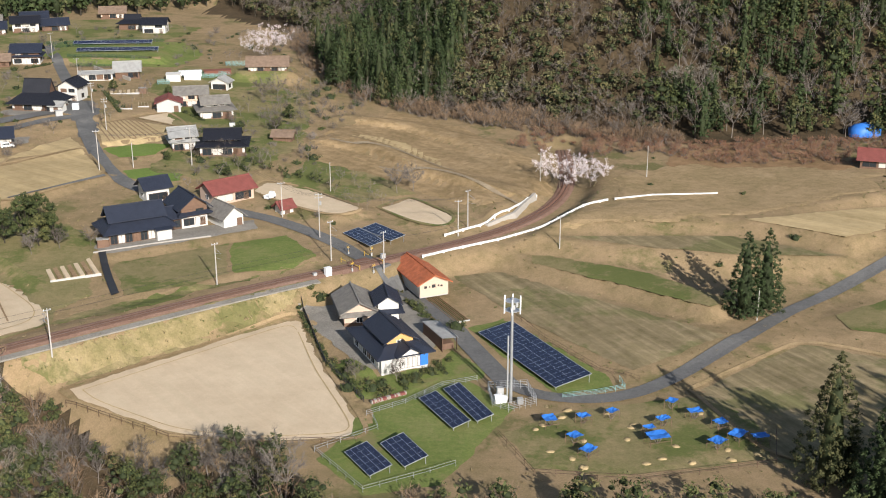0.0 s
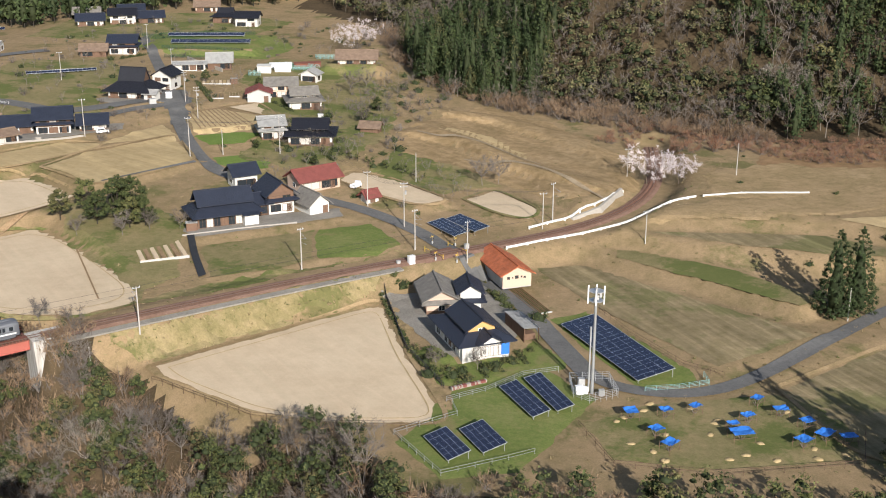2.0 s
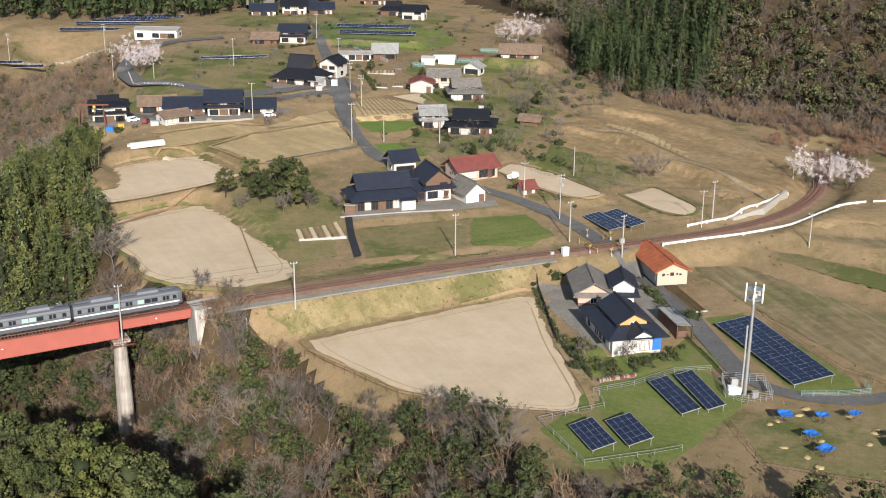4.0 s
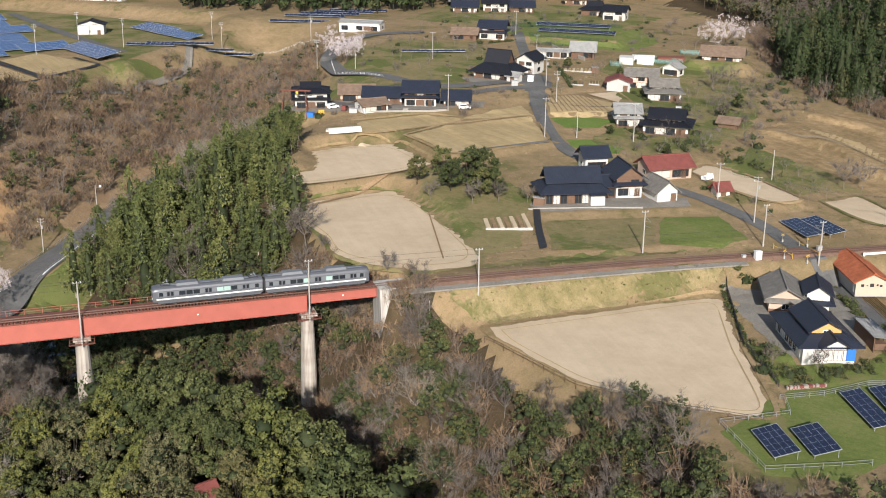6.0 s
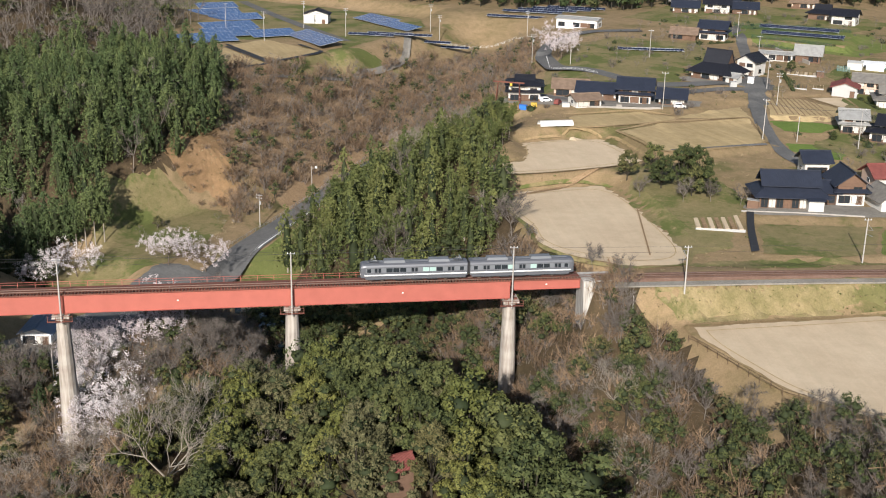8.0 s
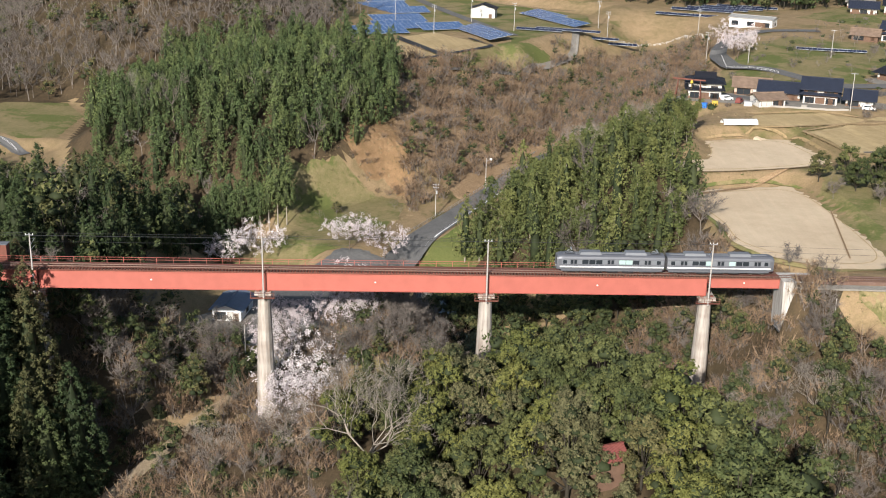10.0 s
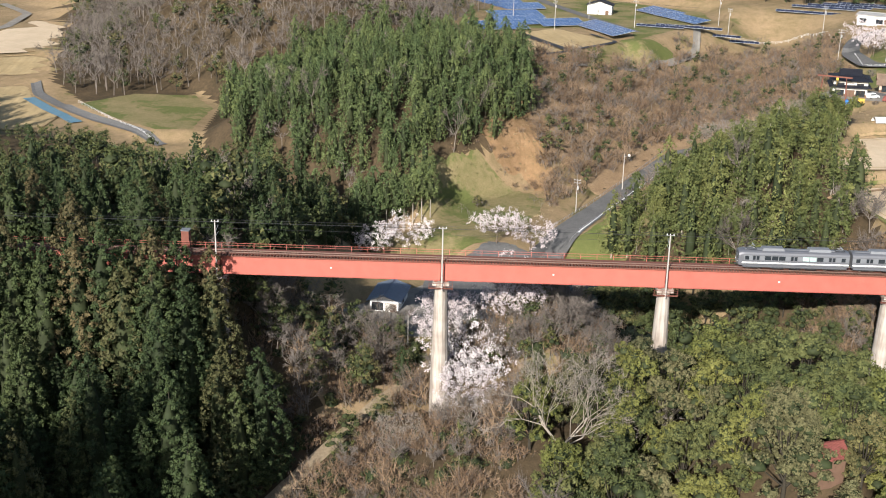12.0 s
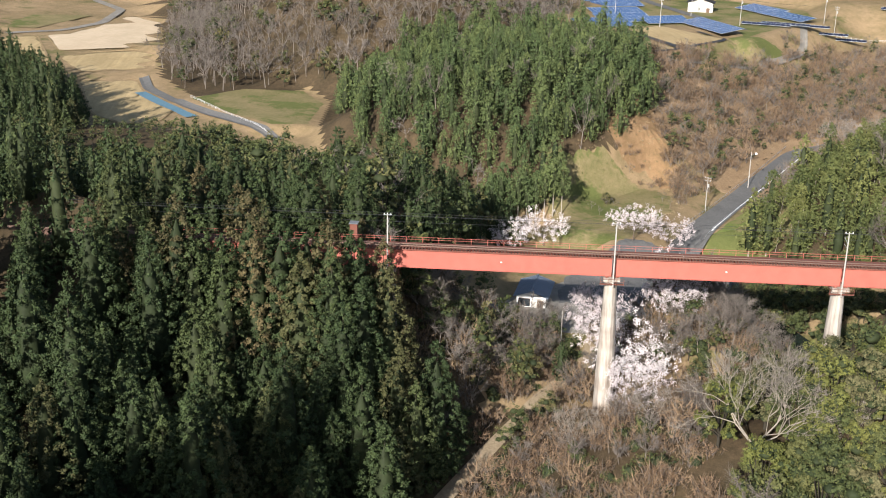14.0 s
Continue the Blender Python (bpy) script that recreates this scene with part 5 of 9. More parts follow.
viaduct = thing("railway_viaduct", "long vermilion steel plate-girder railway viaduct on concrete piers", "bridge", *along(0), turn=VIA_TURN)
for s0, s1, low in ((-40.4, -0.5, 2.75), (-0.2, 39.6, 2.75), (39.9, 80.0, 2.75), (80.3, 120.3, 2.75), (120.7, 133.6, 4.35)):
    top = 6.05
    for off, side in ((-1.15, -1), (1.15, 1)):
        girder = part("girder", Geo().box(s0, off - 0.02, low, s1, off + 0.02, top), "red_steel", viaduct)
        part("top_flange", Geo().box(s0, off - 0.24, top, s1, off + 0.24, top + 0.07), "red_steel", girder)
        part("bottom_flange", Geo().box(s0, off - 0.24, low - 0.07, s1, off + 0.24, low), "red_steel", girder)
        n = int((s1 - s0) / 1.7)
        for k in range(n + 1):
            s = s0 + 0.06 + (s1 - s0 - 0.12) * k / n
            if k in (0, n):
                part("stiffener", Geo().box(s - 0.05, off + side * 0.02, low, s + 0.05, off + side * 0.20, top), "red_steel", girder)
        part("mark", Geo().box((s0 + s1) / 2 - 0.15, off + side * 0.025, (low + top) / 2 - 0.1, (s0 + s1) / 2 + 0.15, off + side * 0.035, (low + top) / 2 + 0.12), "white_paint", girder, "small white painted mark")
    n = int((s1 - s0) / 5)
    for k in range(n + 1):
        s = s0 + 0.3 + (s1 - s0 - 0.6) * k / n
        brace = Geo().bar((s, -1.1, low + 0.1), (s, 1.1, top - 0.2), 0.1, 0.1).bar((s, 1.1, low + 0.1), (s, -1.1, top - 0.2), 0.1, 0.1).box(s - 0.06, -1.1, low + 0.02, s + 0.06, 1.1, low + 0.16)
        part("cross_brace", brace, "rust", viaduct)
tie = Geo().box(-0.12, -1.62, 6.13, 0.12, 1.62, 6.36).mesh("sleeper", "sleeper")
for k in range(300):
    ob = new("sleeper", tie)
    ob.parent, ob.location = viaduct, (-40.0 + 0.58 * k, 0, 0)
part("deck_plate", Geo().box(-40, -0.62, 6.36, 133.6, 0.62, 6.39), "rust", viaduct, "rust-red deck plates between the rails")
part("walkway", Geo().box(-40, 1.7, 6.15, 133.6, 2.75, 6.22), "rust", viaduct, "rusty inspection walkway")
for y in (2.72,):
    hand = Geo().bar((-40, y, 7.25), (133.6, y, 7.25), 0.06, 0.06).bar((-40, y, 6.8), (133.6, y, 6.8), 0.05, 0.05)
    part("handrail", hand, "red_steel", viaduct)
post = Geo().box(-0.04, -0.04, 0, 0.04, 0.04, 1.1).mesh("post", "red_steel")
for k in range(58):
    ob = new("handrail_post", post)
    ob.parent, ob.location = viaduct, (-40 + 3 * k, 2.72, 6.18)
kerb = Geo().box(-40, -1.72, 6.15, 133.6, -1.62, 6.30)
part("edge_angle", kerb, "rust", viaduct)


def pier(s, foot, label):
    x, y, _ = along(s)
    p = thing("bridge_pier", label, "pier", x, y, 0, VIA_TURN, "viaduct piers")
    shaft = Geo()
    n, rows = 14, []
    for z, f in ((foot - 3, 1.0), (foot + (2.0 - foot) * 0.33, 0.72), (foot + (2.0 - foot) * 0.66, 0.40), (1.95, 0.0)):
        grow = f * min(1.0, (2.0 - foot) / 28)
        a, b = 1.16 + 0.85 * grow, 1.5 + 1.0 * grow
        rows.append([(a * math.cos(2 * math.pi * i / n) * (1 if abs(math.cos(2 * math.pi * i / n)) < 0.8 else 0.97), b * math.sin(2 * math.pi * i / n), z) for i in range(n)])
    for a, b in zip(rows, rows[1:]):
        shaft.solid(a, b)
    part("shaft", shaft, "concrete", p, "tall tapered stained concrete shaft")
    part("cap", Geo().box(-1.5, -2.0, 1.9, 1.5, 2.0, 2.45), "concrete", p)
    for sx in (-0.9, 0.9):
        for sy in (-1.15, 1.15):
            part("bearing", Geo().box(sx - 0.3, sy - 0.3, 2.45, sx + 0.3, sy + 0.3, 2.68), "rust", p)
    stage = Geo().box(-2.2, -2.7, 1.55, 2.2, -2.1, 1.62)
    for sx in (-2.1, -0.7, 0.7, 2.1):
        stage.box(sx - 0.04, -2.68, 1.6, sx + 0.04, -2.6, 2.6)
    stage.bar((-2.1, -2.64, 2.6), (2.1, -2.64, 2.6), 0.05, 0.05).bar((-2.1, -2.64, 2.1), (2.1, -2.64, 2.1), 0.04, 0.04)
    for sx in (-2.1, 2.1):
        stage.bar((sx, -2.64, 2.6), (sx, -1.5, 2.6), 0.05, 0.05)
    part("inspection_platform", stage, "rust", p, "rusty inspection platform with rails")
    return p


pier(39.7, -25.8, "tall tapered concrete viaduct pier with dark stains")
pier(80.1, -20.0, "shorter concrete viaduct pier standing among trees")
pier(120.5, -13.5, "concrete viaduct pier on the brushy bank")
pier(-0.9, -12.0, "shaded concrete pier under the viaduct's wooded end")
x, y, _ = along(133.6)
abut = thing("abutment", "pale sloping concrete abutment at the viaduct's end", "abutment", x, y, 0, VIA_TURN)
part("wall", Geo().solid([(0.6, -2.9, -4), (6.5, -2.9, -4), (6.5, 2.9, -4), (0.6, 2.9, -4)], [(0.3, -2.6, 6.0), (6.5, -2.6, 6.0), (6.5, 2.6, 6.0), (0.3, 2.6, 6.0)]), "pale_concrete_stained", abut)
part("wing_wall", Geo().solid([(3.0, -9.0, -7), (12, -9.0, -7), (12, -3.0, -7), (3.0, -3.0, -7)], [(5.5, -3.2, 5.4), (12, -3.2, 5.2), (12, -2.6, 5.2), (5.5, -2.6, 5.4)]), "stone", abut, "dark stained sloping wing wall")
x, y, _ = along(-40.2)
abut = thing("abutment", "dark concrete abutment in the wooded hillside", "abutment", x, y, 0, VIA_TURN)
part("wall", Geo().box(-10, -2.6, -10, -0.5, 2.6, 6.0), "concrete", abut)
x, y, _ = along(-8, 4.4)
hut = thing("trackside_hut", "rusty brown trackside hut on a steel stand", "hut", x, y, 0, VIA_TURN)
part("cabin", Geo().box(-0.7, -0.8, 6.2, 0.7, 0.8, 9.0), "rust", hut)
part("hut_roof", Geo().box(-0.85, -0.95, 9.0, 0.85, 0.95, 9.12), "roof_grey", hut)
part("stand", Geo().box(-0.7, -1.7, 5.9, 0.7, 0.8, 6.2), "rust", hut)

# track
curve = []
for a, b in zip(RAIL, RAIL[1:]):
    m = max(1, int(math.dist(a[:2], b[:2]) / 4))
    curve += [tuple(a[i] + (b[i] - a[i]) * k / m for i in range(3)) for k in range(m)]
curve.append(RAIL[-1])
c = np.array(curve)
for _ in range(30):
    c[1:-1] = (c[:-2] + 2 * c[1:-1] + c[2:]) / 4
curve = [tuple(p) for p in c.tolist()]
for name, off in (("rail_1", -0.55), ("rail_2", 0.55)):
    g = Geo().sweep(curve, [(off - 0.06, -0.14), (off + 0.06, -0.14), (off + 0.045, 0.0), (off - 0.045, 0.0)])
    tagged(new(name, g.mesh(name, "rail_steel")), "brown rusted steel rail with a worn head", "rail", kind="structure")
for name, lo, hi in (("ballast_bed", 0, len(curve)),):
    for piece in ([p for p in curve if p[0] > -88.5], [p for p in curve if p[0] < -221]):
        g = Geo().sweep(piece, [(-2.9, -0.75), (2.9, -0.75), (1.6, -0.22), (-1.6, -0.22)])
        tagged(new(name, g.mesh(name, "ballast")), "rusty brown railway ballast bed", "ballast", kind="structure")
ties, run, last = Geo(), 0.0, None
for a, b in zip(curve, curve[1:]):
    if a[0] < -88.5 or a[0] > 34:
        continue
    a, b = Vector(a), Vector(b)
    way = (b - a).normalized()
    side = Vector((way.y, -way.x, 0))
    s = 0.0
    while s < (b - a).length:
        p = a + way * s + Vector((0, 0, -0.2))
        ties.bar(p - side * 1.0, p + side * 1.0, 0.22, 0.14)
        s += 0.62
tagged(new("track_sleepers", ties.mesh("track_sleepers", "sleeper")), "dark brown sleepers in the ballast", "sleepers", kind="stuff")
g = Geo().sweep([p for p in curve if p[0] > -87 and p[0] < -26], [(3.0, -0.7), (4.6, -0.9), (4.6, -0.6), (3.0, -0.42)])
tagged(new("trackside_path", g.mesh("trackside_path", "gravel")), "grey gravel path along the track", "path", kind="structure")


def catenary_mast(x, y, z0, turn, label, high=8.5, arm=True, reach=3.0, side=1):
    """A mast beside the track; side 1: the wire lies towards local +y."""
    t = thing("catenary_mast", label, "mast", x, y, z0, turn, "railway masts")
    part("pole", Geo().tube((0, 0, -0.5), (0, 0, high), 0.17, 0.11, 8), "pole_grey", t, "pale concrete pole")
    if arm:
        part("bracket", Geo().bar((0, 0, high - 2.2), (0, side * reach, high - 1.6), 0.07, 0.07).bar((0, 0, high - 0.9), (0, side * reach, high - 1.6), 0.05, 0.05).bar((0, side * 0.3, high - 3.0), (0, side * reach, high - 2.8), 0.05, 0.05), "steel", t)
    part("crossarm", Geo().box(-0.75, -0.06, high - 0.25, 0.75, 0.06, high - 0.13), "steel", t)
    for k in (-0.6, 0.0, 0.6):
        part("insulator", Geo().tube((k, 0, high - 0.13), (k, 0, high + 0.12), 0.07, 0.05, 6), "white_paint", t)
    return t


MAST_S = (-0.9, 39.9, 80.1, 120.5)
for s in MAST_S:
    x, y, _ = along(s, -2.35)
    catenary_mast(x, y, 1.6, VIA_TURN, "tall concrete catenary mast bolted to a viaduct pier", 11.5, True, 2.6)
for x, y in ((-71, 193.7), (-47.5, 229.0), (-25.0, 245.5), (-13.0, 240.8), (6.0, 268.5)):
    side = 1 if (x, y) in ((-71, 193.7), (-13.0, 240.8)) else -1
    catenary_mast(x, y, ground_at(x, y), 39, "weathered concrete catenary mast beside the track", 9.3, True, 2.6, side)
wires = Geo()
for z in (10.9, 12.0):
    pts = [along(s, 0.2, z - (0.0)) for s in (-60, -0.9, 39.9, 80.1, 120.5)] + [(-66, 205, z - 0.6), (-45.5, 222.5, z - 1.0), (-22.5, 240.5, z - 1.5), (5, 258, z - 1.8)]
    for a, b in zip(pts, pts[1:]):
        wires.bar(a, b, 0.03, 0.03)
for dx in (-0.6, 0.6):
    pts = [along(s, -2.35 + dx * 0.2, 13.1 + dx * 0.3) for s in (-60, -0.9, 39.9, 80.1, 120.5)]
    for a, b in zip(pts, pts[1:]):
        wires.bar(a, b, 0.035, 0.035)
tagged(new("overhead_wires", wires.mesh("overhead_wires", "black")), "thin black overhead railway wires", "wires", kind="stuff")

# train: two cars
CAR_L, CAR_W = 19.5, 2.95


def rail_car(x, y, turn, flip, label, panto):
    t = thing("rail_car", label, "train car", x, y, RAIL_Z, turn + (180 if flip else 0), "two-car electric train")
    L, W = CAR_L / 2, CAR_W / 2
    g = Geo()
    prof = [(-W + 0.05, 0.95), (W - 0.05, 0.95), (W, 1.3), (W, 2.95), (W - 0.12, 3.3), (W - 0.5, 3.52), (0, 3.62), (-W + 0.5, 3.52), (-W + 0.12, 3.3), (-W, 2.95), (-W, 1.3)]
    rings = [(-L, 1.0), (L - 0.9, 1.0), (L - 0.35, 0.97), (L, 0.9)]
    for (xa, fa), (xb, fb) in zip(rings, rings[1:]):
        ring = lambda x, f: [(x, p * f, 0.95 + (q - 0.95) * (1 - (1 - f) * 0.9)) for p, q in prof]  # noqa: E731
        g.solid(ring(xa, fa), ring(xb, fb))
    body = part("body", g, "stainless", t, "ribbed stainless steel body")
    for sy in (-1, 1):
        part("white_band", Geo().box(-L + 0.1, sy * W - 0.03, 1.34, L - 0.6, sy * W + 0.03, 1.58), "white_paint", t, "off-white waist band")
        part("upper_band", Geo().box(-L + 0.1, sy * W - 0.010, 1.95, L - 0.9, sy * W + 0.010, 2.80), "roof_grey", t, "grey window band")
        part("skirt", Geo().box(-L + 0.3, sy * (W - 0.12) - 0.03, 0.62, L - 0.8, sy * (W - 0.12) + 0.03, 0.96), "stainless", t)
        for dx in (-6.7, 0.0, 6.7):
            door = part("door", Geo().box(dx - 0.66, sy * W - 0.02, 1.02, dx + 0.66, sy * W + 0.02, 2.95), "stainless", t, "double sliding door")
            for ex in (-0.33, 0.33):
                part("door_window", Geo().box(dx + ex - 0.22, sy * W - 0.028, 2.0, dx + ex + 0.22, sy * W + 0.028, 2.72), "dark_glass", door)
        for dx, pale in ((-4.6, 0), (-3.35, 0), (-2.1, 1), (2.1, 1), (3.35, 0), (4.6, 0)):
            part("window", Geo().box(dx - 0.56, sy * W - 0.02, 1.98, dx + 0.56, sy * W + 0.02, 2.75), "pale_glass" if (pale and not panto) or (dx in (-2.1, -3.35) and panto) else "dark_glass", t)
        for dx in (-8.7, 8.3):
            part("window", Geo().box(dx - 0.35, sy * W - 0.02, 2.0, dx + 0.35, sy * W + 0.02, 2.7), "dark_glass", t)
    front = part("front_mask", Geo().solid([(L + 0.005, -1.28, 1.25), (L + 0.04, -1.28, 1.25), (L + 0.04, 1.28, 1.25), (L + 0.005, 1.28, 1.25)], [(L - 0.03, -1.1, 3.15), (L + 0.02, -1.1, 3.15), (L + 0.02, 1.1, 3.15), (L - 0.03, 1.1, 3.15)]), "dark_band", t, "dark cab front")
    part("windscreen", Geo().box(L + 0.03, -1.0, 2.05, L + 0.06, -0.45, 2.85), "dark_glass", front)
    part("windscreen", Geo().box(L + 0.03, 0.45, 2.05, L + 0.06, 1.0, 2.85), "dark_glass", front)
    part("front_door", Geo().box(L + 0.03, -0.38, 1.05, L + 0.10, 0.38, 2.95), "stainless", front)
    for sy in (-0.85, 0.85):
        part("headlight", Geo().tube((L + 0.02, sy, 1.55), (L + 0.09, sy, 1.55), 0.13, 0.11, 8), "white_paint", t)
    part("coupler", Geo().box(L, -0.14, 0.7, L + 0.45, 0.14, 0.95), "black", t)
    part("gangway", Geo().box(-L - 0.24, -0.7, 1.0, -L, 0.7, 3.1), "black", t, "black rubber gangway bellows")
    for bx in (-6.9, 6.9):
        bogie = part("bogie", Geo().box(bx - 1.5, -1.05, 0.35, bx + 1.5, -0.9, 0.7).box(bx - 1.5, 0.9, 0.35, bx + 1.5, 1.05, 0.7).box(bx - 0.3, -1.0, 0.4, bx + 0.3, 1.0, 0.66), "black", t)
        for wx in (-1.05, 1.05):
            for sy in (-0.62, 0.62):
                part("wheel", Geo().tube((bx + wx, sy - 0.07, 0.43), (bx + wx, sy + 0.07, 0.43), 0.43, 0.43, 12), "rail_steel", bogie)
    for bx in (-3.2, -0.4, 2.6):
        part("equipment_box", Geo().box(bx - 1.0, -1.25, 0.35, bx + 1.0, 1.25, 0.95), "black", t)
    part("roof_walk", Geo().box(-L + 0.6, -0.35, 3.60, L - 1.2, 0.35, 3.68), "roof_grey", t)
    for bx in (-4.6, 3.6):
        part("air_conditioner", Geo().solid([(bx - 2.0, -0.9, 3.5), (bx + 2.0, -0.9, 3.5), (bx + 2.0, 0.9, 3.5), (bx - 2.0, 0.9, 3.5)], [(bx - 1.8, -0.75, 3.98), (bx + 1.8, -0.75, 3.98), (bx + 1.8, 0.75, 3.98), (bx - 1.8, 0.75, 3.98)]), "roof_grey", t, "grey roof air-conditioner")
    if panto:
        for bx in (7.4, -8.2):
            pan = part("pantograph", Geo().bar((bx - 0.8, -0.7, 3.75), (bx - 0.8, 0.7, 3.75), 0.08, 0.08).bar((bx + 0.8, -0.7, 3.75), (bx + 0.8, 0.7, 3.75), 0.08, 0.08).bar((bx - 0.8, -0.7, 3.75), (bx + 0.8, -0.7, 3.75), 0.08, 0.08).bar((bx - 0.8, 0.7, 3.75), (bx + 0.8, 0.7, 3.75), 0.08, 0.08), "black", t)
            part("arm", Geo().bar((bx - 0.7, 0, 3.75), (bx + 0.5, 0, 4.05), 0.06, 0.06).bar((bx + 0.5, 0, 4.05), (bx - 0.3, 0, 4.4 if bx > 0 else 4.15), 0.05, 0.05), "steel", pan)
            part("contact_strip", Geo().box(bx - 0.4, -0.85, 4.4 if bx > 0 else 4.13, bx - 0.2, 0.85, 4.46 if bx > 0 else 4.2), "steel", pan)
    return t


x, y, _ = along(102.4)
rail_car(x, y, VIA_TURN, True, "stainless steel electric rail car with pantographs and dark cab front", True)
x, y, _ = along(122.4)
rail_car(x, y, VIA_TURN, False, "stainless steel trailing rail car with grey window band", False)

# ---- buildings ----
M["shoji"] = worn("paper_screen", (0.55, 0.52, 0.47), 0.6, 0, 0.08)
def roof_gable(h, x0, y0, x1, y1, z, rise, over, mat, gable="plaster", axis="x", thick=0.2):
    """Two slopes meeting in a ridge along the axis, with the wall under each gable."""
    def p(u, v, w):
        return (u, v, w) if axis == "x" else (v, u, w)
    a0, a1, b0, b1 = (x0, x1, y0, y1) if axis == "x" else (y0, y1, x0, x1)
    mid, half = (b0 + b1) / 2, (b1 - b0) / 2
    drop = rise / half * over
    for s in (-1, 1):
        lo, g = mid + s * (half + over), Geo()
        low = [p(a0 - over, lo, z - drop), p(a1 + over, lo, z - drop), p(a1 + over, mid, z + rise), p(a0 - over, mid, z + rise)]
        if (s > 0) == (axis == "x"):
            low = low[::-1]
        g.solid(low, [(q[0], q[1], q[2] + thick) for q in low])
        part("roof", g, mat, h)
    for a in (a0 + 0.02, a1 - 0.02):
        g = Geo()
        tri = [p(a, b0 + 0.05, z - 0.02), p(a, b1 - 0.05, z - 0.02), p(a, mid, z + rise - 0.03)]
        back = [p(a + (0.12 if a < (a0 + a1) / 2 else -0.12), q[1] if axis == "x" else q[0], q[2]) for q in tri]
        g.face(*tri).face(*back[::-1])
        part("gable_wall", g, gable, h)
    part("ridge", Geo().bar(p(a0 - over, mid, z + rise + thick + 0.06), p(a1 + over, mid, z + rise + thick + 0.06), 0.34, 0.26), mat, h)


def roof_skirt(h, outer, inner, z0, z1, mat, thick=0.18):
    """A hipped ring of roof from an outer rectangle at z0 up to an inner one at z1."""
    o = [(outer[0], outer[1]), (outer[2], outer[1]), (outer[2], outer[3]), (outer[0], outer[3])]
    i = [(inner[0], inner[1]), (inner[2], inner[1]), (inner[2], inner[3]), (inner[0], inner[3])]
    g = Geo()
    for k in range(4):
        j = (k + 1) % 4
        low = [(*o[k], z0), (*o[j], z0), (*i[j], z1), (*i[k], z1)]
        g.solid(low, [(q[0], q[1], q[2] + thick) for q in low])
    part("lower_roof", g, mat, h)
    part("hip_ridge", (lambda r: [r.bar((*o[k], z0 + thick + 0.04), (*i[k], z1 + thick + 0.04), 0.22, 0.16) for k in range(4)] and r)(Geo()), mat, h)


def walls(h, x0, y0, x1, y1, z0, z1, mat, label=""):
    return part("wall", Geo().box(x0, y0, z0 - 0.6, x1, y1, z1), mat, h, label)


def window(h, side, at, c, z, w, t, pane="dark_glass", frame_mat="white_paint", name="window"):
    """A window on a wall: side 'f' front (-y), 'b' back, 'l' left (-x), 'r' right; at: the wall's place on its axis."""
    s = {"f": -1, "b": 1, "l": -1, "r": 1}[side]
    def q(a0, b0, z0, a1, b1, z1):
        lo, hi = sorted((at + s * b0, at + s * b1))
        return Geo().box(a0, lo, z0, a1, hi, z1) if side in "fb" else Geo().box(lo, a0, z0, hi, a1, z1)
    wn = part(name, q(c - w / 2 - 0.08, 0.0, z - 0.08, c + w / 2 + 0.08, 0.05, z + t + 0.08), frame_mat, h)
    part("pane", q(c - w / 2, 0.02, z, c + w / 2, 0.07, z + t), pane, wn)
    if w > 1.0:
        part("mullion", q(c - 0.03, 0.05, z, c + 0.03, 0.09, z + t), frame_mat, wn)


def row_of_windows(h, side, at, lo, hi, n, z, w, t, pane="dark_glass", frame_mat="white_paint"):
    turns = (pane, "shoji", pane, "brown_wood") if pane == "dark_glass" and n > 1 else (pane,)
    for k in range(n):
        window(h, side, at, lo + (hi - lo) * (k + 0.5) / n, z, w, t, turns[(k + int(abs(lo) * 7)) % len(turns)], frame_mat)


def irimoya(h, w, d, z, mat, gable="plaster", over=0.9, k=2.0, low=1.3, rise=2.4, axis="x"):
    """Hip-and-gable roof on a block w by d whose walls end at z."""
    if axis == "x":
        inner = (-w / 2 + k * 0.8, -d / 2 + k, w / 2 - k * 0.8, d / 2 - k)
    else:
        inner = (-w / 2 + k, -d / 2 + k * 0.8, w / 2 - k, d / 2 - k * 0.8)
    roof_skirt(h, (-w / 2 - over, -d / 2 - over, w / 2 + over, d / 2 + over), inner, z - 0.1, z + low, mat)
    roof_gable(h, *inner, z + low, rise, 0.35, mat, gable, axis)


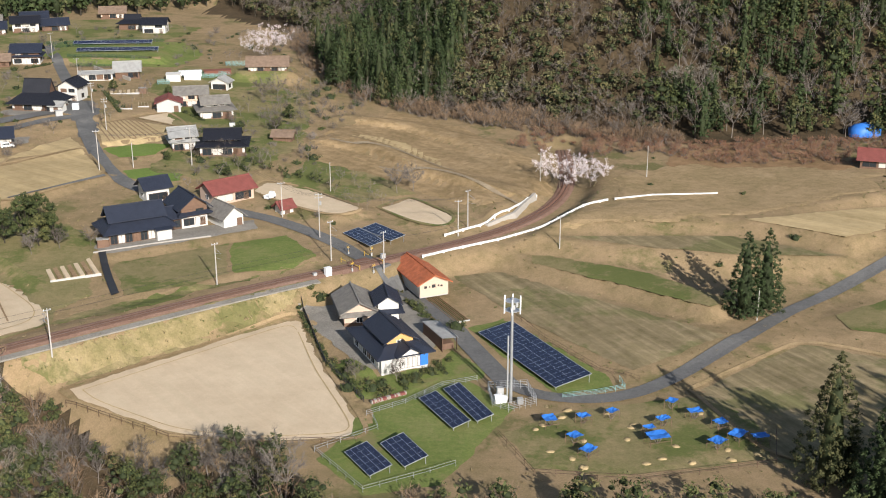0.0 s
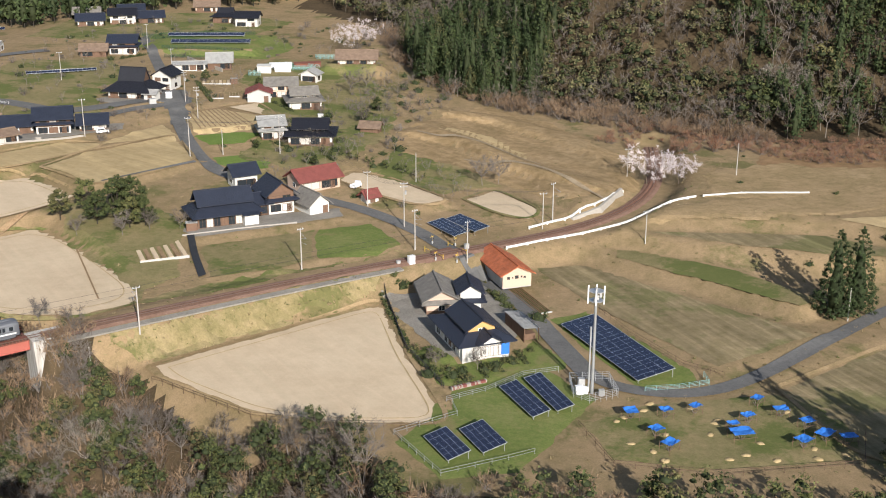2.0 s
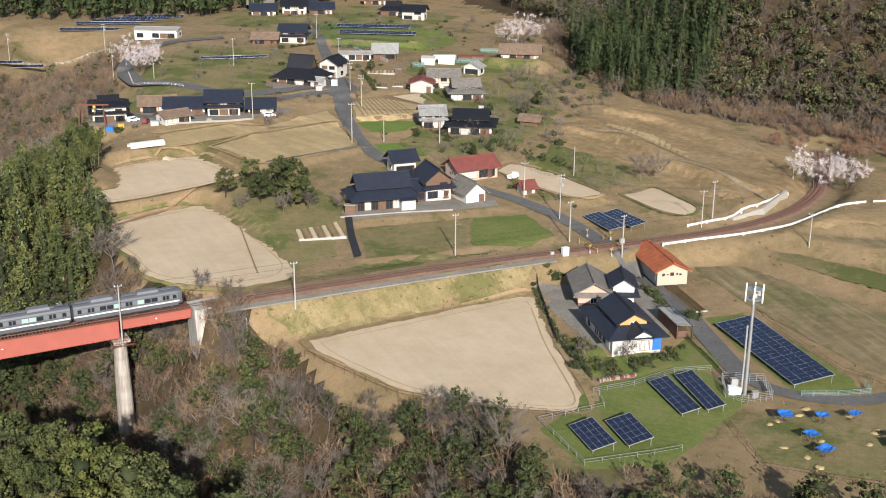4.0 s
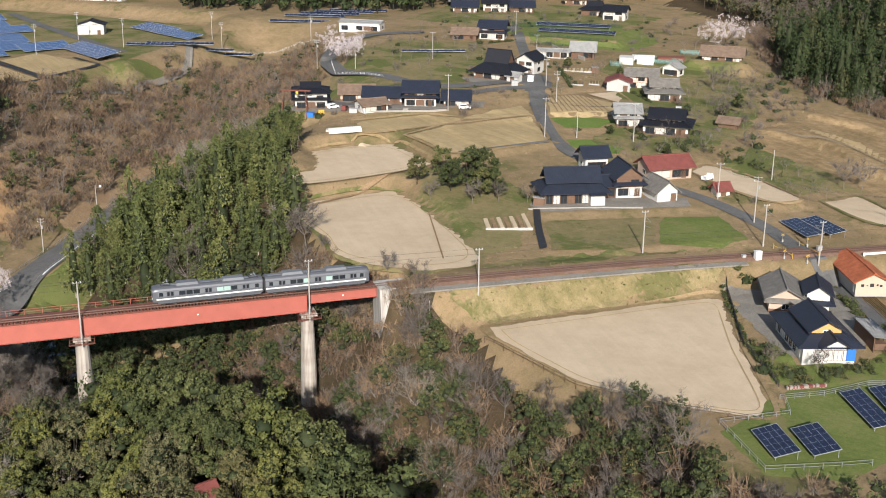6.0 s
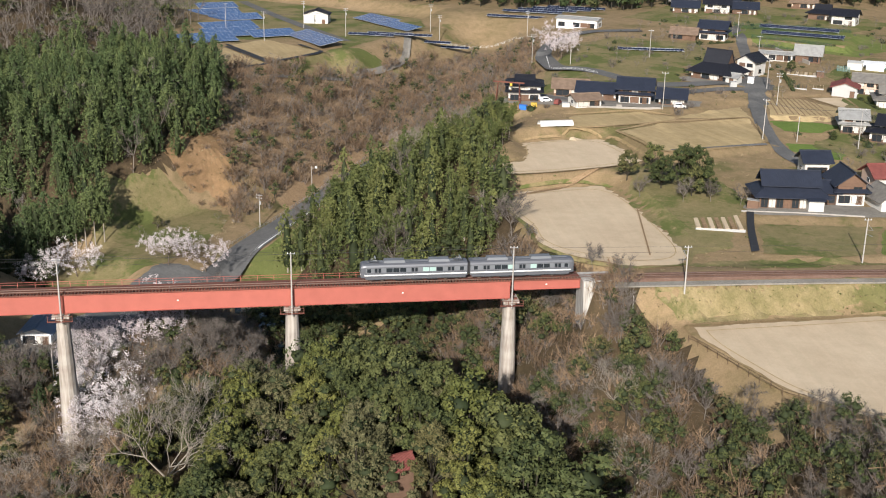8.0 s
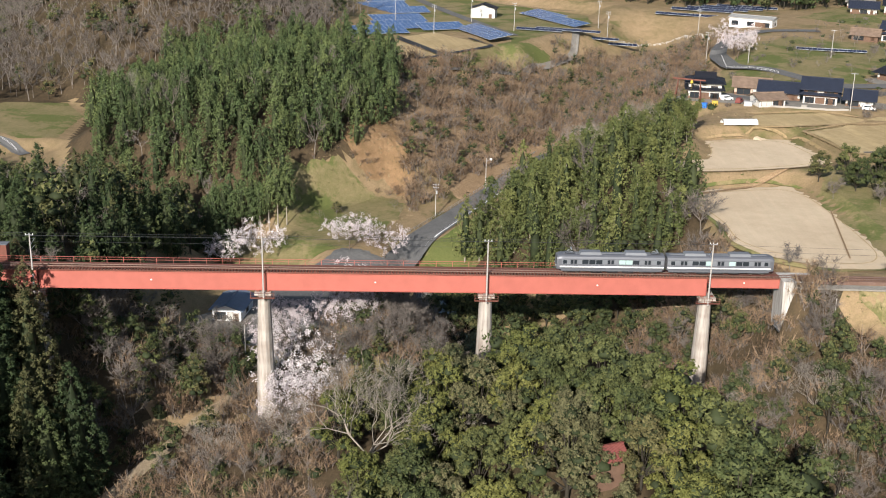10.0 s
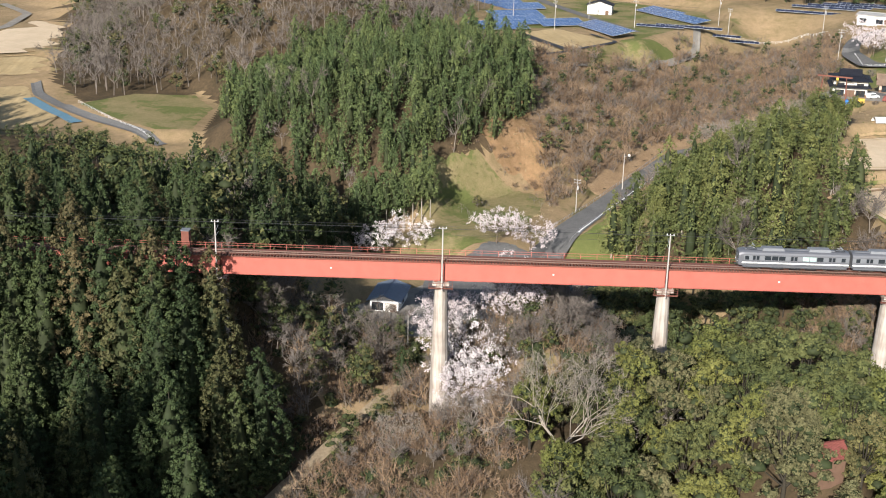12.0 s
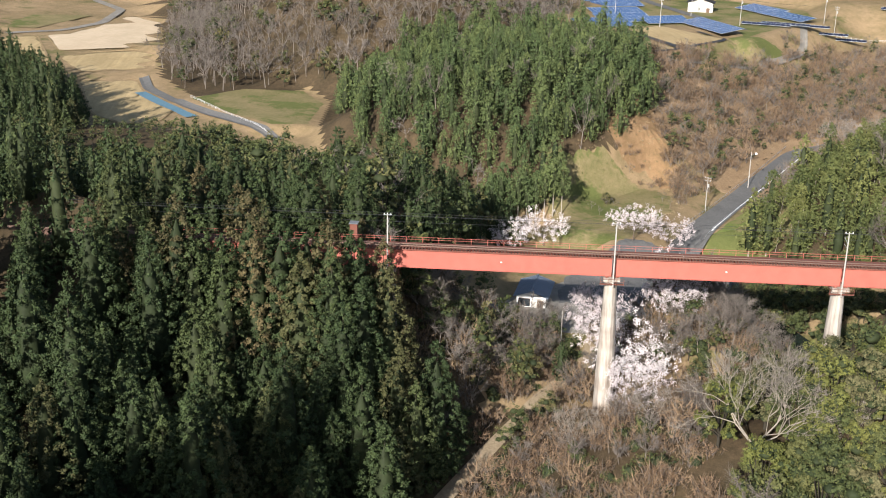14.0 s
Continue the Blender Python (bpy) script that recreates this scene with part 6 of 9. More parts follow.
def house(label, x, y, turn, w, d, walls_z, roof="gable", tile="tile_dark", wall="plaster", rise=2.2, over=0.7, axis="x", win=2, upper=None, low_wall=None, base=None, category="house", z=None, pane="dark_glass", gable=None, skirt=None):
    """A house of one block: front towards local -y. upper: (share of width, share of depth, height) of a second storey."""
    rise, over, walls_z = rise * 1.25, over + 0.35, walls_z * 0.87
    h = thing("house" if category == "house" else category.replace(" ", "_"), label, category, x, y, z, turn)
    W, D = w / 2, d / 2
    if low_wall:
        walls(h, -W, -D, W, D, 0, walls_z * 0.45, low_wall)
        part("upper_wall", Geo().box(-W + 0.02, -D + 0.02, walls_z * 0.45, W - 0.02, D - 0.02, walls_z), wall, h)
    else:
        walls(h, -W, -D, W, D, 0, walls_z, wall)
    if wall in ("plaster", "cream") and not low_wall and category == "house":
        part("wainscot", Geo().box(-W - 0.03, -D - 0.03, -0.4, W + 0.03, D + 0.03, 0.9), "brown_wood", h, "dark boarded foot of the walls")
    if base:
        part("plinth", Geo().box(-W - 0.06, -D - 0.06, -0.7, W + 0.06, D + 0.06, 0.35), base, h)
    if skirt:
        z0 = skirt
        roof_skirt(h, (-W - 1.1, -D - 1.1, W + 1.1, D + 1.1), (-W - 0.02, -D - 0.02, W + 0.02, D + 0.02), z0, z0 + 0.55, tile)
    if roof == "gable":
        roof_gable(h, -W, -D, W, D, walls_z, rise, over, tile, gable or wall, axis)
    elif roof == "hip":
        irimoya(h, w, d, walls_z, tile, gable or wall, over, min(w, d) * 0.28, rise * 0.5, rise * 0.75, axis)
    if upper:
        f, g, hi = upper
        uw, ud, z0 = W * f, D * g, walls_z + 0.35
        part("upper_storey", Geo().box(-uw, -ud, z0 - 1.0, uw, ud, z0 + hi), gable or wall, h)
        row_of_windows(h, "f", -ud, -uw * 0.85, uw * 0.85, max(2, int(uw)), z0 + hi * 0.35, 1.2, hi * 0.45)
        roof_gable(h, -uw, -ud, uw, ud, z0 + hi, rise * 0.8, over, tile, gable or wall, axis)
    if win:
        tall = 1.2 if walls_z < 4 else 1.1
        row_of_windows(h, "f", -D, -W * 0.92, W * 0.92, win, 0.35, w / win * 0.78, tall + 0.55, pane, "wood")
        row_of_windows(h, "r", W, -D * 0.7, D * 0.7, max(1, win // 2), 0.7, 1.7, 1.3, pane, "wood")
        row_of_windows(h, "l", -W, -D * 0.7, D * 0.7, max(1, win // 2), 0.9, 1.2, 1.0, pane)
        if walls_z > 4.3:
            row_of_windows(h, "f", -D, -W * 0.85, W * 0.85, win, walls_z * 0.6, w / win * 0.6, 1.1, pane, "wood")
            row_of_windows(h, "r", W, -D * 0.6, D * 0.6, 1, walls_z * 0.62, 1.2, 1.0, pane)
    window(h, "f", -D, W * 0.62 if w > 5 else 0.0, 0.05, 1.3, 1.9, "brown_wood", "wood", "door")
    return h


# tiled house by the paddy: long lower roof, raised upper roof with an ochre gable
h = thing("house", "white-walled house with slate-blue glazed tile roofs and an ochre gable", "house", -10.1, 202.7, 0.6, 114.0)
walls(h, -7.5, -4.6, 7.5, 4.6, 0, 3.1, "plaster", "white plaster walls with dark posts")
roof_skirt(h, (-8.6, -5.8, 8.6, 5.8), (-5.4, -2.7, 4.6, 2.7), 3.0, 4.5, "tile_dark")
part("upper_storey", Geo().box(-5.3, -2.6, 3.4, 4.5, 2.6, 5.6), "ochre", h, "ochre boarded upper walls")
roof_gable(h, -5.3, -2.6, 4.5, 2.6, 5.4, 1.45, 0.9, "tile_dark", "ochre", "x")
roof_gable(h, -9.2, -2.6, -5.0, 1.8, 3.6, 1.3, 0.5, "tile_dark", "plaster", "x")
row_of_windows(h, "l", -7.5, -4.0, 2.6, 4, 0.4, 1.3, 1.9, "plaster", "wood")
row_of_windows(h, "b", 4.6, -6.5, 6.5, 6, 0.5, 1.5, 1.7)
row_of_windows(h, "f", -4.6, -6.5, 6.5, 4, 0.5, 1.6, 1.7)
part("blue_sheet", Geo().box(-7.58, -4.65, 0.3, -7.50, -3.0, 2.6), "blue_sheet", h, "bright blue sheet over the corner")
window(h, "l", -5.3, 0, 4.3, 1.2, 0.8)
house("annex house with weathered grey tiles and cream gable", -18.0, 222.0, 103.5, 10.5, 6.2, 4.0, "gable", "tile_grey", "cream", 1.35, 0.7, "x", 2, z=0.6, skirt=2.4)
house("white plaster storehouse with dark tile roof", -11.6, 221.8, 100, 6.4, 4.2, 5.2, "gable", "tile_dark", "plaster", 1.1, 0.5, "x", 1, z=0.6, skirt=2.3, category="storehouse")
h = thing("carport", "open carport with a grey corrugated roof on posts", "carport", -0.6, 209.2, None, 114.5)
part("roof", Geo().solid([(-4.8, -1.7, 2.35), (4.8, -1.7, 2.35), (4.8, 1.7, 2.7), (-4.8, 1.7, 2.7)], [(-4.8, -1.7, 2.43), (4.8, -1.7, 2.43), (4.8, 1.7, 2.78), (-4.8, 1.7, 2.78)]), "sheet_grey", h)
for px in (-4.5, -1.5, 1.5, 4.5):
    for py in (-1.5, 1.5):
        part("post", Geo().box(px - 0.07, py - 0.07, -0.3, px + 0.07, py + 0.07, 2.5), "brown_wood", h)
part("back_wall", Geo().box(-4.6, 1.45, -0.2, 4.6, 1.55, 2.4), "brown_wood", h)
part("stored_timber", Geo().box(-4.2, -1.0, 0, -2.2, 1.2, 1.2).box(-1.6, -0.6, 0, 0.4, 1.0, 0.8), "brown_wood", h)

# long shed with orange tiles beside the level crossing
h = thing("storage_shed", "long storage shed with faded orange tile roof and cream gable", "shed", -4.9, 240.6, 1.2, 113.5)
walls(h, -7.4, -3.3, 7.4, 3.3, 0, 2.7, "grey_metal", "grey sheet-metal side walls")
part("gable_front", Geo().box(-7.46, -3.32, -0.4, -7.40, 3.32, 2.7), "cream", h, "cream front wall")
roof_gable(h, -7.4, -3.3, 7.4, 3.3, 2.7, 1.6, 0.8, "tile_orange", "cream", "x")
for k in range(5):
    part("shutter", Geo().box(-6.6 + k * 2.9, 3.30, 0.1, -4.2 + k * 2.9, 3.36, 2.4), "grey_metal", h)
for k, (a, b) in enumerate(((-2.0, 0.5), (-1.2, 0.35), (-0.3, 0.8), (0.9, 0.3), (1.7, 0.6))):
    part("hung_tool", Geo().box(-7.56, a, 1.5 + 0.15 * (k % 2), -7.46, a + b, 1.9 + 0.15 * (k % 3)), "black", h, "dark things hung on the wall")

# ---- village: front middle x, y, turn, width, depth ----
def set_back(x, y, turn, d):
    return x - math.sin(radians(turn)) * d / 2, y + math.cos(radians(turn)) * d / 2


def placed(label, x, y, turn, w, d, *rest, **more):
    cx, cy = set_back(x, y, turn, d)
    return house(label, cx, cy, turn, w, d, *rest, **more)


cx, cy = set_back(-69.4, 253.5, 29.6, 9)
h = thing("house", "large dark wooden farmhouse with blue-black tiled roofs on two levels", "house", cx, cy, None, 29.6)
walls(h, -7.2, -4.3, 7.2, 4.3, 0, 2.9, "brown_wood")
roof_skirt(h, (-8.6, -5.7, 8.6, 5.7), (-6.0, -2.6, 6.0, 2.6), 2.75, 4.5, "tile_dark")
part("upper_storey", Geo().box(-5.9, -2.5, 4.0, 5.9, 2.5, 5.7), "brown_wood", h)
row_of_windows(h, "f", -2.5, -5.0, 5.0, 3, 4.75, 1.9, 0.7, "shoji", "wood")
roof_gable(h, -5.9, -2.5, 5.9, 2.5, 5.7, 2.1, 0.95, "tile_dark", "plaster", "x")
row_of_windows(h, "f", -4.3, -6.9, 6.9, 8, 0.3, 1.45, 2.1, "dark_glass", "wood")
part("porch_roof", Geo().solid([(3.0, -6.9, 2.6), (7.0, -6.9, 2.6), (7.0, -4.2, 3.2), (3.0, -4.2, 3.2)], [(3.0, -6.9, 2.75), (7.0, -6.9, 2.75), (7.0, -4.2, 3.35), (3.0, -4.2, 3.35)]), "tile_dark", h)
part("porch_wall", Geo().box(3.4, -6.3, -0.4, 6.8, -4.3, 2.6), "plaster", h)
placed("two-storey farmhouse wing, white below and brown above", -59.2, 264.6, 33, 6.4, 8.5, 5.8, "gable", "tile_dark", "brown_wood", 1.9, 0.8, "y", 2, low_wall="plaster", skirt=2.9)
placed("low tiled passage joining the farmhouse wings", -64.0, 262.0, 31, 5.0, 6.0, 3.6, "gable", "tile_dark", "wood", 1.3, 0.6, "x", 1)
placed("small white storehouse with blue-black tiles behind the farmhouse", -71.8, 281.5, 34, 6.0, 5.5, 4.4, "gable", "tile_dark", "plaster", 1.4, 0.6, "x", 1, category="storehouse")
placed("white-gabled storehouse with a weathered grey roof", -50.0, 264.9, 40, 5.2, 8.0, 3.2, "gable", "tile_grey", "plaster", 1.7, 0.5, "y", 0, category="storehouse")
placed("barn with a dull red roof and pinkish walls", -53.0, 283.4, 40, 11.5, 7.0, 3.6, "gable", "tile_red", "cream", 1.6, 0.6, "x", 2, category="barn")
placed("tiny shed with a bright red roof and white front", -38.6, 276.0, 39, 3.4, 3.0, 2.0, "gable", "tile_red", "plaster", 0.9, 0.4, "x", 0, category="shed")
placed("farmhouse with a black hip-and-gable tiled roof", -62.7, 321.5, 6, 12.5, 10.0, 3.3, "hip", "tile_black", "plaster", 1.6, 1.0, "x", 4, upper=(0.66, 0.55, 1.9), gable="plaster")
placed("two-storey white house with pale grey roofs", -74.4, 325.5, 20, 6.5, 7.5, 5.2, "gable", "sheet_grey", "plaster", 1.3, 0.7, "x", 2, skirt=2.7)
placed("open shed with a grey-brown roof in the grass", -48.4, 341.4, -8, 5.6, 4.0, 2.2, "gable", "tile_brown", "brown_wood", 0.9, 0.5, "x", 0, category="shed")
h = placed("white house with grey tiles and blue roof panels", -72.4, 366.1, 18, 10.5, 10.0, 3.2, "hip", "tile_grey", "plaster", 1.5, 0.9, "x", 3, upper=(0.7, 0.55, 1.9))
placed("pink two-storey house with grey tiles", -83.5, 381.0, 12, 10.0, 7.0, 5.2, "gable", "tile_grey", "cream", 1.4, 0.6, "x", 3)
placed("garage with a maroon sheet roof", -89.0, 371.7, 12, 7.5, 8.5, 3.6, "gable", "tile_red", "grey_metal", 1.1, 0.5, "y", 0, category="garage")
placed("small grey-roofed white shed", -79.5, 409.0, -12, 6.0, 5.0, 3.4, "gable", "sheet_grey", "plaster", 1.2, 0.4, "y", 1, category="shed")
placed("long low white house with a grey-brown tiled roof", -65.0, 428.5, 4, 14.0, 7.5, 3.0, "gable", "tile_brown", "plaster", 1.9, 0.8, "x", 5)
placed("pale row shed with a light flat roof", -125.0, 416.0, 14, 11.5, 4.5, 2.8, "gable", "sheet_grey", "plaster", 0.5, 0.3, "x", 4, category="shed")
placed("barn with a pale grey gabled roof", -115.0, 421.0, 12, 8.5, 7.0, 3.6, "gable", "sheet_grey", "brown_wood", 2.0, 0.6, "x", 2, category="barn")
placed("farmhouse under a huge black hipped roof", -130.5, 364.0, -8, 13.5, 11.0, 2.8, "hip", "tile_black", "plaster", 4.4, 1.1, "x", 4, gable="wood")
placed("tall white storehouse with a black roof", -124.0, 380.0, -8, 6.5, 8.0, 5.8, "gable", "tile_black", "plaster", 1.5, 0.6, "y", 2, category="storehouse")
placed("little white shed in front of the big-roofed house", -122.5, 362.0, -8, 4.0, 3.4, 2.6, "gable", "sheet_grey", "plaster", 0.7, 0.3, "x", 0, category="shed")
placed("low brick-brown annex with brown tiles", -168.3, 436.0, 14, 9.5, 6.0, 3.0, "gable", "tile_brown", "brown_wood", 1.4, 0.6, "x", 2)
placed("two-storey brown and white house with blue-black tiles", -159.5, 444.0, 10, 10.0, 8.0, 5.6, "gable", "tile_dark", "brown_wood", 1.7, 0.8, "x", 3, low_wall="plaster", skirt=2.8)
placed("white storehouse with a black roof at the wood's edge", -129.0, 522.0, 2, 10.0, 8.0, 5.0, "gable", "tile_black", "plaster", 1.6, 0.7, "x", 2, category="storehouse")
placed("house with black hipped tiles beside the storehouse", -141.0, 530.0, 4, 11.0, 9.0, 3.4, "hip", "tile_black", "brown_wood", 2.2, 0.9, "x", 3)
for x, y, turn, label, tile, wall in ((-196, 508, 20, "dark-tiled house in the upper hamlet", "tile_dark", "plaster"), (-184, 516, 18, "two-storey house in the upper hamlet", "tile_black", "plaster"), (-173, 522, 22, "brown-walled house in the upper hamlet", "tile_dark", "brown_wood"),
                                      (-206, 530, 16, "grey-tiled house in the upper hamlet", "tile_grey", "plaster"), (-188, 540, 20, "long roof in the upper hamlet", "tile_dark", "brown_wood"), (-158, 562, 12, "cream house with a grey-brown roof under the wood", "tile_brown", "cream")):
    placed(label, x, y, turn, 11.0, 7.5, 3.6 if "two" not in label else 5.4, "gable", tile, wall, 1.7, 0.8, "x", 3)
placed("white two-storey house with black hip roof on the terrace edge", -165.5, 302.5, 29, 9.5, 8.5, 5.6, "hip", "tile_black", "plaster", 1.5, 0.8, "x", 3, skirt=2.8)
placed("brown-roofed cream house behind the yard", -158.0, 318.0, 25, 10.0, 6.5, 3.4, "gable", "tile_brown", "cream", 1.5, 0.6, "x", 2)
placed("long low house with blue-black tiles", -149.0, 318.0, 20, 11.5, 7.0, 3.2, "gable", "tile_dark", "plaster", 1.6, 0.7, "x", 3)
placed("low white shed with a grey-brown sheet roof", -146.0, 306.5, 52, 8.0, 6.0, 2.7, "gable", "tile_brown", "plaster", 0.9, 0.5, "x", 2, category="shed")
placed("two-storey brick-brown house with dark tiles", -137.5, 320.0, 20, 9.5, 7.5, 5.6, "gable", "tile_dark", "brown_wood", 1.8, 0.8, "x", 3, low_wall="plaster", skirt=2.8)
placed("low dark-tiled house by the side road", -127.5, 324.5, 20, 7.5, 6.0, 3.0, "gable", "tile_dark", "plaster", 1.5, 0.7, "x", 2)
placed("long white flat-roofed works building", -216.0, 438.0, 8, 17.5, 7.0, 4.0, "gable", "sheet_grey", "white_paint", 0.5, 0.3, "x", 5, category="works building")
placed("white gabled pump house among solar arrays", -336.0, 416.0, 30, 11.0, 8.0, 5.0, "gable", "tile_black", "plaster", 1.4, 0.4, "y", 0, category="pump house")
placed("long red-roofed house beyond the solar field", -470.0, 455.0, 30, 24.0, 9.0, 3.6, "gable", "tile_red", "brown_wood", 2.6, 0.8, "x", 4)
placed("white factory shed beyond the solar field", -400.0, 488.0, 12, 46.0, 12.0, 5.0, "gable", "sheet_grey", "plaster", 1.2, 0.4, "x", 8, category="factory shed")
placed("white hut with a low blue-grey roof under the viaduct", -198.0, 146.8, 33, 6.5, 10.0, 3.2, "gable", "hut_roof", "white_paint", 0.9, 0.35, "y", 2, category="hut")
placed("red-roofed house half hidden by trees", 118.0, 306.0, -20, 9.0, 7.0, 3.0, "gable", "tile_red", "brown_wood", 1.5, 0.7, "x", 2)
h = thing("hut", "forest hut with a faded red sheet roof among trees", "hut", -80.0, 113.0, 0.3, 62)
walls(h, -2.0, -1.6, 2.0, 1.6, -2.0, 2.0, "brown_wood")
roof_gable(h, -2.0, -1.6, 2.0, 1.6, 2.0, 1.0, 0.5, "tile_red", "brown_wood", "x")

# polytunnel and netted beds
h = thing("polytunnel", "long white polytunnel over a seed bed", "polytunnel", -144.2, 282.0, None, 46)
n = 9
ring = [(1.5 * math.cos(math.pi * k / n), 1.35 * math.sin(math.pi * k / n)) for k in range(n + 1)]
g = Geo()
for (a, b), (c, d) in zip(ring, ring[1:]):
    g.face((-4.8, a, b), (4.8, a, b), (4.8, c, d), (-4.8, c, d))
part("film", g, "white_concrete", h, "milky plastic film")
for k in range(9):
    hoop = Geo()
    for (a, b), (c, d) in zip(ring, ring[1:]):
        hoop.bar((-4.8 + 1.2 * k, a * 1.01, b * 1.01), (-4.8 + 1.2 * k, c * 1.01, d * 1.01), 0.06, 0.06)
    part("hoop", hoop, "steel", h)
rng = random.Random(5)
for x, y, w, d, hi, mat, label in ((-98, 420, 5, 4, 2.6, "plaster", "white patched shed in the scrapyard"), (-92, 424, 6, 3, 2.2, "white_paint", "white container in the scrapyard"), (-86, 428, 9, 2.5, 1.8, "teal_net", "teal netted frame in the scrapyard"),
                                   (-94, 430, 8, 3, 1.6, "white_paint", "pile of white sheeting in the scrapyard"), (-85, 436, 10, 2, 1.4, "rust", "rusty sheet fence round the scrapyard"), (-78, 452, 12, 3, 1.2, "teal_net", "teal netted bed on the slope"), (-100, 414, 4, 3, 2.0, "teal_net", "teal netted cage in the scrapyard")):
    if mat == "teal_net":
        continue
    t = thing("yard_shed" if hi > 2 else "netted_bed", label, "shed" if hi > 2 else "bed", x, y, None, rng.uniform(-8, 20))
    part("body", Geo().box(-w / 2, -d / 2, -0.3, w / 2, d / 2, hi), mat, t)
    part("top", Geo().solid([(-w / 2 - 0.2, -d / 2 - 0.2, hi), (w / 2 + 0.2, -d / 2 - 0.2, hi), (w / 2 + 0.2, d / 2 + 0.2, hi + 0.3), (-w / 2 - 0.2, d / 2 + 0.2, hi + 0.3)], [(-w / 2 - 0.2, -d / 2 - 0.2, hi + 0.08), (w / 2 + 0.2, -d / 2 - 0.2, hi + 0.08), (w / 2 + 0.2, d / 2 + 0.2, hi + 0.38), (-w / 2 - 0.2, d / 2 + 0.2, hi + 0.38)]), mat, t)

# ---- solar arrays ----
def panel_mesh(w, d, cell):
    g = Geo().box(-w / 2, -d / 2, 0, w / 2, d / 2, 0.04)
    me = g.mesh("panel", cell)
    return me


def solar_array(label, x, y, turn, cols, rows, pw=1.65, pd=1.0, tilt=12, lift=0.8, cell="pv", legs=True, gap=0.035, z=None):
    """Rows of framed panels on a tilted rack; its low edge lies towards local -y."""
    t = thing("solar_array", label, "solar panels", x, y, z, turn, "solar arrays")
    me = panel_mesh(pw - gap, pd - gap, cell)
    c, s = math.cos(radians(tilt)), math.sin(radians(tilt))
    W, D = cols * pw, rows * pd
    for i in range(cols):
        for j in range(rows):
            u, v = -W / 2 + (i + 0.5) * pw, (j + 0.5) * pd - D / 2
            ob = new("panel", me)
            ob.parent = t
            ob.matrix_basis = pose(u, v * c, lift + (v + D / 2) * s, tilt)
    rack = Geo()
    for v in np.linspace(-D / 2 + 0.3, D / 2 - 0.3, 3):
        rack.bar((-W / 2, v * c, lift - 0.07 + (v + D / 2) * s), (W / 2, v * c, lift - 0.07 + (v + D / 2) * s), 0.07, 0.07)
    rim = [(-W / 2, -D / 2), (W / 2, -D / 2), (W / 2, D / 2), (-W / 2, D / 2)]
    for (a, b), (e, f) in zip(rim, rim[1:] + rim[:1]):
        rack.bar((a, b * c, lift + 0.02 + (b + D / 2) * s), (e, f * c, lift + 0.02 + (f + D / 2) * s), 0.06, 0.08)
    for k in range(1, cols):
        u = -W / 2 + k * pw
        rack.bar((u, -D / 2 * c, lift + 0.025), (u, D / 2 * c, lift + 0.025 + D * s), gap * 1.2, 0.03)
    for k in range(1, rows):
        v = -D / 2 + k * pd
        rack.bar((-W / 2, v * c, lift + 0.025 + (v + D / 2) * s), (W / 2, v * c, lift + 0.025 + (v + D / 2) * s), gap * 1.2, 0.03)
    part("rack", rack, "pv_frame", t, "aluminium rack and frame strips")
    if legs:
        for k in range(max(2, cols // 3 + 1)):
            u = -W / 2 + 0.3 + (W - 0.6) * k / max(1, cols // 3)
            for v in (-D / 2 + 0.3, D / 2 - 0.3):
                part("leg", Geo().box(u - 0.04, v * c - 0.04, -0.4, u + 0.04, v * c + 0.04, lift - 0.05 + (v + D / 2) * s), "steel", t)
    return t


def array_at(label, corners, cols, rows, **more):
    """From the ground corners of its sheet: near-left, near-right, far-right, far-left as seen from the south."""
    (ax, ay), (bx, by), (cx, cy), (dx, dy) = corners
    turn = math.degrees(math.atan2(by - ay + cy - dy, bx - ax + cx - dx))
    w = (math.dist((ax, ay), (bx, by)) + math.dist((dx, dy), (cx, cy))) / 2
    d = (math.dist((ax, ay), (dx, dy)) + math.dist((bx, by), (cx, cy))) / 2
    return solar_array(label, (ax + bx + cx + dx) / 4, (ay + by + cy + dy) / 4, turn, cols, rows, w / cols, d / rows, **more)


array_at("long dark blue solar array with pale frames in the grass", ((7.3, 212.5), (20.4, 187.2), (26.4, 191.8), (13.6, 217.3)), 19, 4, tilt=8)
array_at("dark blue solar array on a steel rack", ((-4.1, 183.2), (1.8, 171.8), (4.4, 174.0), (-1.4, 185.3)), 7, 3, tilt=12)
array_at("dark blue solar array on a steel rack beside the mast", ((0.1, 187.0), (5.8, 174.4), (8.4, 176.2), (2.8, 188.8)), 7, 3, tilt=12)
array_at("small dark blue solar array by the paddy", ((-15.3, 163.5), (-11.0, 156.2), (-8.0, 158.7), (-12.5, 166.6)), 5, 4, tilt=12)
array_at("small dark blue solar array in the grass", ((-9.8, 166.3), (-5.7, 159.0), (-2.6, 161.6), (-6.8, 169.6)), 5, 4, tilt=12)
array_at("dark solar array beside the level crossing", ((-23.6, 262.5), (-16.6, 252.5), (-13.4, 255.4), (-20.4, 265.4)), 7, 4, tilt=8)
array_at("second dark solar array beside the level crossing", ((-19.6, 266.0), (-12.2, 256.4), (-8.8, 259.2), (-16.4, 268.8)), 7, 4, tilt=8)
for k, (x, y) in enumerate(((-137, 484), (-130, 465))):
    solar_array("long row of dark solar panels on the green slope", x, y, 6, 20, 2, 1.6, 1.35, 20, 0.9)
